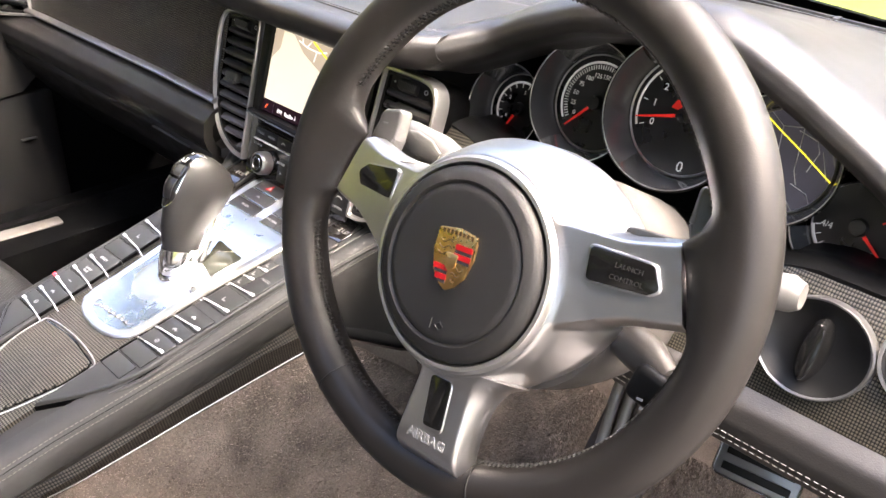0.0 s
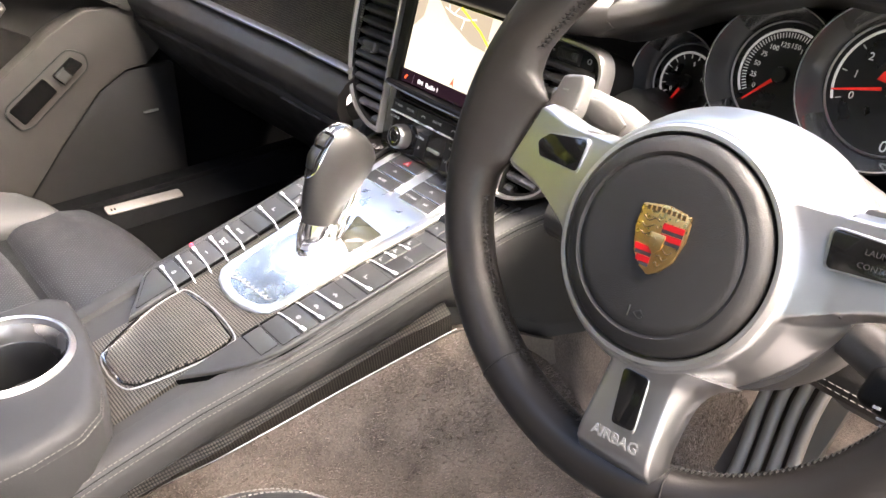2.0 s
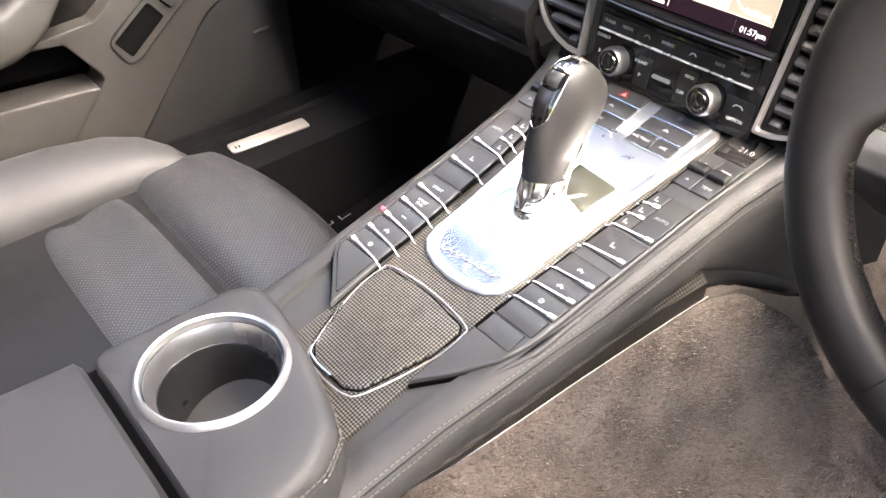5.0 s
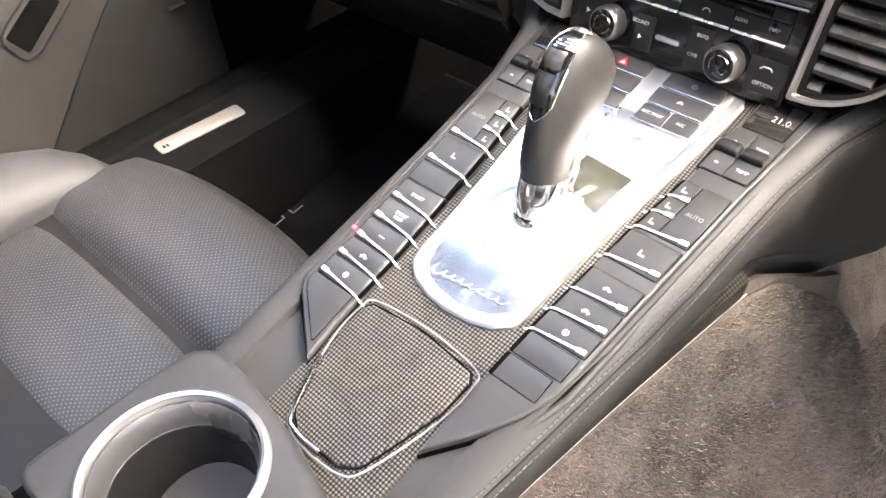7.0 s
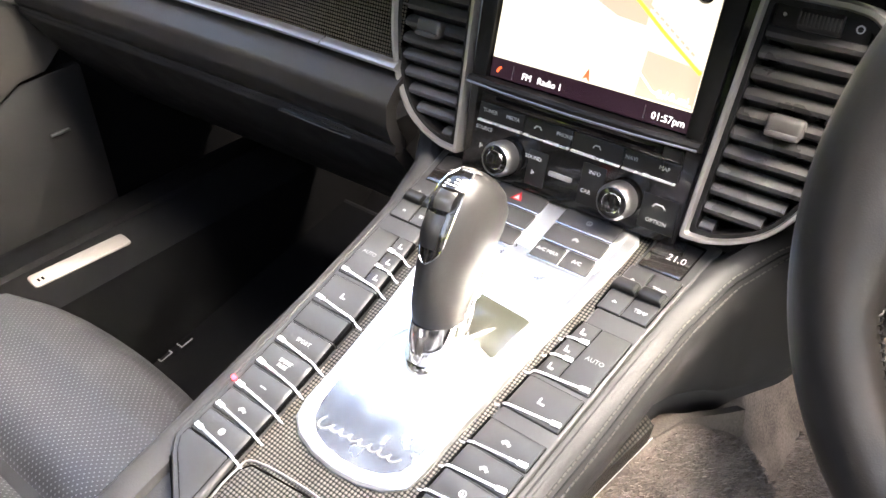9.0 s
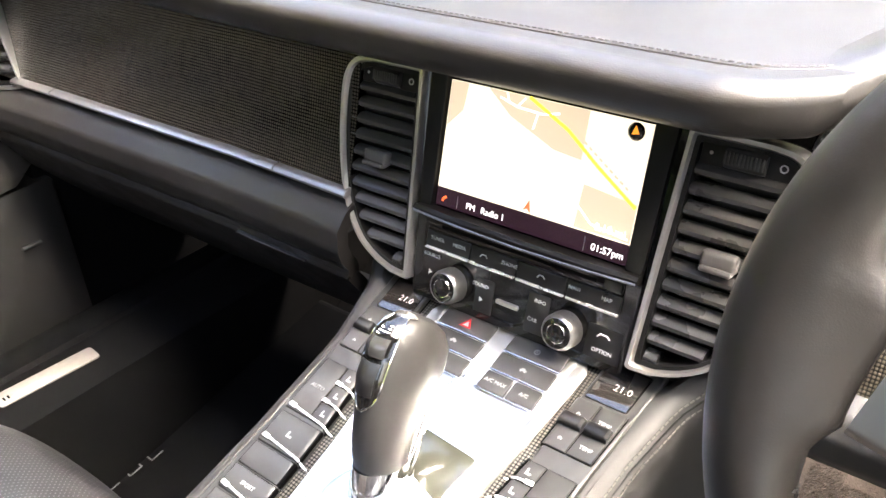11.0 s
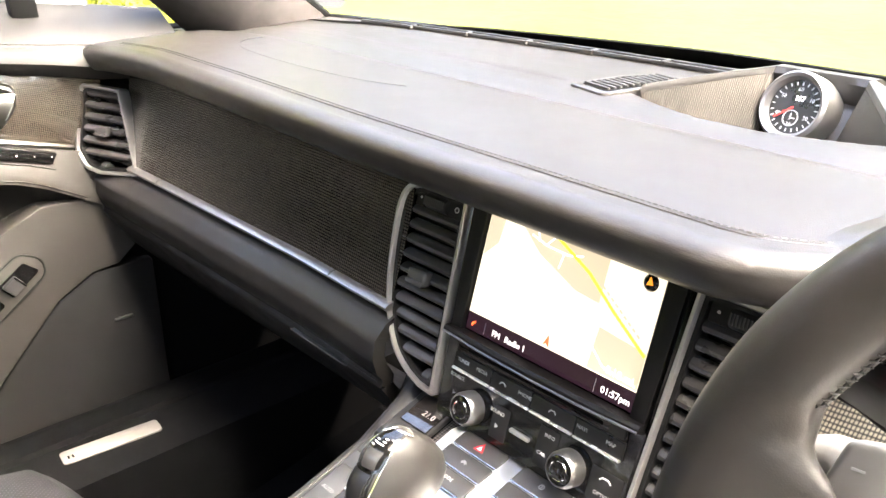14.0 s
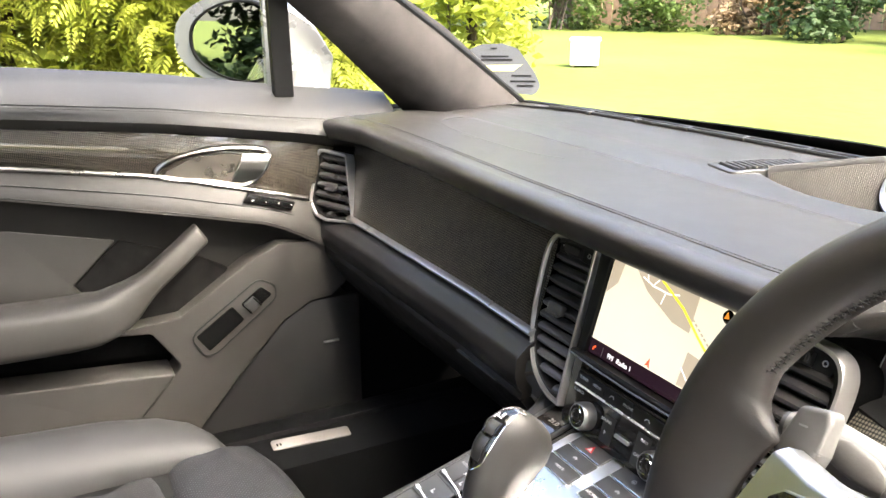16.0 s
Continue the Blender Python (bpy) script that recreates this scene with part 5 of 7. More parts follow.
def gauge(cx, cy, R, z, needle, ticks, numbers, arc, face=None, size=0.008, cut=None):
    front, z = z, z - (0.0 if face else 0.010)
    g = part("gauge", lathe([(0, -0.004), (R * 0.87, -0.004), (R * 0.87, -0.006), (0, -0.006)], 48, Matrix.Translation((cx, cy, z))), face or FACE, cluster)
    part("bezel", cut_by(lathe([(R * 1.060, 0.0125), (R * 1.068, 0.0145), (R * 1.090, 0.0145), (R * 1.100, 0.0120), (R * 1.03, 0.004), (R * 0.94, -0.010), (R * 0.89, -0.020)], 112, Matrix.Translation((cx, cy, front))), cut), GLOSS, g, "black tapered bezel")
    part("funnel", cut_by(lathe([(R * 0.86, z - front - 0.006), (R * 1.060, 0.0130), (R * 1.070, 0.0115), (R * 0.90, z - front - 0.008)], 112, Matrix.Translation((cx, cy, front)), True), cut), FUNNEL, g, "smoky metal inner cone")
    part("bezel_edge", cut_by(tube([(cx + R * 1.064 * math.cos(a), cy + R * 1.064 * math.sin(a), front + 0.0142) for a in np.linspace(0, 2 * math.pi, 96, endpoint=False)], 0.0006, 6, True), cut), SILVER, g)
    part("bezel_ring", lathe([(R * 0.84, -0.0042), (R * 0.86, -0.0025), (R * 0.88, -0.0042)], 56, Matrix.Translation((cx, cy, z)), True), SILVER, g)
    if arc:
        part("scale_arc", tube([(cx + arc[2] * R * math.cos(a), cy + arc[2] * R * math.sin(a), z - 0.003) for a in np.linspace(radians(arc[0]), radians(arc[1]), 40)], 0.0011, 6), GAUGE_WHITE, g)
        bms = []
        for a in np.linspace(radians(arc[0]), radians(arc[1]), ticks):
            bms.append(box((cx + (arc[2] - 0.08) * R * math.cos(a), cy + (arc[2] - 0.08) * R * math.sin(a), z - 0.0035), (0.004, 0.0007, 0.0004), rot=Matrix.Rotation(a, 4, "Z")))
        part("tick_marks", joined(*bms), GAUGE_WHITE, g)
        for i, s in enumerate(numbers):
            a = radians(arc[0] + (arc[1] - arc[0]) * i / max(1, len(numbers) - 1))
            words(s, size, GAUGE_WHITE, g, pose(cx + (arc[2] - 0.24) * R * math.cos(a), cy + (arc[2] - 0.24) * R * math.sin(a), z - 0.0036))
    if needle is not None:
        a = radians(needle)
        d, s = Vector((math.cos(a), math.sin(a), 0)), Vector((-math.sin(a), math.cos(a), 0))
        c = Vector((cx, cy, z - 0.0015))
        n1 = arc[2] * R
        part("needle", loft([[tuple(c + s * 0.0014 + d * 0.008), tuple(c - s * 0.0014 + d * 0.008), tuple(c - s * 0.0014 + d * 0.008 + Vector((0, 0, 0.0012))), tuple(c + s * 0.0014 + d * 0.008 + Vector((0, 0, 0.0012)))],
                             [tuple(c + s * 0.0006 + d * n1), tuple(c - s * 0.0006 + d * n1), tuple(c - s * 0.0006 + d * n1 + Vector((0, 0, 0.0008))), tuple(c + s * 0.0006 + d * n1 + Vector((0, 0, 0.0008)))]]), NEEDLE, g)
        part("needle_hub", lathe([(0, 0.003), (0.006, 0.0025), (0.007, -0.003)], 24, Matrix.Translation((cx, cy, z))), FACE, g)
    return g


gauge(-0.182, -0.030, 0.040, 0.0, 245, 11, ("0", "2", "5", "160"), (215, 20, 0.66), size=0.005, cut=(-0.096, 0.0, 0.0565))
g2 = gauge(-0.096, 0.0, 0.051, 0.008, 228, 36, ("0", "25", "50", "75", "100", "125", "150", "175"), (215, 62, 0.72), size=0.0058, cut=(-0.006, 0.014, 0.0655))
g3 = gauge(-0.006, 0.014, 0.059, 0.016, 196, 9, ("0", "1", "2", "3", "4", "5", "6", "7", "8"), (205, -40, 0.76), size=0.0085)
g4 = gauge(0.083, 0.004, 0.047, 0.008, None, 0, (), None, MAPFACE, cut=(-0.006, 0.014, 0.0655))
g5 = gauge(0.150, -0.026, 0.040, 0.0, 322, 9, ("4/4", "2/4", "0"), (195, 310, 0.82), size=0.007, cut=(0.083, 0.004, 0.052))
part("needle", box((0.176, -0.010, 0.0), (0.022, 0.0012, 0.0008), rot=Matrix.Rotation(radians(35), 4, "Z")), NEEDLE, g5)
part("fuel_lamp", box((0.092, -0.034, 0.0052), (0.0045, 0.005, 0.0006)), SCREEN_YELLOW, g4, "lit yellow fuel lamp")
for p in ([(0.058, 0.035), (0.0728, 0.0269), (0.0983, 0.0137), (0.1235, -0.0003)],):
    part("map_road", tube([(*q, 0.0055) for q in p], 0.0006, 6, flat=0.3), SCREEN_YELLOW, g4)
for p in ([(0.06, 0.04), (0.075, 0.03), (0.10, 0.035)], [(0.075, 0.03), (0.08, 0.0)], [(0.09, 0.04), (0.095, 0.0), (0.10, -0.01)], [(0.06, -0.01), (0.07, -0.03), (0.09, -0.03)], [(0.11, 0.02), (0.12, 0.0)], [(0.095, 0.040), (0.112, 0.030), (0.122, 0.012)], [(0.100, 0.034), (0.108, 0.018), (0.104, 0.002)], [(0.088, 0.030), (0.104, 0.026)], [(0.096, -0.010), (0.110, -0.014), (0.118, -0.026)], [(0.094, -0.020), (0.104, -0.030)], [(0.06, 0.02), (0.075, 0.015)]):
    part("map_road", tube([(*q, 0.0055) for q in p], 0.0004, 6, flat=0.3), WHITE_MARK, g4)
part("trip_display", joined(*[box((-0.095 + 0.0042 * i, -0.0285, -0.0072), (0.0026, 0.0011, 0.0004)) for i in range(4)] + [box((-0.095 + 0.0042 * i - 0.001, -0.031, -0.0072), (0.0008, 0.0045, 0.0004)) for i in range(4)] + [box((-0.095 + 0.0042 * i, -0.0365, -0.0072), (0.0026, 0.0011, 0.0004)) for i in range(4)] + [box((-0.095 + 0.0042 * i + 0.001, -0.039, -0.0072), (0.0008, 0.0045, 0.0004)) for i in range(4)]), GAUGE_WHITE, g2)
words("0", 0.013, GAUGE_WHITE, g3, pose(0.004, -0.028, 0.002))
part("belt_lamp", joined(lathe([(0, 0.0008), (0.0020, 0.0005), (0.0022, 0)], 12, Matrix.Translation((-0.0145, 0.0275, 0.002))), prism([(-0.0205, 0.0175), (-0.0115, 0.0165), (-0.0115, 0.0225), (-0.014, 0.026), (-0.0175, 0.0245)], 0.002, 0.0026)), NEEDLE, g3, "lit red warning lamp")
part("model_mark", joined(*[box((0.012 + 0.004 * i, 0.028, 0.0020), (0.003, 0.0025, 0.0003)) for i in range(5)]), GREY_MARK, g3)


def panel_top(x):
    return interp(x, [0.168, 0.23, 0.27, 0.45, 0.52, 0.67], [0.585, 0.568, 0.556, 0.556, 0.585, 0.585])


def driver_face(u, v):
    x = 0.168 + u * 0.50
    z = 0.500 + v * (panel_top(x) - 0.500)
    return Vector((x, 0.015 + (z - 0.52) * 0.45 + 0.05 * max(0, v - 0.5), z))


part("driver_panel", sheet(driver_face, 30, 10, 0.012), weave("woven_carbon_driver", 0.0022, (0.006, 0.0055, 0.005), (0.09, 0.08, 0.063), 0.30, ("X", "Z")), dash, "woven carbon panel below the gauges")
part("cluster_shelf", sheet(lambda u, v: Vector((0.17 + u * 0.48, 0.066 + v * 0.09, panel_top(0.17 + u * 0.48) + 0.001 + 0.004 * math.sin(math.pi * min(1.0, v * 2)) - 0.010 * v)), 24, 8, 0.008), SOFT_PLASTIC, dash)
knee = [(0.515, 0.0), (0.507, -0.014), (0.494, -0.020), (0.480, -0.019), (0.470, -0.012), (0.462, 0.004), (0.44, 0.03), (0.38, 0.10), (0.34, 0.22)]
part("knee_roll", sheet(lambda u, v: Vector((0.43 + u * 0.30, interp(v, np.linspace(0, 1, 9), [k[1] for k in knee]), interp(v, np.linspace(0, 1, 9), [k[0] for k in knee]))), 20, 36, -0.012), LEATHER_DASH, dash, "padded leather knee roll", sharp=60)
part("column_panel", sheet(lambda u, v: Vector((0.175 + u * 0.254, interp(v, np.linspace(0, 1, 9), [k[1] for k in knee]) + 0.006, interp(v, np.linspace(0, 1, 9), [k[0] for k in knee]))), 12, 36, -0.012), BUTTON, dash, "black plastic panel beside the column", sharp=60)
for z, y in ((0.487, -0.0215), (0.4815, -0.0208)):
    stitches([(x, y, z) for x in np.linspace(0.43, 0.72, 28)], 0.0055, 0.0035, LIGHT_THREAD, dash)
ign = thing("ignition_switch", "oval chrome-ringed ignition bowl with key fob in it", "ignition", pose(0.553, 0.030, 0.550, 68, 0, 0))
part("bowl", moved(lathe([(0.0345, 0.011), (0.031, 0.008), (0.022, 0.004), (0.0, 0.003)], 44), Matrix.Diagonal((1.05, 0.95, 1, 1))), SOFT_PLASTIC, ign)
part("ring", moved(lathe([(0.0345, -0.002), (0.0345, 0.012), (0.0358, 0.0128), (0.0368, 0.011), (0.0368, -0.002)], 44, None, True), Matrix.Diagonal((1.05, 0.95, 1, 1))), KNOB, ign)
part("key_grip", loft([[(w * math.cos(a) + 0.002, h * math.sin(a), z) for a in np.linspace(0, 2 * math.pi, 20, endpoint=False)] for z, w, h in ((0.002, 0.008, 0.022), (0.012, 0.0085, 0.023), (0.021, 0.0085, 0.023), (0.027, 0.0055, 0.019), (0.028, 0.002, 0.011))]), GLOSS, ign)
lsw = thing("light_switch", "round black rotary light switch", "switch", pose(0.618, 0.032, 0.568, 68, 0, 0))
part("dial", lathe([(0, 0.012), (0.010, 0.012), (0.014, 0.009), (0.015, 0.002), (0.026, 0.002), (0.027, 0.0)], 40), BUTTON, lsw)
part("ring", lathe([(0.026, 0.0), (0.026, 0.004), (0.028, 0.004), (0.029, 0.0)], 40, None, True), SILVER, lsw)

# ---- steering wheel ----
BEIGE_PADDLE = mat("satin_silver_plastic", (0.12, 0.116, 0.11), 0.42, 0.5, vary=0.05)
FAINT_MARK = mat("faint_marking", (0.014, 0.013, 0.012), 0.5, vary=0)
WM = Matrix.Translation((0.382, -0.135, 0.623)) @ pose(0, 0, 0, 65, 0, 0) @ pose(0, 0, 0, 0, 0, 6)
wheel = thing("steering_wheel", "black leather three-spoke steering wheel with silver spokes", "steering wheel", WM)
RW, RT = 0.1696, 0.0176
RIM_C = (-0.0081, 0.0057)


def rim_point(a, b, r0=RT):
    """A point of the rim at angle a round the wheel and b round its section; thicker grips at
    ten and two, and leather webs that reach in to the side spokes."""
    deg = (math.degrees(a) + 90) % 360 - 90
    g = 0.0015 * (math.exp(-((deg - 35) / 18) ** 2) + math.exp(-((deg - 145) / 18) ** 2))
    e = interp(deg, [-14, -9, -6, 12.4, 14.5, 18.5, 152, 158.5, 161.5, 183, 187, 194], [0, 0.0015, 0.0048, 0.0180, 0.008, 0, 0, 0.007, 0.0240, 0.0150, 0.005, 0])
    r = r0 + g
    c, q = math.cos(b), math.sin(b)
    k = max(0.0, -c)
    rad = RW - g * 0.6 + r * c - e * k ** 0.8
    z0 = -0.0174 + RW * (0.065 * math.sin(a) - 0.0211 * math.cos(a))
    z = z0 + r * 1.02 * q * (1 - 27 * e * k) + (-0.0150 - z0) * k * min(1.0, e / 0.012)
    return (RIM_C[0] + rad * math.cos(a), RIM_C[1] + rad * math.sin(a), z)


def rim_loop(a, r0=RT):
    return [rim_point(a, b, r0) for b in np.linspace(0, 2 * math.pi, 24, endpoint=False)]


part("rim", loft([rim_loop(a) for a in np.linspace(0, 2 * math.pi, 240, endpoint=False)], True, False, True), LEATHER_RIM, wheel, "smooth black leather rim", sharp=80)
for a in (236, 285):
    part("rim_seam", tube(rim_loop(radians(a), RT + 0.0002), 0.0007, 5, True), SOFT_PLASTIC, wheel)
# cross stitching along the rim's inner side, in a slight furrow
for a0, a1 in ((18, 152), (193, 347)):
    n = int((a1 - a0) * 1.5)
    run = [rim_point(radians(a0 + (a1 - a0) * i / n), math.pi - (0.32 if i % 2 else 0.02), RT + 0.0003) for i in range(n + 1)]
    part("rim_stitching", tube(run, 0.00075, 5), RIM_THREAD, wheel)
    part("rim_furrow", tube([rim_point(radians(a0 + (a1 - a0) * i / 90), math.pi - 0.17, RT - 0.0003) for i in range(91)], 0.0009, 6), SOFT_PLASTIC, wheel)
PC = (-0.0043, -0.0180)
HUB = Matrix.Translation((PC[0], PC[1], 0))
part("hub_cover", moved(lathe([(0, 0.0145), (0.045, 0.0145), (0.0485, 0.0142), (0.0505, 0.0128), (0.0525, 0.0142), (0.058, 0.0130), (0.062, 0.0095), (0.0632, 0.004), (0.0632, -0.01)], 72), HUB), PAD, wheel, "round black airbag cover")
part("hub_ring", moved(lathe([(0.0640, -0.02), (0.0640, 0.005), (0.0650, 0.0075), (0.0675, 0.0075), (0.0700, 0.003), (0.0720, -0.02)], 72, None, True), HUB), SILVER, wheel, "silver ring round the airbag cover")
# each side spoke: direction, reach, half width, direction of its slanted joint
SPOKES = ((12.4, 0.1385, 0.025, 18.0), (163.9, 0.1355, 0.025, 159.0))
HUB_SILVER = mat("satin_wheel_silver", (0.51, 0.507, 0.504), 0.34, 1.0, vary=0.04, scale=90, rough_vary=0.03)


def spoke_half(r, hw):
    return hw + 0.008 * (1 - ease(0.07, 0.115, r))


def hub_height(r, th):
    """The cast hub flares back from the ring and flows out into three spokes."""
    zh = interp(r, [0.066, 0.0715, 0.077, 0.084, 0.090, 0.096], [0.005, 0.0025, -0.008, -0.026, -0.042, -0.055])
    w = 0.0
    for ang, R, hw, joint in SPOKES:
        e = math.atan2(math.sin(th - radians(ang)), math.cos(th - radians(ang)))
        if abs(e) < 1.2:
            h = spoke_half(r, hw)
            w = max(w, 1 - ease(h - 0.0045, h + 0.0025, abs(r * math.sin(e))))
    zs = interp(r, [0.066, 0.074, 0.09, 0.115, 0.15], [0.005, 0.001, -0.003, -0.0075, -0.012])
    return w * zs + (1 - w) * max(zh, -0.020 if r > 0.0965 else -0.06)


def hub_reach(th):
    far = interp((math.degrees(th) + 180) % 360 - 180, [-180, -90, -45, 0, 30, 60, 90, 130, 180], [0.084, 0.0815, 0.083, 0.093, 0.096, 0.092, 0.087, 0.085, 0.084])
    for ang, R, hw, joint in SPOKES:
        e = math.atan2(math.sin(th - radians(ang)), math.cos(th - radians(ang)))
        if abs(e) < 1.2:
            r = R / math.cos(th - radians(joint))
            while r > far and abs(r * math.sin(e)) > spoke_half(r, hw) + 0.0008:
                r -= 0.0004
            far = max(far, r)
    return far


NT, NR = 1080, 22
rings = []
for j in range(NR + 1):
    ring_pts = []
    for i in range(NT):
        th = 2 * math.pi * i / NT
        r = 0.066 + (hub_reach(th) - 0.066) * (j / NR)
        ring_pts.append((PC[0] + r * math.cos(th), PC[1] + r * math.sin(th), hub_height(r, th)))
    rings.append(ring_pts)
rings += [[(x, y, z - 0.013) for x, y, z in ring_pts] for ring_pts in rings[::-1]]
part("hub_shell", loft(rings, True, False), HUB_SILVER, wheel, "satin silver cast hub with side spokes", sharp=42)


def low_spoke(y):
    """Section of the lower spoke: flat face, soft edges, a deep flank that widens towards the hub."""
    xl = interp(y, [-0.155, -0.136, -0.094, -0.080], [-0.0250, -0.0224, -0.0158, -0.0150])
    xr = interp(y, [-0.155, -0.136, -0.100, -0.088, -0.080], [0.0265, 0.0258, 0.0258, 0.0275, 0.033])
    fl = interp(y, [-0.155, -0.125, -0.100, -0.088, -0.080], [0.004, 0.005, 0.009, 0.015, 0.024])
    z = interp(y, [-0.160, -0.152, -0.146, -0.138, -0.095, -0.084], [-0.020, -0.011, -0.0045, -0.0014, -0.0012, 0.0025])
    pts = [(xl - 0.004, z - 0.016), (xl - 0.0025, z - 0.006), (xl - 0.0008, z - 0.0012), (xl + 0.0015, z), (xr - 0.0020, z), (xr, z - 0.0008), (xr + fl * 0.25, z - 0.0035), (xr + fl * 0.8, z - 0.011), (xr + fl, z - 0.019), (xr + fl * 0.5, z - 0.024), (xl, z - 0.022)]
    return [(x, y, zz) for x, zz in pts]


part("lower_spoke", loft([low_spoke(y) for y in (-0.160, -0.155, -0.150, -0.146, -0.140, -0.130, -0.118, -0.106, -0.098, -0.092, -0.087, -0.083, -0.080)]), HUB_SILVER, wheel, "polished silver lower spoke", sharp=50)


def spoke_window(window, slope=0.0):
    z1 = -0.0015
    lie = Matrix(((1, 0, 0, 0), (0, 1, 0, 0), (slope, 0, 1, 0.0140 if slope else 0), (0, 0, 0, 1)))
    mx, my = sum(p[0] for p in window) / len(window), sum(p[1] for p in window) / len(window)
    part("spoke_window_rim", moved(prism(fillet([((x - mx) * 1.06 + mx, (y - my) * 1.12 + my) for x, y in window], 0.004, 5), z1 - 0.004, z1 + 0.0012, 0.0008, 3), lie), HUB_SILVER, wheel)
    part("spoke_window", moved(prism(fillet(window, 0.0035, 5), z1 - 0.004, z1 + 0.0017, 0.0004), lie), GLOSS, wheel, "gloss black window in the spoke")


spoke_window([(-0.078, 0.027), (-0.112, 0.0245), (-0.121, 0.018), (-0.116, 0.009), (-0.080, 0.006)], 0.170)
spoke_window([(0.078, 0.019), (0.080, -0.001), (0.116, 0.001), (0.122, 0.005), (0.116, 0.018)], -0.170)
spoke_window([(-0.0061, -0.0925), (-0.0031, -0.1265), (0.0125, -0.1255), (0.0112, -0.0925)])
words("LAUNCH", 0.0042, FAINT_MARK, wheel, pose(0.103, 0.012, -0.0029, 0, 9.6, 0))
words("CONTROL", 0.0042, FAINT_MARK, wheel, pose(0.103, 0.005, -0.0029, 0, 9.6, 0))
words("AIRBAG", 0.0092, mat("bright_letters", (0.34, 0.34, 0.34), 0.35, 0.5, vary=0.0), wheel, pose(0.0020, -0.1350, -0.0010), bold=0.0002)
# crest, as plain fields of colour
def crest(k, dz):
    pts = [(-0.0155, 0.019), (0, 0.0215), (0.0155, 0.019), (0.0160, 0.005), (0.0125, -0.008), (0.006, -0.0155), (0, -0.019), (-0.006, -0.0155), (-0.0125, -0.008), (-0.0160, 0.005)]
    return [(PC[0] + x * k, PC[1] + 0.0 + y * k) for x, y in pts], dz


CREST_TURN = Matrix.Translation((0.0010, 0.0015, 0))
part("horn_mark", joined(tube([(PC[0] - 0.016, PC[1] - 0.043, 0.0148), (PC[0] - 0.016, PC[1] - 0.037, 0.0148)], 0.0005, 5), tube([(PC[0] - 0.013, PC[1] - 0.040, 0.0148), (PC[0] - 0.009, PC[1] - 0.0375, 0.0148), (PC[0] - 0.006, PC[1] - 0.040, 0.0148), (PC[0] - 0.009, PC[1] - 0.0425, 0.0148), (PC[0] - 0.013, PC[1] - 0.040, 0.0148)], 0.0004, 5)), KEY, wheel, at=Matrix.Translation((0.013, 0.0, 0)))
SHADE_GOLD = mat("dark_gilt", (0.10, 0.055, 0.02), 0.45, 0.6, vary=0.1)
p, _ = crest(1.0, 0)
part("crest", prism(fillet(p, 0.002, 3), 0.013, 0.0162, 0.0006), GOLD, wheel, "gilt shield emblem with red bars", at=CREST_TURN)
for sx, y0 in ((1, 0.0115), (-1, -0.0035)):
    for k in range(2):
        yy = y0 - 0.0058 * k
        w = interp(yy, [-0.016, -0.008, 0.0, 0.02], [0.004, 0.0105, 0.0138, 0.0142])
        part("crest_bar", prism(rect(*sorted((PC[0] + sx * 0.0008, PC[0] + sx * w)), PC[1] + yy - 0.0034, PC[1] + yy), 0.0160, 0.0166), RED, wheel, at=CREST_TURN)
    for k in range(2):
        yy = y0 - 0.0029 - 0.0058 * k
        w = interp(yy, [-0.016, -0.008, 0.0, 0.02], [0.004, 0.0105, 0.0138, 0.0142])
        part("crest_bar", prism(rect(*sorted((PC[0] + sx * 0.0008, PC[0] + sx * w)), PC[1] + yy - 0.0026, PC[1] + yy - 0.0004), 0.0160, 0.0165), BUTTON, wheel, at=CREST_TURN)
for sx, y0 in ((-1, 0.0115), (1, -0.0035)):
    for k in range(3):
        yy = y0 - 0.004 * k
        w = interp(yy, [-0.016, -0.008, 0.0, 0.02], [0.003, 0.0085, 0.012, 0.0125])
        part("crest_mark", tube([(PC[0] + sx * (0.002 + (w - 0.002) * t), PC[1] + yy + 0.0012 * math.sin(t * 7), 0.0162) for t in np.linspace(0, 1, 9)], 0.0004, 5), SHADE_GOLD, wheel, at=CREST_TURN)
for k in range(8):
    part("crest_mark", box((PC[0] - 0.0112 + 0.0032 * k, PC[1] + 0.0172 + 0.0008 * math.cos((k - 3.5) * 0.4), 0.0163), (0.0019, 0.0026, 0.0004)), SHADE_GOLD, wheel, at=CREST_TURN)
part("crest_centre", prism(fillet([(PC[0] - 0.005, PC[1] + 0.005), (PC[0] + 0.005, PC[1] + 0.005), (PC[0] + 0.004, PC[1] - 0.003), (PC[0], PC[1] - 0.007), (PC[0] - 0.004, PC[1] - 0.003)], 0.001, 2), 0.016, 0.0172, 0.0003), GOLD, wheel, at=CREST_TURN)
for s in (1, -1):
    pad = [(s * 0.1165, 0.069), (s * 0.136, 0.066), (s * 0.1435, 0.042), (s * 0.140, 0.030), (s * 0.121, 0.030), (s * 0.117, 0.045)]
    part("shift_paddle", prism(fillet(pad if s > 0 else pad[::-1], 0.005, 5), -0.043, -0.031, 0.0052, 5), BEIGE_PADDLE, wheel, "satin silver shift paddle", sharp=70)
    part("paddle_mark", box((s * 0.130, 0.056, -0.0309), (0.005, 0.0010, 0.0006)), GREY_MARK, wheel)
    part("paddle_arm", box((s * 0.10, 0.025, -0.047), (0.05, 0.018, 0.010), 0.003), BEIGE_PADDLE, wheel)

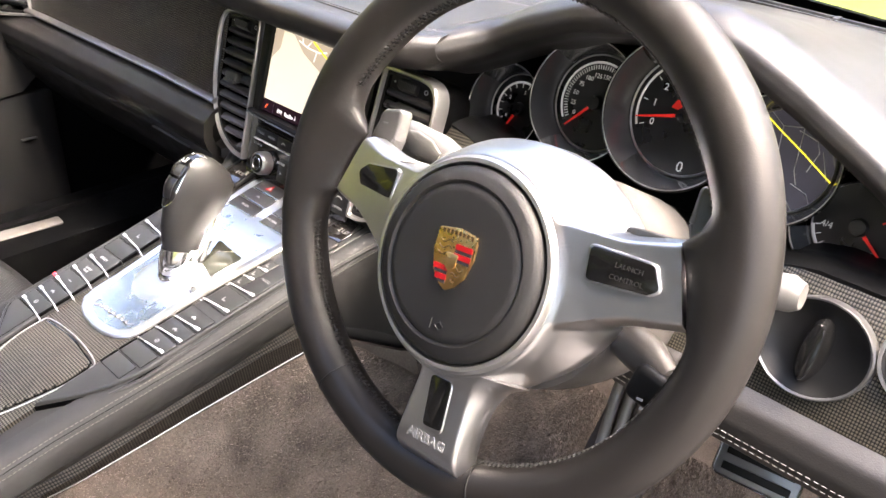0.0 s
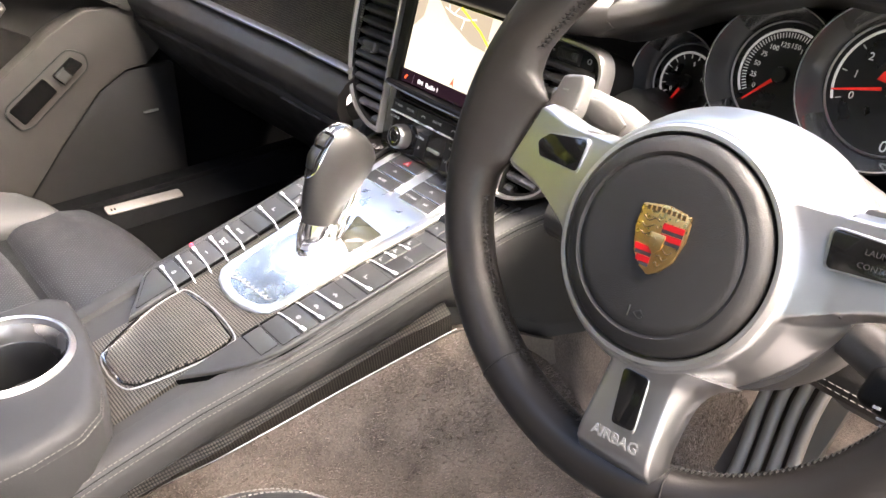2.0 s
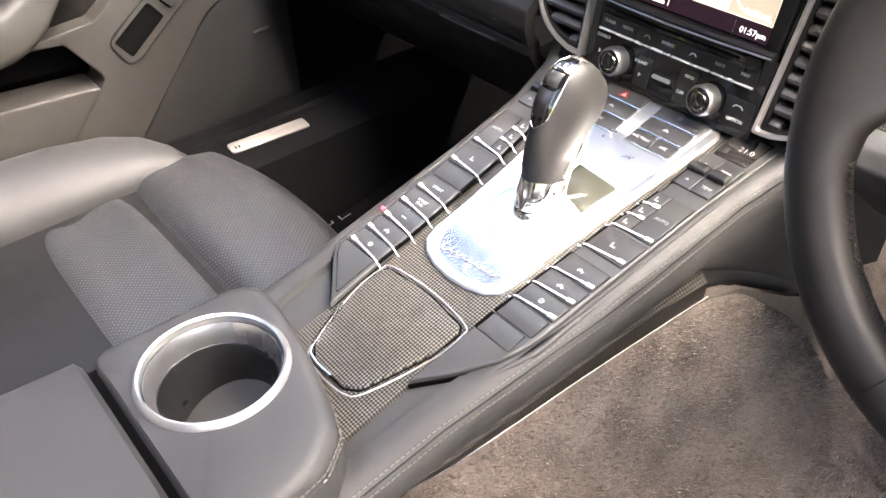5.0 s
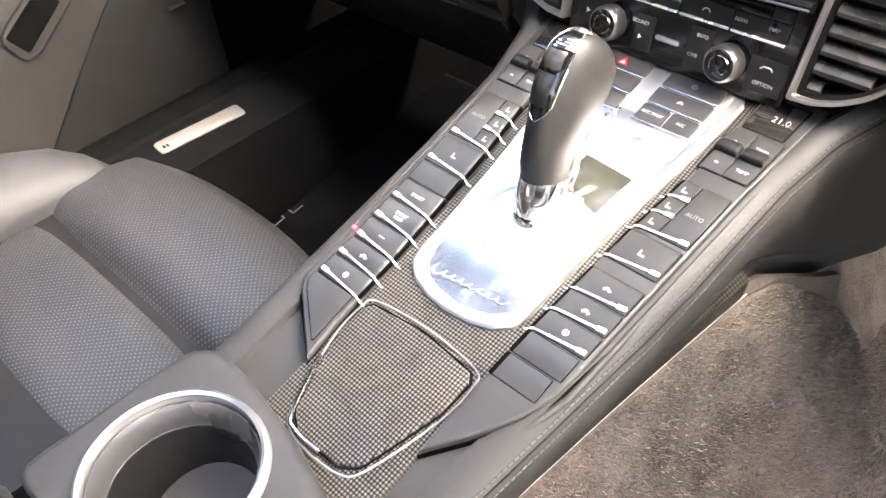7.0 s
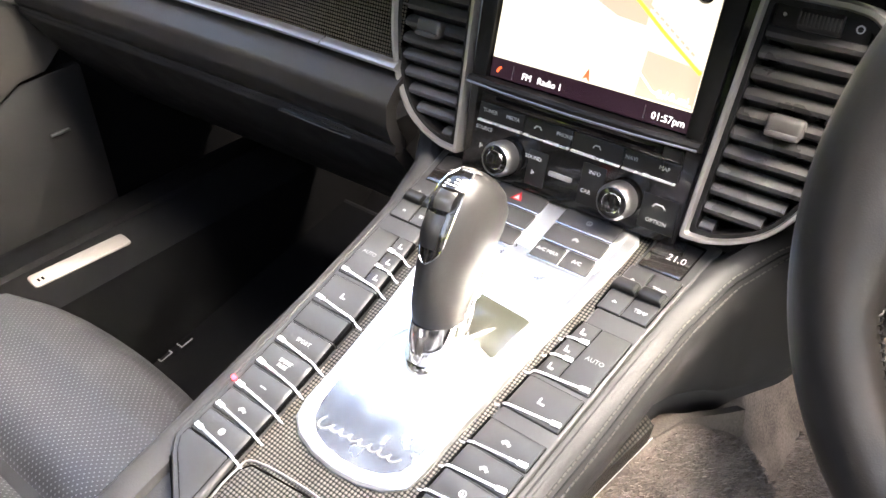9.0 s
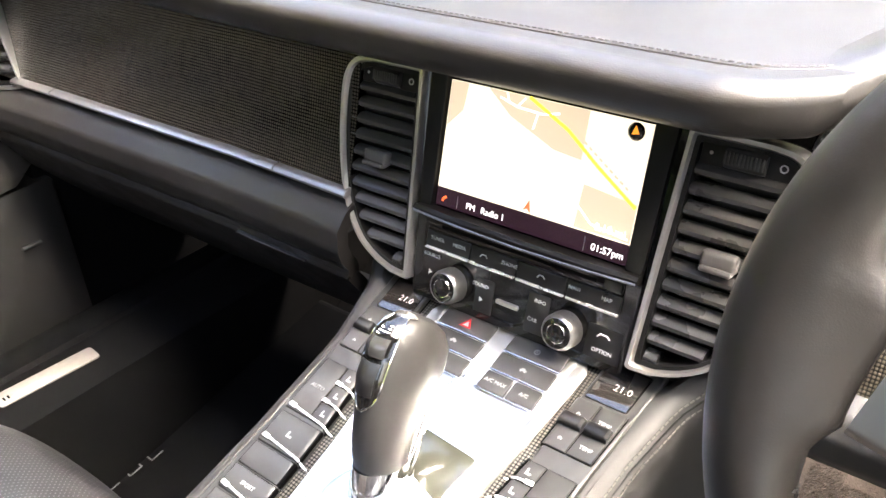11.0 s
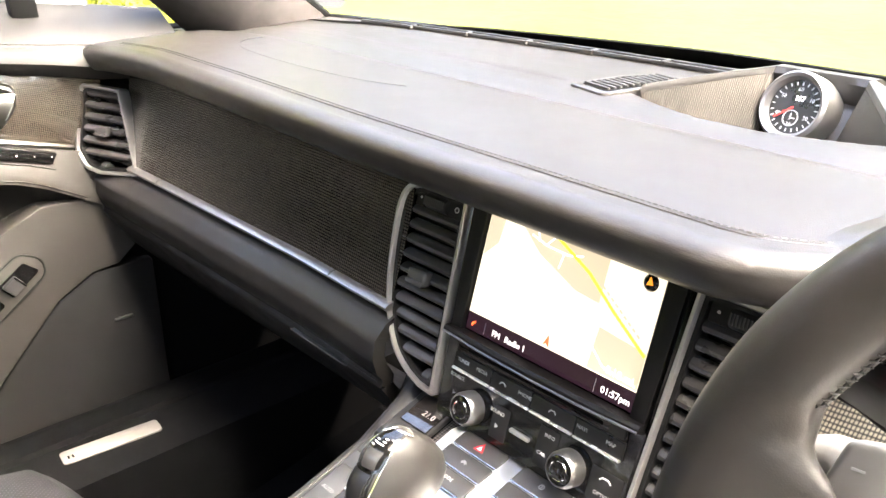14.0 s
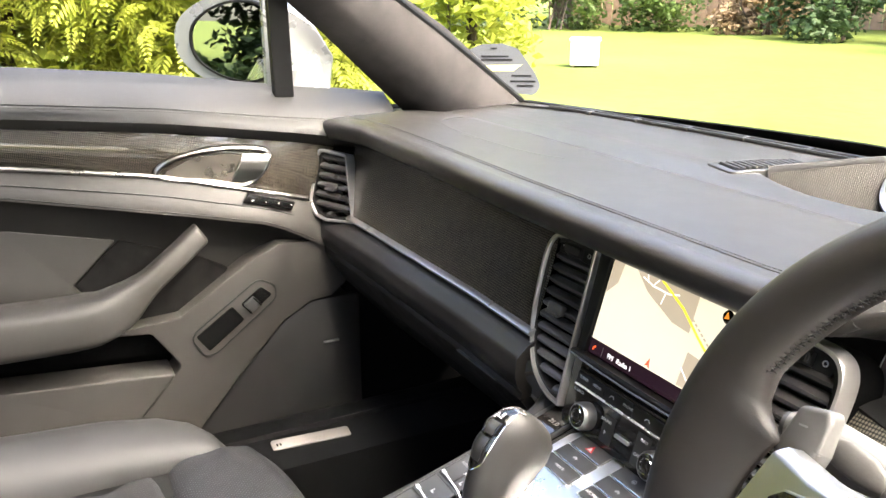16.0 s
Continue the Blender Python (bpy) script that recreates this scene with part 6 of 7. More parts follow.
GREYP = mat("grey_column_plastic", (0.07, 0.066, 0.06), 0.5, vary=0.1, bump=0.1)
SHROUD = mat("pale_column_plastic", (0.058, 0.053, 0.049), 0.45, vary=0.08, bump=0.1)
col = thing("steering_column", "grey plastic steering column shroud", "steering column", WM)
part("shroud", loft([[(w * math.cos(a) * (abs(math.cos(a)) ** -0.25 if abs(math.cos(a)) > 0.05 else 1), -0.018 + h * math.sin(a), z) for a in np.linspace(0, 2 * math.pi, 32, endpoint=False)] for z, w, h in ((-0.046, 0.074, 0.068), (-0.050, 0.084, 0.076), (-0.08, 0.088, 0.078), (-0.12, 0.084, 0.078), (-0.20, 0.072, 0.074))]), SHROUD, col)
BEIGE = mat("satin_grey_plastic", (0.105, 0.101, 0.095), 0.42, 0.3, vary=0.05)
st = thing("wiper_stalk", "satin grey lever behind the wheel with a dark oval inlay", "stalk", WM)
part("lever", tube([(-0.050, 0.014, -0.076), (-0.075, 0.028, -0.074), (-0.105, 0.042, -0.070), (-0.132, 0.049, -0.066), (-0.150, 0.051, -0.063), (-0.158, 0.051, -0.062)], [0.017, 0.0175, 0.017, 0.0145, 0.012, 0.0085], 20, flat=0.8), BEIGE, st, sharp=70)
part("inlay", tube([(-0.094, 0.040, -0.0575), (-0.104, 0.044, -0.0560), (-0.118, 0.048, -0.0545), (-0.130, 0.0505, -0.0545)], [0.0045, 0.0085, 0.0085, 0.005], 16, flat=0.35), GREYP, st, "dark oval inlay")
part("tip", tube([(-0.154, 0.051, -0.0625), (-0.161, 0.051, -0.0618)], [0.0092, 0.0075], 16, flat=0.8), BUTTON, st)
st2 = thing("indicator_stalk", "grey lever behind the wheel with a silver tip", "stalk", WM)
part("lever", tube([(0.05, 0.0, -0.075), (0.11, 0.012, -0.075), (0.155, 0.02, -0.072)], [0.011, 0.010, 0.009], 14, flat=0.8), GREYP, st2)
part("tip", tube([(0.155, 0.02, -0.072), (0.172, 0.022, -0.072), (0.178, 0.022, -0.072)], [0.011, 0.011, 0.008], 14), BEIGE, st2)
st3 = thing("cruise_stalk", "grey lever with a black printed cap low on the column", "stalk", WM)
part("lever", tube([(0.060, -0.030, -0.070), (0.085, -0.036, -0.066), (0.105, -0.042, -0.062), (0.122, -0.050, -0.058)], [0.012, 0.013, 0.014, 0.010], 14, flat=0.8), SHROUD, st3, sharp=70)
part("cap", box((0.120, -0.058, -0.055), (0.034, 0.024, 0.020), 0.006, 4, rot=pose(0, 0, 0, 0, 0, -14)), SOFT_PLASTIC, st3)
part("cap_marks", joined(box((0.115, -0.064, -0.0435), (0.004, 0.0015, 0.0005)), box((0.120, -0.069, -0.0435), (0.007, 0.0012, 0.0005)), box((0.121, -0.072, -0.0435), (0.004, 0.0012, 0.0005))), WHITE_MARK, st3)

# pedals and ribbed footrest
ped = thing("accelerator_pedal", "steel pedal plate with black rubber strips", "pedal", pose(0.487, 0.25, 0.245, 55, 0, 8))
part("plate", prism(fillet(rect(-0.045, 0.045, -0.03, 0.03), 0.01, 4), -0.004, 0.002, 0.001), KNOB, ped)
for i in range(3):
    part("rubber_strip", box((0, -0.018 + 0.018 * i, 0.003), (0.074, 0.009, 0.003), 0.001), SOFT_PLASTIC, ped)
part("rim", tube([(*p, 0.0025) for p in fillet(rect(-0.045, 0.045, -0.03, 0.03), 0.01, 4)], 0.0016, 6, True), CHROME, ped, "bright metal edge")
part("arm", box((0, 0.05, -0.03), (0.018, 0.10, 0.012), 0.002, rot=pose(0, 0, 0, 20, 0, 0)), SOFT_PLASTIC, ped)
RIB = mat("rib_rubber", (0.21, 0.185, 0.16), 0.5, vary=0.15)
rest = thing("footrest", "ribbed grey rubber footrest beside the tunnel", "footrest", pose(0.330, 0.255, 0.19, 62, 0, -8))
for i in range(4):
    part("rib", tube([(-0.030 + 0.020 * i + 0.010 * math.cos(k * 0.5), -0.085 + 0.0243 * k, 0.002 + 0.004 * math.sin(k * 0.45)) for k in range(8)], 0.0072, 10), RIB, rest)
part("backing", box((0, 0, -0.01), (0.095, 0.18, 0.01), 0.002), mat("footrest_plastic", (0.10, 0.088, 0.076), 0.6, vary=0.15), rest)

# ---- dash top: clock, speaker grilles, demister slots ----
clock = thing("dashboard_clock", "round stopwatch clock with red hand on the dashboard", "clock", pose(-0.008, 0.366, 0.667, 68, 0, -8) @ Matrix.Scale(0.80, 4))
part("face", lathe([(0, 0), (0.033, 0), (0.033, -0.004), (0, -0.004)], 44), FACE, clock)
part("housing", lathe([(0.031, 0.0), (0.034, 0.008), (0.0375, 0.010), (0.041, 0.006), (0.042, -0.02), (0.036, -0.05), (0, -0.05)], 52), KNOB, clock, "satin silver housing")
part("ticks", joined(*[box((0.027 * math.cos(a), 0.027 * math.sin(a), 0.0005), (0.004, 0.0012, 0.0005), rot=Matrix.Rotation(a, 4, "Z")) for a in np.linspace(0, 2 * math.pi, 24, endpoint=False)]), WHITE_MARK, clock)
for i, s in enumerate(("60", "10", "20", "30", "40", "50")):
    a = radians(90 - 60 * i)
    words(s, 0.0065, WHITE_MARK, clock, pose(0.0205 * math.cos(a), 0.0205 * math.sin(a), 0.0004))
part("hand", box((-0.010, -0.008, 0.002), (0.024, 0.0018, 0.0008), rot=Matrix.Rotation(radians(38), 4, "Z")), NEEDLE, clock)
part("small_dial", lathe([(0.0085, 0.0003), (0.0085, 0.001), (0.0095, 0.001), (0.0095, 0.0003)], 24, Matrix.Translation((0, -0.013, 0)), True), WHITE_MARK, clock)
part("small_hand", joined(box((0, -0.011, 0.0012), (0.001, 0.008, 0.0004)), box((0.003, -0.013, 0.0012), (0.006, 0.001, 0.0004))), WHITE_MARK, clock)
words("157", 0.0085, SCREEN_WHITE, clock, pose(0.003, 0.010, 0.0004))
pod = thing("clock_pod", "raised leather pod that carries the clock", "dashboard pod", pose(0, 0, 0))
MESH = weave("speaker_mesh", 0.0016, (0.004, 0.0035, 0.003), (0.040, 0.036, 0.030), 0.6, coat=0.0)
for s in (1, -1):
    top = [(s * 0.044, 0.386, 0.693), (s * 0.064, 0.353, 0.690), (s * 0.088, 0.316, 0.685), (s * 0.114, 0.280, 0.679)]
    bot = [(s * 0.034, 0.355, 0.632), (s * 0.058, 0.328, 0.638), (s * 0.084, 0.302, 0.648), (s * 0.112, 0.279, 0.668)]
    back = [(s * 0.036, 0.445, 0.680), (s * 0.080, 0.400, 0.679), (s * 0.104, 0.345, 0.678), (s * 0.122, 0.290, 0.677)]
    part("mesh", loft([[Vector(b), Vector(t), Vector(t) + Vector((0, 0.004, -0.002)), Vector(b) + Vector((0, 0.004, 0))] for t, b in zip(top, bot)]), MESH, pod, "fine metal speaker mesh")
    part("ridge", loft([[Vector(t) + Vector((0, -0.003, -0.002)), Vector(t) + Vector((0, 0.0, 0.003)), Vector(t) + Vector((0, 0.012, 0.003)), Vector(k), Vector(k) + Vector((0, 0, -0.02)), Vector(t) + Vector((0, 0.004, -0.02))] for t, k in zip(top, back)]), LEATHER_DASH, pod)
    bed = [(s * 0.177, 0.250), (s * 0.168, 0.318), (s * 0.150, 0.354), (s * 0.110, 0.356), (s * 0.108, 0.330), (s * 0.126, 0.236)]
    part("grille_bed", prism(fillet(bed if s < 0 else bed[::-1], 0.008, 4), 0.668, 0.6775, 0.001), LEATHER_DASH, pod)
    well = [(s * 0.168, 0.258), (s * 0.160, 0.316), (s * 0.144, 0.347), (s * 0.117, 0.348), (s * 0.114, 0.330), (s * 0.130, 0.246)]
    part("grille_well", prism(fillet(well if s < 0 else well[::-1], 0.006, 4), 0.672, 0.6779), DARK, pod)
    for i in range(12):
        t = i / 11
        a = Vector((s * (0.1485 - 0.018 * t), 0.257 + 0.084 * t, 0.6786))
        part("slat", box(a, (0.036 - 0.010 * t, 0.0026, 0.0026), 0.0006, rot=pose(0, 0, 0, 0, 0, s * 14)), BUTTON, pod)
part("ridge", loft([[Vector((x, 0.388 + 0.004 * math.cos(x * 40), 0.690)), Vector((x, 0.392, 0.696)), Vector((x, 0.41, 0.695)), Vector((x, 0.448, 0.678)), Vector((x, 0.40, 0.66))] for x in np.linspace(-0.046, 0.046, 9)]), LEATHER_DASH, pod)
dem = thing("demister_grille", "long narrow demister slots along the windscreen", "vent", pose(0, 0, 0))
xs = np.linspace(-0.66, 0.66, 15)
for a, b in zip(xs, xs[1:]):
    c = (a + b) / 2
    y = 0.368 + 0.070 * (1 - (c / 0.70) ** 2)
    slope = math.degrees(math.atan2(-2 * 0.070 * c / 0.70 ** 2, 1))
    part("slot", box((c, y, 0.6738), (b - a - 0.010, 0.011, 0.004), 0.001, rot=pose(0, 0, 0, 0, 0, slope)), DARK, dem)
    part("bridge", joined(box((c, y - 0.008, 0.6732), (b - a, 0.0035, 0.005), 0.001, rot=pose(0, 0, 0, 0, 0, slope)), box((c, y + 0.008, 0.6732), (b - a, 0.0035, 0.005), 0.001, rot=pose(0, 0, 0, 0, 0, slope)), box((b, y, 0.6736), (0.005, 0.016, 0.0054), 0.001, rot=pose(0, 0, 0, 0, 0, slope))), LEATHER_DASH, dem)

# ---- passenger door ----
DOOR_SILVER = mat("satin_door_metal", (0.28, 0.272, 0.26), 0.28, 1.0, vary=0.03, rough_vary=0.01)
door = thing("car_door", "closed passenger door trimmed in dark leather and carbon", "car door", pose(-0.74, 0, 0))
def door_skin(zs_of_y, x_of, y0=-0.75, y1=0.02, n=24, thick=0.02):
    return sheet(lambda u, v: Vector((x_of(v, y0 + u * (y1 - y0)), y0 + u * (y1 - y0), zs_of_y(y0 + u * (y1 - y0), v))), n, 14, -thick)


belt = lambda y: interp(y, [-0.75, -0.44, -0.243, -0.077, 0.009, 0.107, 0.13], [0.775, 0.757, 0.739, 0.716, 0.707, 0.695, 0.692])
c_top = lambda y: interp(y, [-0.75, -0.45, -0.234, -0.04, 0.04], [0.70, 0.683, 0.660, 0.631, 0.615])
c_bot = lambda y: interp(y, [-0.75, -0.457, -0.256, -0.032, 0.04], [0.655, 0.632, 0.600, 0.542, 0.52])
l_bot = lambda y: interp(y, [-0.75, -0.462, -0.245, -0.094, -0.02, 0.04], [0.615, 0.592, 0.545, 0.510, 0.470, 0.43])
mid = lambda f, g: (lambda y, v: f(y) + (g(y) - f(y)) * v)
part("upper_pad", door_skin(mid(lambda y: belt(y) + 0.004, c_top), lambda v, y: -0.065 + 0.075 * math.sin(min(1, v * 1.25) * math.pi / 2) - 0.030 * max(0, v - 0.8) / 0.2, y1=0.13), LEATHER, door, "leather upper pad", sharp=60)
stitches([(0.0095, y, belt(y) - 0.043) for y in np.linspace(-0.7, 0.0, 40)], 0.006, 0.004, DARK_THREAD, door)
part("belt_seam", tube([(0.0098, y, belt(y) - 0.039) for y in np.linspace(-0.75, 0.01, 40)], 0.0010, 6), SOFT_PLASTIC, door)
part("carbon_band", door_skin(mid(c_top, c_bot), lambda v, y: -0.016 + 0.006 * math.sin(math.pi * v), thick=0.012), weave("woven_carbon_door", 0.0024, (0.010, 0.0088, 0.0072), (0.078, 0.066, 0.052), 0.12, ("Y", "Z"), 1.0), door, "lacquered carbon band")
part("silver_trim", tube([(-0.008, y, c_bot(y)) for y in np.linspace(-0.75, -0.03, 24)], 0.0036, 8), DOOR_SILVER, door, "satin silver strip")
part("middle_pad", door_skin(mid(lambda y: c_bot(y) - 0.004, l_bot), lambda v, y: -0.008 + 0.022 * math.sin(v * math.pi / 2)), LEATHER_DOOR, door, sharp=60)
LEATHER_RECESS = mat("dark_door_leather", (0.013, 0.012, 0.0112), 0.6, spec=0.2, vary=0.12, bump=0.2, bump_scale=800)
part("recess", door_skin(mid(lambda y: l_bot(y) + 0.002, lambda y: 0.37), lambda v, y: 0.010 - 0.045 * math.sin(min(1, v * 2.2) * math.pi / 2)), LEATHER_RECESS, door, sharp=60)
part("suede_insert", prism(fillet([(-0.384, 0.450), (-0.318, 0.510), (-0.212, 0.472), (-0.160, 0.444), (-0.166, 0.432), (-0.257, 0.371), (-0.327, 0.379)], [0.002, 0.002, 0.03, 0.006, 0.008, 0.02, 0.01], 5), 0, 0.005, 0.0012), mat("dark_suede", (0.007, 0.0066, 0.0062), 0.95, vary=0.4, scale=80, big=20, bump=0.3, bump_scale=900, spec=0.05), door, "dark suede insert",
     at=Matrix(((0, 0, 1, -0.030), (1, 0, 0, 0), (0, 1, 0, -0.004), (0, 0, 0, 1))))
part("padded_insert", prism(fillet([(-0.80, 0.59), (-0.47, 0.546), (-0.322, 0.511), (-0.388, 0.450), (-0.33, 0.377), (-0.80, 0.40)], [0.01, 0.02, 0.003, 0.003, 0.01, 0.01], 4), 0, 0.007, 0.003, 3), LEATHER_DOOR, door, "padded leather insert",
     at=Matrix(((0, 0, 1, -0.030), (1, 0, 0, 0), (0, 1, 0, -0.004), (0, 0, 0, 1))))
# a dark tube along the pad draws the shade in its crease
part("crease", tube([(0.0068, y, c_bot(y) - 0.004 + 0.45 * (l_bot(y) - c_bot(y) + 0.004)) for y in np.linspace(-0.75, -0.06, 24)], 0.0011, 6), SOFT_PLASTIC, door)
part("seam", tube([(0.0140, y, l_bot(y) + 0.004) for y in np.linspace(-0.75, -0.03, 30)], 0.0008, 6), SOFT_PLASTIC, door)
part("outer_skin", box((-0.085, -0.40, 0.35), (0.03, 1.2, 0.64), 0.01), DARK, door)
# lower panel with pocket, frame piece with switches, speaker panel
YZ = Matrix(((0, 0, 1, 0), (1, 0, 0, 0), (0, 1, 0, 0), (0, 0, 0, 1)))
frame_piece = [(-0.385, 0.372), (-0.29, 0.362), (-0.250, 0.300), (-0.325, 0.222), (-0.36, 0.17), (-0.244, 0.17), (-0.165, 0.262), (-0.085, 0.345), (-0.035, 0.372), (0.0, 0.375), (0.03, 0.40), (0.03, 0.47), (-0.02, 0.474), (-0.085, 0.476), (-0.14, 0.45), (-0.245, 0.380)]
part("switch_frame", prism(fillet(frame_piece, 0.012, 4), -0.05, 0.006, 0.006, 3), LEATHER_DOOR, door, "smooth dark grey frame piece", at=YZ)
part("speaker_panel", prism(fillet([(-0.240, 0.17), (-0.162, 0.260), (-0.083, 0.342), (-0.035, 0.368), (0.05, 0.37), (0.05, 0.10), (-0.10, 0.14)], 0.01, 4), -0.05, 0.0, 0.004), mat("speaker_cover_plastic", (0.013, 0.0125, 0.012), 0.5, spec=0.4, vary=0.1, bump=0.15, bump_scale=1500), door, "black speaker cover", at=YZ)
part("speaker_mark", box((0.0030, -0.004, 0.292), (0.005, 0.026, 0.0032), 0.0006), KNOB, door, "small silver maker's bar")
part("lower_panel", prism(fillet([(-0.80, 0.355), (-0.50, 0.312), (-0.258, 0.292), (-0.328, 0.218), (-0.36, 0.17), (-0.80, 0.17)], 0.006, 4), -0.05, 0.012, 0.006, 3), LEATHER_DOOR, door, "lower door panel", at=YZ)
# a black backing sheet gives the open pocket its shade
part("pocket", prism(fillet([(-0.80, 0.42), (-0.47, 0.40), (-0.30, 0.365), (-0.262, 0.31), (-0.45, 0.322), (-0.80, 0.352)], 0.01, 4), -0.07, -0.035), DARK, door, "open pocket with its shade put into a black backing", at=YZ)
# armrest with pull handle
def bar(path, wide, deep, n=20):
    """A soft-cornered bar: wide in the door's plane, deep out of it."""
    loops, p = [], [Vector(q) for q in path]
    for i, q in enumerate(p):
        d = (p[min(i + 1, len(p) - 1)] - p[max(i - 1, 0)])
        d = Vector((0, d.y, d.z)).normalized()
        nrm = Vector((0, -d.z, d.y))
        lp = []
        for a in np.linspace(0, 2 * math.pi, n, endpoint=False):
            c, s = math.cos(a), math.sin(a)
            lp.append(q + nrm * (wide[i] * math.copysign(abs(c) ** 0.55, c)) + Vector((deep[i] * math.copysign(abs(s) ** 0.55, s), 0, 0)))
        loops.append(lp)
    return loft(loops)


armd = smooth_path([(0.030, -0.90, 0.415), (0.030, -0.60, 0.413), (0.030, -0.45, 0.410), (0.030, -0.39, 0.410), (0.032, -0.345, 0.418), (0.030, -0.30, 0.445), (0.022, -0.25, 0.480), (0.012, -0.212, 0.507), (0.006, -0.203, 0.513)], 5)
ks = [i / (len(armd) - 1) for i in range(len(armd))]
part("pull_handle", bar(armd, [interp(k, [0, 0.42, 0.55, 0.66, 0.97, 1.0], [0.036, 0.036, 0.030, 0.017, 0.016, 0.012]) for k in ks], [interp(k, [0, 0.42, 0.6, 0.95, 1.0], [0.042, 0.040, 0.022, 0.016, 0.012]) for k in ks]), LEATHER_DOOR, door, "leather armrest and pull handle", sharp=50)
# handle, memory keys and window switch
cup_line = [(-0.257, 0.605), (-0.235, 0.622), (-0.18, 0.632), (-0.12, 0.630), (-0.090, 0.620), (-0.098, 0.594), (-0.128, 0.574), (-0.18, 0.584), (-0.238, 0.593)]
part("release_cup", tube([(-0.0085, y, z) for y, z in blob(cup_line)], 0.0042, 8, True), DOOR_SILVER, door, "silver release handle ring")
part("release_seal", tube([(-0.0125, cy0 + (y - cy0) * 1.035, cz0 + (z - cz0) * 1.10) for y, z in blob(cup_line) for cy0, cz0 in ((-0.175, 0.600),)], 0.0022, 6, True), SOFT_PLASTIC, door)
part("release_hollow", sheet(lambda u, v: Vector((-0.0080 - 0.0010 * math.sin(math.pi * u) * math.sin(math.pi * v), -0.245 + 0.150 * u, interp(u, [0, 0.3, 0.6, 1], [0.604, 0.623, 0.624, 0.614]) * (1 - v) + interp(u, [0, 0.3, 0.75, 1], [0.594, 0.584, 0.571, 0.598]) * v)), 16, 10, -0.002), mat("bronze_hollow", (0.13, 0.118, 0.10), 0.28, 0.8, vary=0.15), door)
part("release_lever", sheet(lambda u, v: Vector((-0.001 - 0.018 * max(0, v - 0.45) ** 1.4 - 0.004 * max(0, 0.2 - v) / 0.2, (-0.129 + 0.043 * u) * (1 - v) + (-0.153 + 0.037 * u) * v, 0.6225 - 0.004 * u - 0.049 * v)), 8, 14, -0.005), DOOR_SILVER, door, "curved bright release lever")
keys = part("memory_keys", prism([(-0.138, 0.550), (-0.127, 0.563), (-0.055, 0.541), (-0.062, 0.529)], -0.004, 0.008, 0.001), GLOSS, door, "black memory keys", at=YZ)
part("key_marks", joined(*[box((0.0083, -0.122 + 0.02 * i, 0.5515 - 0.0045 * i), (0.0006, 0.004 if i == 0 else 0.0015, 0.0015)) for i in range(4)]), WHITE_MARK, keys, at=YZ.inverted())
sw = [(-0.235, 0.346), (-0.214, 0.308), (-0.194, 0.313), (-0.095, 0.388), (-0.096, 0.410), (-0.123, 0.424)]
part("switch_surround", prism(fillet(sw, 0.018, 6), 0.004, 0.0085, 0.002), LEATHER_DOOR, door, "switch plate", at=YZ)
part("switch_rim", tube([(0.0075, y, z) for y, z in fillet(sw, 0.018, 6)], 0.0015, 6, True), SOFT_PLASTIC, door)
# a raised black plate stands for the shaded hollow of the grip
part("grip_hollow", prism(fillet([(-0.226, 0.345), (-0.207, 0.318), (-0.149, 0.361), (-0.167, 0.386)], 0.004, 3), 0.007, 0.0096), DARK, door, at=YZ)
part("switch_bed", prism(fillet([(-0.153, 0.387), (-0.138, 0.369), (-0.102, 0.396), (-0.120, 0.411)], 0.004, 3), 0.007, 0.0094), GLOSS, door, at=YZ)
part("window_switch", prism(fillet([(-0.150, 0.386), (-0.137, 0.371), (-0.121, 0.383), (-0.133, 0.398)], 0.003, 3), 0.008, 0.015, 0.002), BUTTON, door, "window switch with silver edge", at=YZ)
part("switch_edge", tube([(0.0155, -0.134, 0.397), (0.0155, -0.122, 0.383)], 0.0014, 6), CHROME, door)

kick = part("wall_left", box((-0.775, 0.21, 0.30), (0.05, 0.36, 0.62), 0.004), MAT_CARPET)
tagged(kick, "black carpeted side of the footwell", "wall", kind="structure")
# sill with tread plate
sill = part("door_sill", loft([[(x, y, z) for x, z in ((-0.72, 0.12), (-0.70, 0.190), (-0.66, 0.210), (-0.622, 0.212), (-0.618, 0.206), (-0.608, 0.206), (-0.604, 0.212), (-0.555, 0.212), (-0.528, 0.204), (-0.505, 0.05), (-0.72, 0.04))] for y in (-1.6, -0.6, -0.2, 0.0, 0.25, 0.6)]), mat("sill_plastic", (0.003, 0.003, 0.003), 0.7, spec=0.06, vary=0.1, bump=0.2))
tagged(sill, "black plastic door sill", "sill", kind="structure")
tread = thing("tread_plate", "bright metal tread plate on the sill with marking", "tread plate", pose(-0.578, -0.096, 0.2118, 0, 2, -4.6))
part("plate", prism(fillet(rect(-0.013, 0.013, -0.062, 0.058), 0.006, 4), 0, 0.003, 0.001), mat("worn_metal", (0.34, 0.31, 0.28), 0.42, 0.7, vary=0.12), tread)
part("marking", joined(*[box((0.003, -0.054 + 0.005 * i, 0.0032), (0.006, 0.0022, 0.0006)) for i in range(2)]), GLOSS, tread)
fmat = thing("floor_mat", "black passenger floor mat with pale embroidered marking", "floor mat", pose(-0.40, 0.02, 0.078, 9, 0, 0))
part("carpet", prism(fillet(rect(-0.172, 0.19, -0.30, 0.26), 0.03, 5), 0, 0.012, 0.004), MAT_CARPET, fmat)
part("binding", tube([(*p, 0.008) for p in fillet(rect(-0.172, 0.19, -0.30, 0.26), 0.03, 5)], 0.005, 8, True), SOFT_PLASTIC, fmat)
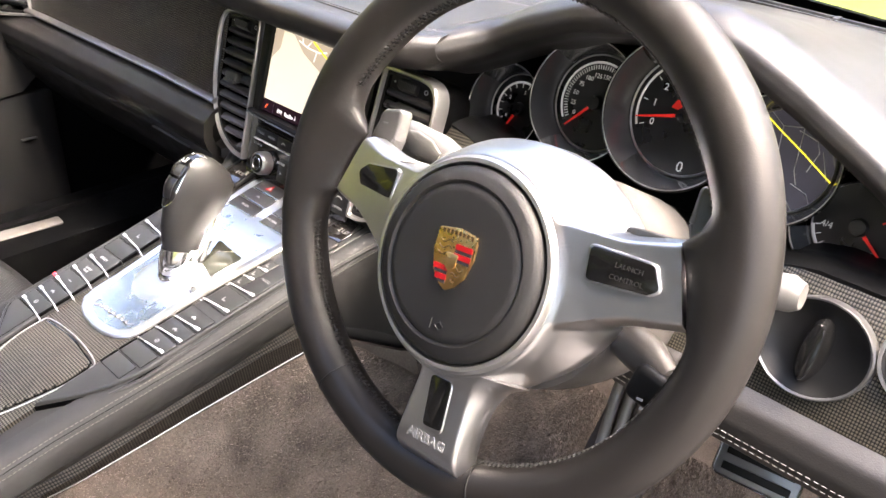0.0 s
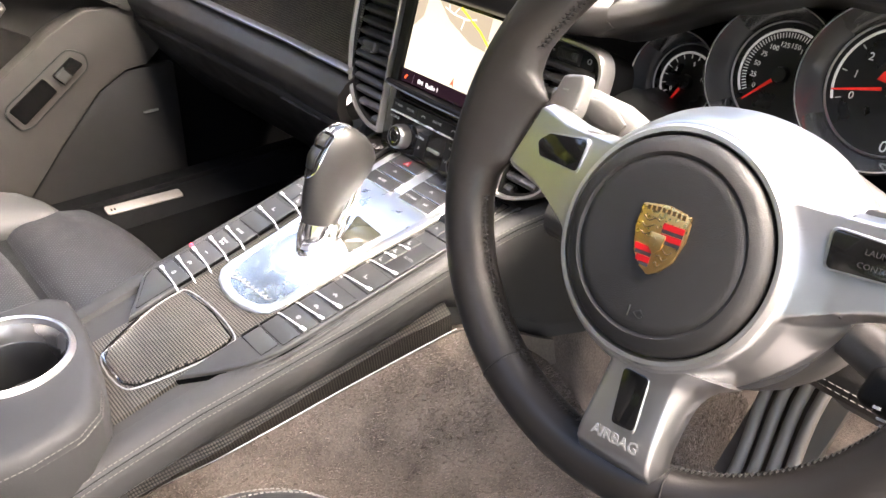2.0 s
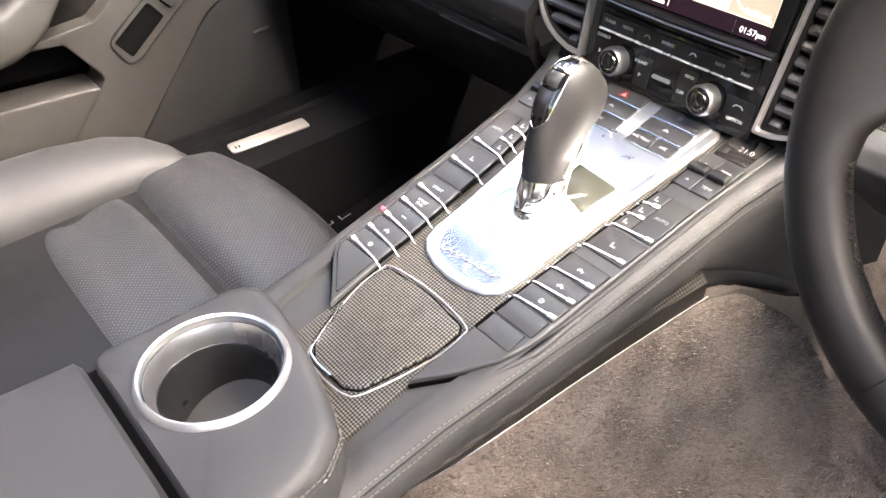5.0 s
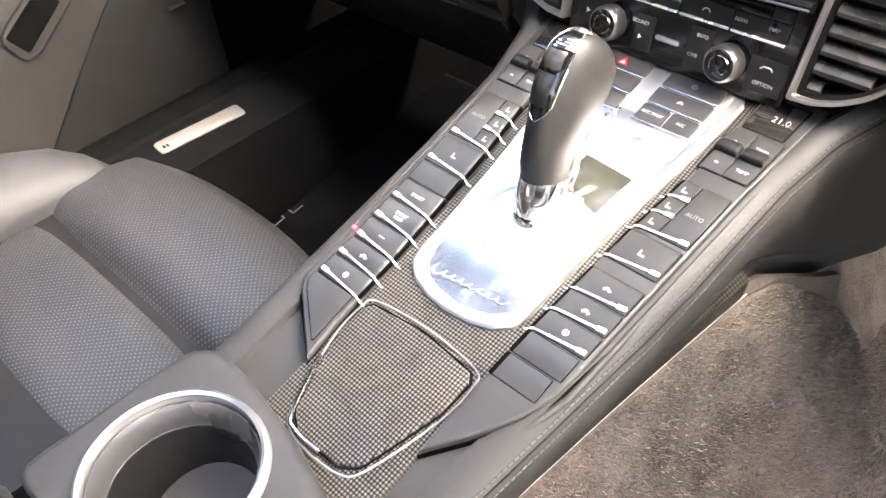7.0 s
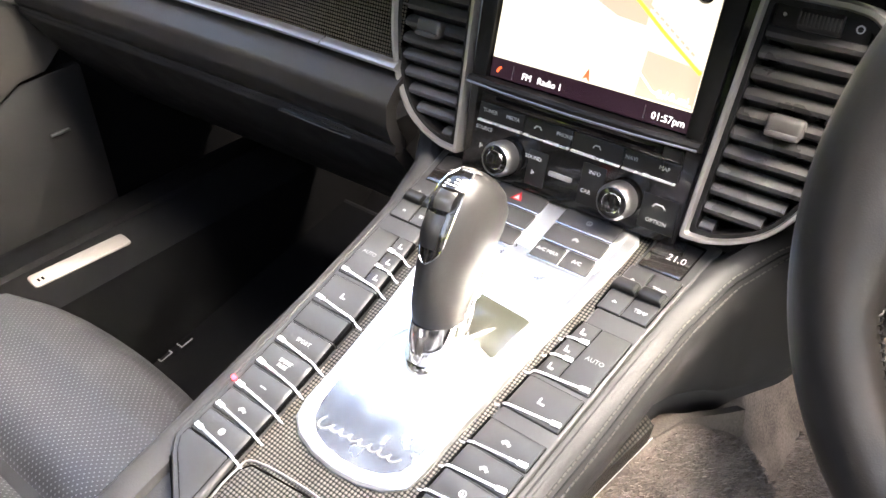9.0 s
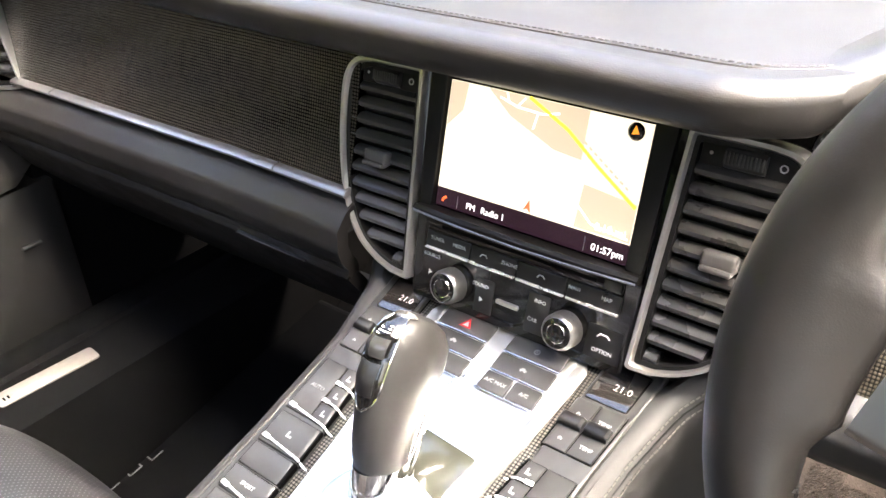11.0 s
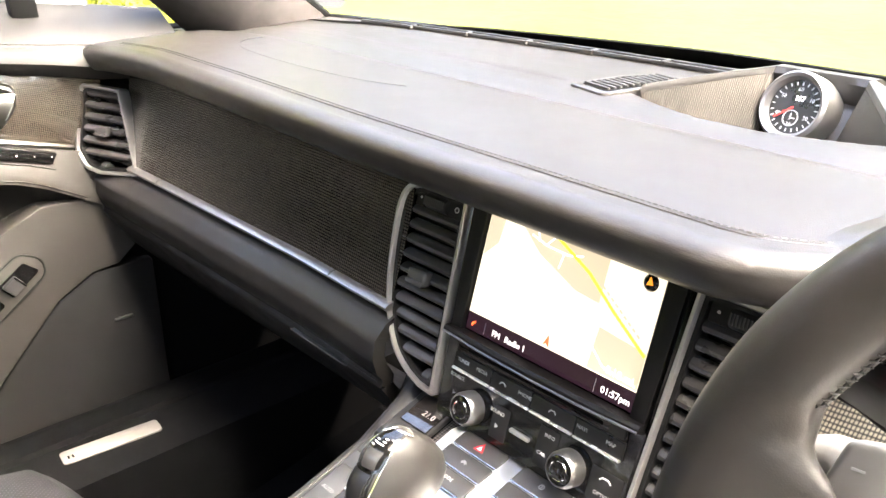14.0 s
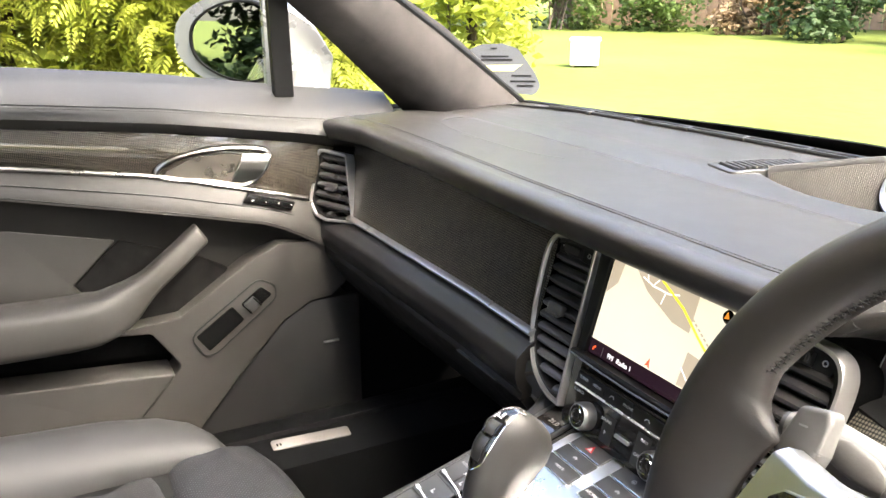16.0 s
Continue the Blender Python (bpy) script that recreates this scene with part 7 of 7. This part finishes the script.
for k in range(7):
    cx, cy = -0.130 + 0.0040 * k, -0.235 + 0.030 * k
    part("embroidery", joined(box((cx - 0.007, cy, 0.0124), (0.0016, 0.017, 0.0006)), box((cx + 0.007, cy, 0.0124), (0.0016, 0.017, 0.0006)), box((cx, cy - 0.0085, 0.0124), (0.014, 0.0018, 0.0006)), *([box((cx, cy + 0.0085, 0.0124), (0.014, 0.0018, 0.0006))] if k % 2 else [])), GREY_MARK, fmat)
part("groove", box((-0.150, 0.0, 0.0122), (0.003, 0.50, 0.0010), rot=pose(0, 0, 0, 0, 0, -6)), SOFT_PLASTIC, fmat)

# ---- seats ----
def seat(name, cx, label, lift=0.0):
    s = thing(name, label, "car seat", pose(cx, 0, lift))

    def insert(u, v):
        x = (u - 0.5) * 0.33
        y = -1.0 + v * 0.83
        z = 0.262 + interp(y, [-1.0, -0.45, -0.32, -0.24, -0.205, -0.185, -0.175, -0.17], [-0.05, -0.014, 0.0, 0.012, 0.004, -0.018, -0.05, -0.10])
        for y0 in (-0.322, -0.458, -0.60, -0.75):
            z -= 0.018 * math.exp(-abs((y - y0) / 0.010) ** 1.3)
            z += 0.005 * math.exp(-((y - y0 - 0.03) / 0.025) ** 2)
        z += 0.008 * (1 - (2 * u - 1) ** 4) - 0.008
        y += 0.02 * (1 - (2 * u - 1) ** 2) * max(0.0, (v - 0.8) / 0.2)
        return Vector((x, y, z))

    part("cushion", sheet(insert, 30, 150, 0.04), PERF, s, "perforated black leather cushion", sharp=70)
    for k in (1, -1):
        loops = []
        for y, w, h, o in ((-1.0, 0.06, 0.066, 0), (-0.75, 0.062, 0.066, 0), (-0.50, 0.066, 0.056, 0), (-0.38, 0.066, 0.046, 0), (-0.31, 0.060, 0.036, 0), (-0.27, 0.048, 0.026, 0), (-0.245, 0.030, 0.014, 0), (-0.232, 0.010, 0.002, 0.004)):
            c = 0.158 + w + o
            loops.append([(k * (c + w * math.cos(a)), y, 0.255 + (h if math.sin(a) > 0 else 0.10) * math.sin(a)) for a in np.linspace(0, 2 * math.pi, 20, endpoint=False)])
        part("bolster", loft(loops), LEATHER, s, "raised leather side bolster", sharp=70)
        if lift:
            for j in (7, 8):
                stitches(smooth_path([lp[j if k > 0 else 10 - j] for lp in loops[2:]], 6), 0.0048, 0.0032, LIGHT_THREAD, s, r=0.0007)
    part("base", box((0, -0.66, 0.15), (0.46, 0.84, 0.20), 0.03, 3), SOFT_PLASTIC, s)
    part("backrest", loft([[(w * math.cos(a), y + 0.07 * math.sin(a), z) for a in np.linspace(0, 2 * math.pi, 24, endpoint=False)] for y, z, w in ((-1.02, 0.25, 0.22), (-1.08, 0.45, 0.24), (-1.16, 0.65, 0.23), (-1.22, 0.80, 0.16), (-1.25, 0.92, 0.13), (-1.26, 0.95, 0.10))]), LEATHER, s)
    return s


seat("passenger_seat", -0.36, "black leather passenger seat with perforated cushion and bolsters")
seat("driver_seat", 0.40, "black leather driver seat with stitched side bolsters", 0.036)

# ---- pillar, windscreen, side window and mirror ----
pil = part("a_pillar", loft([
    [(-0.815, 0.20, 0.66), (-0.780, 0.160, 0.66), (-0.735, 0.22, 0.665), (-0.775, 0.385, 0.665), (-0.835, 0.43, 0.66)],
    [(-0.765, 0.035, 0.80), (-0.735, 0.000, 0.80), (-0.695, 0.055, 0.80), (-0.715, 0.18, 0.80), (-0.77, 0.23, 0.80)],
    [(-0.69, -0.15, 0.94), (-0.66, -0.185, 0.94), (-0.63, -0.13, 0.94), (-0.64, -0.06, 0.94), (-0.69, -0.02, 0.94)],
    [(-0.62, -0.33, 1.03), (-0.60, -0.365, 1.03), (-0.57, -0.31, 1.03), (-0.58, -0.24, 1.03), (-0.62, -0.20, 1.03)]]), SUEDE, sharp=70)
tagged(pil, "grey suede windscreen pillar", "pillar", kind="structure")
pil_seal = part("pillar_seal", tube(smooth_path([(-0.782, 0.392, 0.668), (-0.722, 0.186, 0.80), (-0.646, -0.052, 0.94), (-0.586, -0.23, 1.03)], 6), 0.006, 8), SOFT_PLASTIC)
tagged(pil_seal, "black rubber edge between pillar and windscreen", "seal", kind="structure")
GLASS = mat("clear_glass", (0.95, 0.97, 0.96), 0.0, vary=0, trans=1.0, ior=1.0, spec=0.0)
ws = part("window_1", sheet(lambda u, v: Vector(((u - 0.5) * (1.62 - 0.38 * v), 0.49 + 0.03 * math.cos((u - 0.5) * 3) - 0.10 * (2 * u - 1) ** 2 - v * 0.60, 0.662 + 0.36 * v)), 16, 8, 0.004), GLASS)
ws.visible_shadow = False
tagged(ws, "clear sloping windscreen", "windscreen", kind="structure")
frit = part("windscreen_band", sheet(lambda u, v: Vector(((u - 0.5) * (1.60 - 0.38 * 0.07 * v), 0.483 + 0.03 * math.cos((u - 0.5) * 3) - 0.10 * (2 * u - 1) ** 2 - 0.07 * v * 0.60, 0.660 + 0.07 * v * 0.36 * interp(abs(u - 0.5), [0.1, 0.3, 0.48], [1.0, 0.72, 0.16]))), 40, 3, 0.002), SOFT_PLASTIC)
tagged(frit, "black band along the foot of the windscreen", "windscreen band", kind="structure")
ws_seal = part("windscreen_seal", tube([((u - 0.5) * 1.62, 0.49 + 0.03 * math.cos((u - 0.5) * 3) - 0.10 * (2 * u - 1) ** 2, 0.662) for u in np.linspace(0.0, 1.0, 40)], 0.007, 8), SOFT_PLASTIC)
tagged(ws_seal, "black rubber strip at the foot of the windscreen", "seal", kind="structure")

# side window, its black post and the door mirror
sw_glass = part("window_2", sheet(lambda u, v: Vector((-0.792 + 0.12 * v, -0.95 + u * (0.95 + 0.10 - 0.30 * v), 0.70 + 0.28 * v)), 8, 6, 0.004), GLASS)
sw_glass.visible_shadow = False
tagged(sw_glass, "clear side window above the door", "car window", kind="structure")
post = part("window_post", loft([[(-0.787, -0.066, 0.70), (-0.787, -0.036, 0.70), (-0.775, -0.035, 0.70), (-0.775, -0.065, 0.70)], [(-0.734, -0.084, 0.86), (-0.734, -0.055, 0.86), (-0.722, -0.054, 0.86), (-0.722, -0.083, 0.86)],
                                 [(-0.69, -0.10, 0.97), (-0.69, -0.075, 0.97), (-0.67, -0.075, 0.97), (-0.67, -0.10, 0.97)]]), SOFT_PLASTIC)
tagged(post, "black upright post of the quarter window", "window post", kind="structure")
BODY_SILVER = mat("silver_car_paint", (0.30, 0.305, 0.31), 0.28, 0.6, vary=0.03, coat=0.6)
mirror = thing("door_mirror", "silver door mirror with dark-rimmed glass outside the window", "car mirror", pose(-0.95, -0.104, 0.777, 0, 0, 0))


def egg(cx, cz, a, b, n=36, sq=0.0):
    out = []
    for i in range(n):
        t = 2 * math.pi * i / n
        c, s = math.cos(t), math.sin(t)
        out.append((cx + a * c, cz + b * (abs(s) ** 0.8) * (1 if s > 0 else -1) * (1 + 0.18 * c)))
    return out


shell = [(-0.075, 1.0), (-0.065, 1.03), (-0.02, 1.0), (0.03, 0.86), (0.07, 0.6), (0.09, 0.25)]
MR = pose(0, 0.075, 0, -1.2, 0, 38)
part("shell", loft([[tuple(MR @ Vector((x, y, z))) for x, z in egg(-0.014, 0, 0.116 * k, 0.077 * k)] for y, k in shell]), BODY_SILVER, mirror, "silver painted shell")
part("glass_rim", loft([[tuple(MR @ Vector((x, y, z))) for x, z in egg(-0.002, 0, 0.098 * k, 0.068 * k)] for y, k in ((-0.0745, 0.97), (-0.079, 0.95), (-0.079, 0.90), (-0.070, 0.89))], True, False, True), SOFT_PLASTIC, mirror)
MIRROR = mat("mirror_glass", (0.42, 0.43, 0.40), 0.01, 1.0, vary=0)
part("mirror_glass", loft([[tuple(MR @ Vector((x, y, z))) for x, z in egg(-0.002, 0, 0.098 * k, 0.068 * k)] for y, k in ((-0.0745, 0.91), (-0.0770, 0.91))]), MIRROR, mirror)
part("foot", loft([[(0.03, 0.06, -0.055), (0.03, 0.12, -0.055), (0.03, 0.12, 0.0), (0.03, 0.07, 0.02)], [(0.115, 0.06, -0.078), (0.115, 0.13, -0.078), (0.115, 0.135, -0.03), (0.115, 0.07, 0.02)]]), BODY_SILVER, mirror)
flank = part("mirror_triangle", prism(fillet([(-0.07, 0.69), (0.034, 0.690), (0.044, 0.757), (0.014, 0.806), (-0.03, 0.834), (-0.07, 0.85)], [0, 0, 0.012, 0.012, 0.01, 0], 4), -0.012, 0.0, 0.004, 3), BODY_SILVER, mirror, "silver triangular sail panel", at=Matrix(((0, 0, 1, 0.148), (1, 0, 0, 0.104), (0, 1, 0, -0.777), (0, 0, 0, 1))))
# car's outer flank below the window
flank = part("body_flank", loft([[(-0.80, y, 0.70), (-0.84, y, 0.69), (-0.93, y, 0.55), (-0.95, y, 0.30), (-0.92, y, 0.0), (-0.86, y, -0.05), (-0.84, y, 0.5)] for y in (-1.4, -0.6, -0.2, 0.10)]), BODY_SILVER)
tagged(flank, "silver painted flank of the car", "car body", kind="structure")
# permit sticker on the windscreen
STICK = mat("sticker_paper", (0.065, 0.068, 0.073), 0.5, vary=0.05)
YELLOW_LEAF_PRINT = mat("yellow_print", (0.6, 0.6, 0.2), 0.5, vary=0)
sticker = thing("windscreen_sticker", "round-ended grey paper sticker on the windscreen corner", "sticker", look((-0.815, 0.370, 0.722), (0.502, -0.432, 0.866)) @ pose(0, 0, 0, 0, 180, 0))
part("paper", prism(fillet([(-0.069, 0.030), (-0.04, 0.043), (0.0, 0.045), (0.028, 0.036), (0.058, -0.004), (0.071, -0.030), (0.060, -0.047), (0.015, -0.043), (-0.04, -0.012)][::-1], 0.014, 5), -0.001, 0.0), STICK, sticker)
part("print", joined(*[box((x, y, 0.0006), (w, 0.003, 0.0006)) for x, y, w in ((-0.016, 0.036, 0.012), (-0.014, 0.022, 0.050), (-0.010, 0.016, 0.056), (0.035, -0.012, 0.036), (0.038, -0.022, 0.046), (0.042, -0.030, 0.030))]), SOFT_PLASTIC, sticker)
part("clear_patch", prism([(-0.030, 0.006), (0.036, 0.008), (0.020, -0.004), (-0.020, -0.004)], 0.0, 0.0008), YELLOW_LEAF_PRINT, sticker)

# ---- garden ----
BARK = mat("bark", (0.09, 0.065, 0.045), 0.9, vary=0.4, scale=12, big=2, bump=0.8, bump_scale=40)


def leaf_mat(name, col, tr=0.3):
    m = mat(name, col, 0.55, vary=0.45, scale=3.0, big=0.8, spec=0.3)
    b = m.node_tree.nodes["Principled BSDF"]
    b.inputs["Subsurface Weight"].default_value = 0.0
    nt = m.node_tree
    t = nt.nodes.new("ShaderNodeBsdfTranslucent")
    t.inputs[0].default_value = (*col, 1)
    mx = nt.nodes.new("ShaderNodeMixShader")
    mx.inputs[0].default_value = tr
    out = nt.nodes["Material Output"]
    nt.links.new(b.outputs[0], mx.inputs[1])
    nt.links.new(t.outputs[0], mx.inputs[2])
    nt.links.new(mx.outputs[0], out.inputs[0])
    return m


YELLOW_LEAF = leaf_mat("yellow_green_leaf", (0.34, 0.37, 0.06), 0.45)
GREEN_LEAF = leaf_mat("dark_green_leaf", (0.034, 0.060, 0.018), 0.3)
MID_LEAF = leaf_mat("mid_green_leaf", (0.065, 0.10, 0.022), 0.35)
DRY = leaf_mat("dry_brown_leaf", (0.20, 0.13, 0.07), 0.2)


def foliage(clumps, per, size, rng, spread, flat=0.5):
    """Many small bent leaves scattered in clumps; each leaf is two tilted facets."""
    verts, faces = [], []
    for c, r in clumps:
        for _ in range(per):
            d = Vector((rng.gauss(0, 1), rng.gauss(0, 1), rng.gauss(0, 1)))
            d.normalize()
            p = Vector(c) + d * r * (rng.random() ** 0.4)
            a = Vector((rng.gauss(0, 1), rng.gauss(0, 1), rng.gauss(0, 1) * flat - 0.2)).normalized()
            s = a.cross(d)
            s = s.normalized() if s.length > 1e-3 else Vector((1, 0, 0))
            L = size * (0.6 + 0.8 * rng.random())
            w = L * spread
            n = len(verts)
            k = a.cross(s) * (w * 0.35)
            verts += [p, p + a * L * 0.5 + s * w + k, p + a * L, p + a * L * 0.5 - s * w + k, p + a * L * 0.5]
            faces += [(n, n + 1, n + 4), (n + 1, n + 2, n + 4), (n + 2, n + 3, n + 4), (n + 3, n, n + 4)]
    me = bpy.data.meshes.new("leaves")
    me.from_pydata([tuple(v) for v in verts], [], faces)
    return me


def tree(name, x, y, h, r, leaf, label, seed, trunk_r=0.2, per=70, clumps=60, size=0.35, low=0.3, cone=False):
    rng = random.Random(seed)
    t = thing(name, label, "tree", pose(x, y, GROUND_Z))
    path = [(0.15 * math.sin(i * 1.3 + seed), 0.15 * math.cos(i * 0.9 + seed), h * 0.95 * i / 7 - 0.2) for i in range(8)]
    limbs = [tube(path, [trunk_r * (1 - 0.11 * i) for i in range(8)], 10)]
    for i in range(9):
        z = h * (low + (0.9 - low) * i / 9)
        a = rng.random() * 6.28
        rr = r * (0.9 - 0.5 * i / 9)
        limbs.append(tube([(0, 0, z), (rr * 0.5 * math.cos(a), rr * 0.5 * math.sin(a), z + 0.12 * h * rng.random()), (rr * math.cos(a), rr * math.sin(a), z + 0.2 * h * rng.random())], [trunk_r * 0.35, trunk_r * 0.2, trunk_r * 0.06], 6))
    part("trunk", joined(*limbs), BARK, t)
    cl = []
    for _ in range(clumps):
        f = low + (1 - low) * rng.random()
        rad = r * (1.05 - f if cone else math.sin(math.pi * min(0.97, 0.18 + 0.8 * (f - low) / (1 - low)))) * (0.35 + 0.65 * rng.random())
        a = rng.random() * 6.28
        cl.append(((rad * math.cos(a), rad * math.sin(a), h * f), r * (0.18 + 0.16 * rng.random())))
    part("crown", foliage(cl, per, size, rng, 0.3), leaf, t)
    return t


def bush(name, x, y, w, d, h, leaf, label, seed, per=60, n=40, size=0.12):
    rng = random.Random(seed)
    t = thing(name, label, "bush", pose(x, y, GROUND_Z))
    part("stems", joined(*[tube([(0.3 * w * (rng.random() - 0.5), 0.3 * d * (rng.random() - 0.5), 0), (0.7 * w * (rng.random() - 0.5), 0.7 * d * (rng.random() - 0.5), h * 0.7)], [0.03, 0.012], 6) for _ in range(6)]), BARK, t)
    cl = []
    for _ in range(n):
        z = rng.random() ** 0.8
        k = math.sqrt(max(0.05, 1 - z * z * 0.8))
        a = rng.random() * 6.28
        q = math.sqrt(rng.random())
        cl.append(((w / 2 * k * q * math.cos(a), d / 2 * k * q * math.sin(a), h * z), 0.12 * (w + d + h) / 3 + 0.12))
    part("foliage", foliage(cl, per, size, rng, 0.3), leaf, t)
    return t


# conifer hedge beside the car
rng = random.Random(5)
hedge = thing("conifer_hedge", "bright yellow-green conifer hedge in sunlight", "hedge", pose(0, 0, GROUND_Z))
cl = []
for i in range(420):
    y = -4.0 + 5.7 * rng.random()
    z = 2.8 * rng.random()
    cl.append(((-3.9 - 0.8 * rng.random() + 0.12 * z - 0.25 * max(0, y - 1.0), y, z), 0.22 + 0.16 * rng.random()))


def fronds(cl, per, rng):
    """Flat feathery sprays: a drooping stem with tapering leaflets on both sides."""
    verts, faces = [], []
    for c, r in cl:
        for _ in range(per):
            d = Vector((rng.gauss(0.5, 0.8), rng.gauss(0, 1), rng.gauss(0.1, 0.7))).normalized()
            p = Vector(c) + d * r * (0.55 + 0.5 * rng.random())
            a = (d + Vector((0.3, rng.gauss(0, 0.5), rng.gauss(-0.15, 0.35)))).normalized()
            s = a.cross(Vector((rng.gauss(0, 0.4), rng.gauss(0, 0.4), 1))).normalized()
            L = 0.10 + 0.12 * rng.random()
            for k in range(7):
                f = (k + 0.5) / 7
                q = p + a * (L * f) + Vector((0, 0, -0.35 * L * f * f))
                ll = 0.42 * L * (1 - 0.75 * f)
                for sd in (1, -1):
                    e = (s * sd + a * 0.75).normalized()
                    n = len(verts)
                    verts += [q, q + e * ll * 0.6 + a * (0.065 * L) - Vector((0, 0, 0.1 * ll)), q + e * ll - Vector((0, 0, 0.25 * ll)), q + e * ll * 0.55 - a * (0.065 * L)]
                    faces.append((n, n + 1, n + 2, n + 3))
    me = bpy.data.meshes.new("fronds")
    me.from_pydata([tuple(v) for v in verts], [], faces)
    return me


part("foliage", fronds(cl, 60, rng), YELLOW_LEAF, hedge)
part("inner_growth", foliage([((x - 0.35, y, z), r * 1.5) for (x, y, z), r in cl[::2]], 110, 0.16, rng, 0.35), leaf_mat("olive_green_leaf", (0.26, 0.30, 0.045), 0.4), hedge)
part("stems", joined(*[tube([(-4.5 + 0.3 * rng.random(), -4 + 0.6 * i, 0), (-4.5, -4 + 0.6 * i, 2.4)], [0.06, 0.02], 6) for i in range(10)]), BARK, hedge)

bush("shrub", -9.2, 5.0, 1.5, 1.5, 4.0, YELLOW_LEAF, "tall yellow-green conifer shrub on the lawn", 11, 110, 90, 0.14)
# trees behind and right of the car are added around it for reflections
for i, (x, y, h, r) in enumerate(((-24, 12, 12, 4), (-22, 16, 13, 4), (-19.5, 19.5, 12, 3.6), (-16, 21, 14, 4.2), (-12.5, 22.5, 12, 4), (-9, 23, 13, 4), (-26, 18, 15, 5), (-20, 24, 15, 5), (-14, 27, 15, 5), (-5, 24, 13, 4), (0, 26, 14, 4.5), (6, 25, 13, 4), (-30, 8, 13, 4.5), (-28, 2, 12, 4), (-8, -17, 13, 4), (-3, -15, 12, 4), (2, -18, 13, 4), (7, -14, 12, 4), (12, -6, 12, 4), (13, 2, 12, 4), (12, 11, 13, 4), (-13, -13, 12, 4), (-2.5, -10.5, 9, 3.2), (-5.5, -10, 9, 3.2), (0.6, -11.5, 9, 3.2))):
    tagged(tree("garden_tree", x, y, h, r, (GREEN_LEAF, MID_LEAF)[i % 2], "tall dark garden tree behind the lawn", 20 + i, 0.28, 50, 60, 0.5, 0.22), group="trees behind the lawn")
for i, (x, y, w, h, leaf) in enumerate(((-19.5, 13.5, 3, 2.2, MID_LEAF), (-17.5, 15.5, 2.6, 1.6, MID_LEAF), (-15.0, 16.6, 2.4, 1.4, DRY), (-12.5, 16.0, 2.6, 1.8, GREEN_LEAF), (-10.2, 16.4, 2.6, 1.5, DRY), (-8.0, 14.6, 2.6, 1.9, GREEN_LEAF), (-6.2, 13.2, 2.4, 1.7, MID_LEAF), (-21.5, 11.0, 3, 2.4, GREEN_LEAF), (-4, 13, 2.6, 1.8, DRY))):
    tagged(bush("shrub", x, y, w, w, h, leaf, "dry brown shrub under the trees" if leaf is DRY else "green shrub under the trees", 50 + i, 70, 40, 0.16), group="shrubs under the trees")
# dark hedge added behind the car, so the door mirror reflects less sky
for x in (-7.5, -3.4, 0.7):
    tagged(bush("shrub", x, -8.5, 4.6, 1.8, 4.6, GREEN_LEAF, "tall dark evergreen hedge added behind the car for the mirror", 80 + int(x), 260, 150, 0.13), group="hedge behind the car")
FENCE = mat("fence_wood", (0.22, 0.14, 0.09), 0.8, vary=0.3, scale=8, bump=0.3)
fence = thing("wooden_fence", "brown board fence behind the shrubs", "fence", pose(-17.5, 19.0, GROUND_Z, 0, 0, 40))
for i in range(34):
    part("board", box((-5.2 + 0.31 * i, 0, 0.95), (0.29, 0.03, 1.9), 0.006), FENCE, fence)
for z in (0.4, 1.5):
    part("rail", box((0, 0.05, z), (10.6, 0.05, 0.09)), FENCE, fence)
boxw = thing("white_box", "plain white box standing on the lawn", "box", pose(-9.9, 7.35, GROUND_Z, 0, 0, 52))
WHITE = mat("white_panel", (0.8, 0.8, 0.8), 0.5, vary=0.04, scale=5)
part("body", box((0, 0, 0.21), (0.42, 0.40, 0.36), 0.015), WHITE, boxw)
part("lid", box((0, 0, 0.40), (0.45, 0.43, 0.04), 0.01), WHITE, boxw)
for sx in (1, -1):
    for sy in (1, -1):
        part("foot", box((sx * 0.17, sy * 0.16, 0.02), (0.04, 0.04, 0.04)), BARK, boxw)
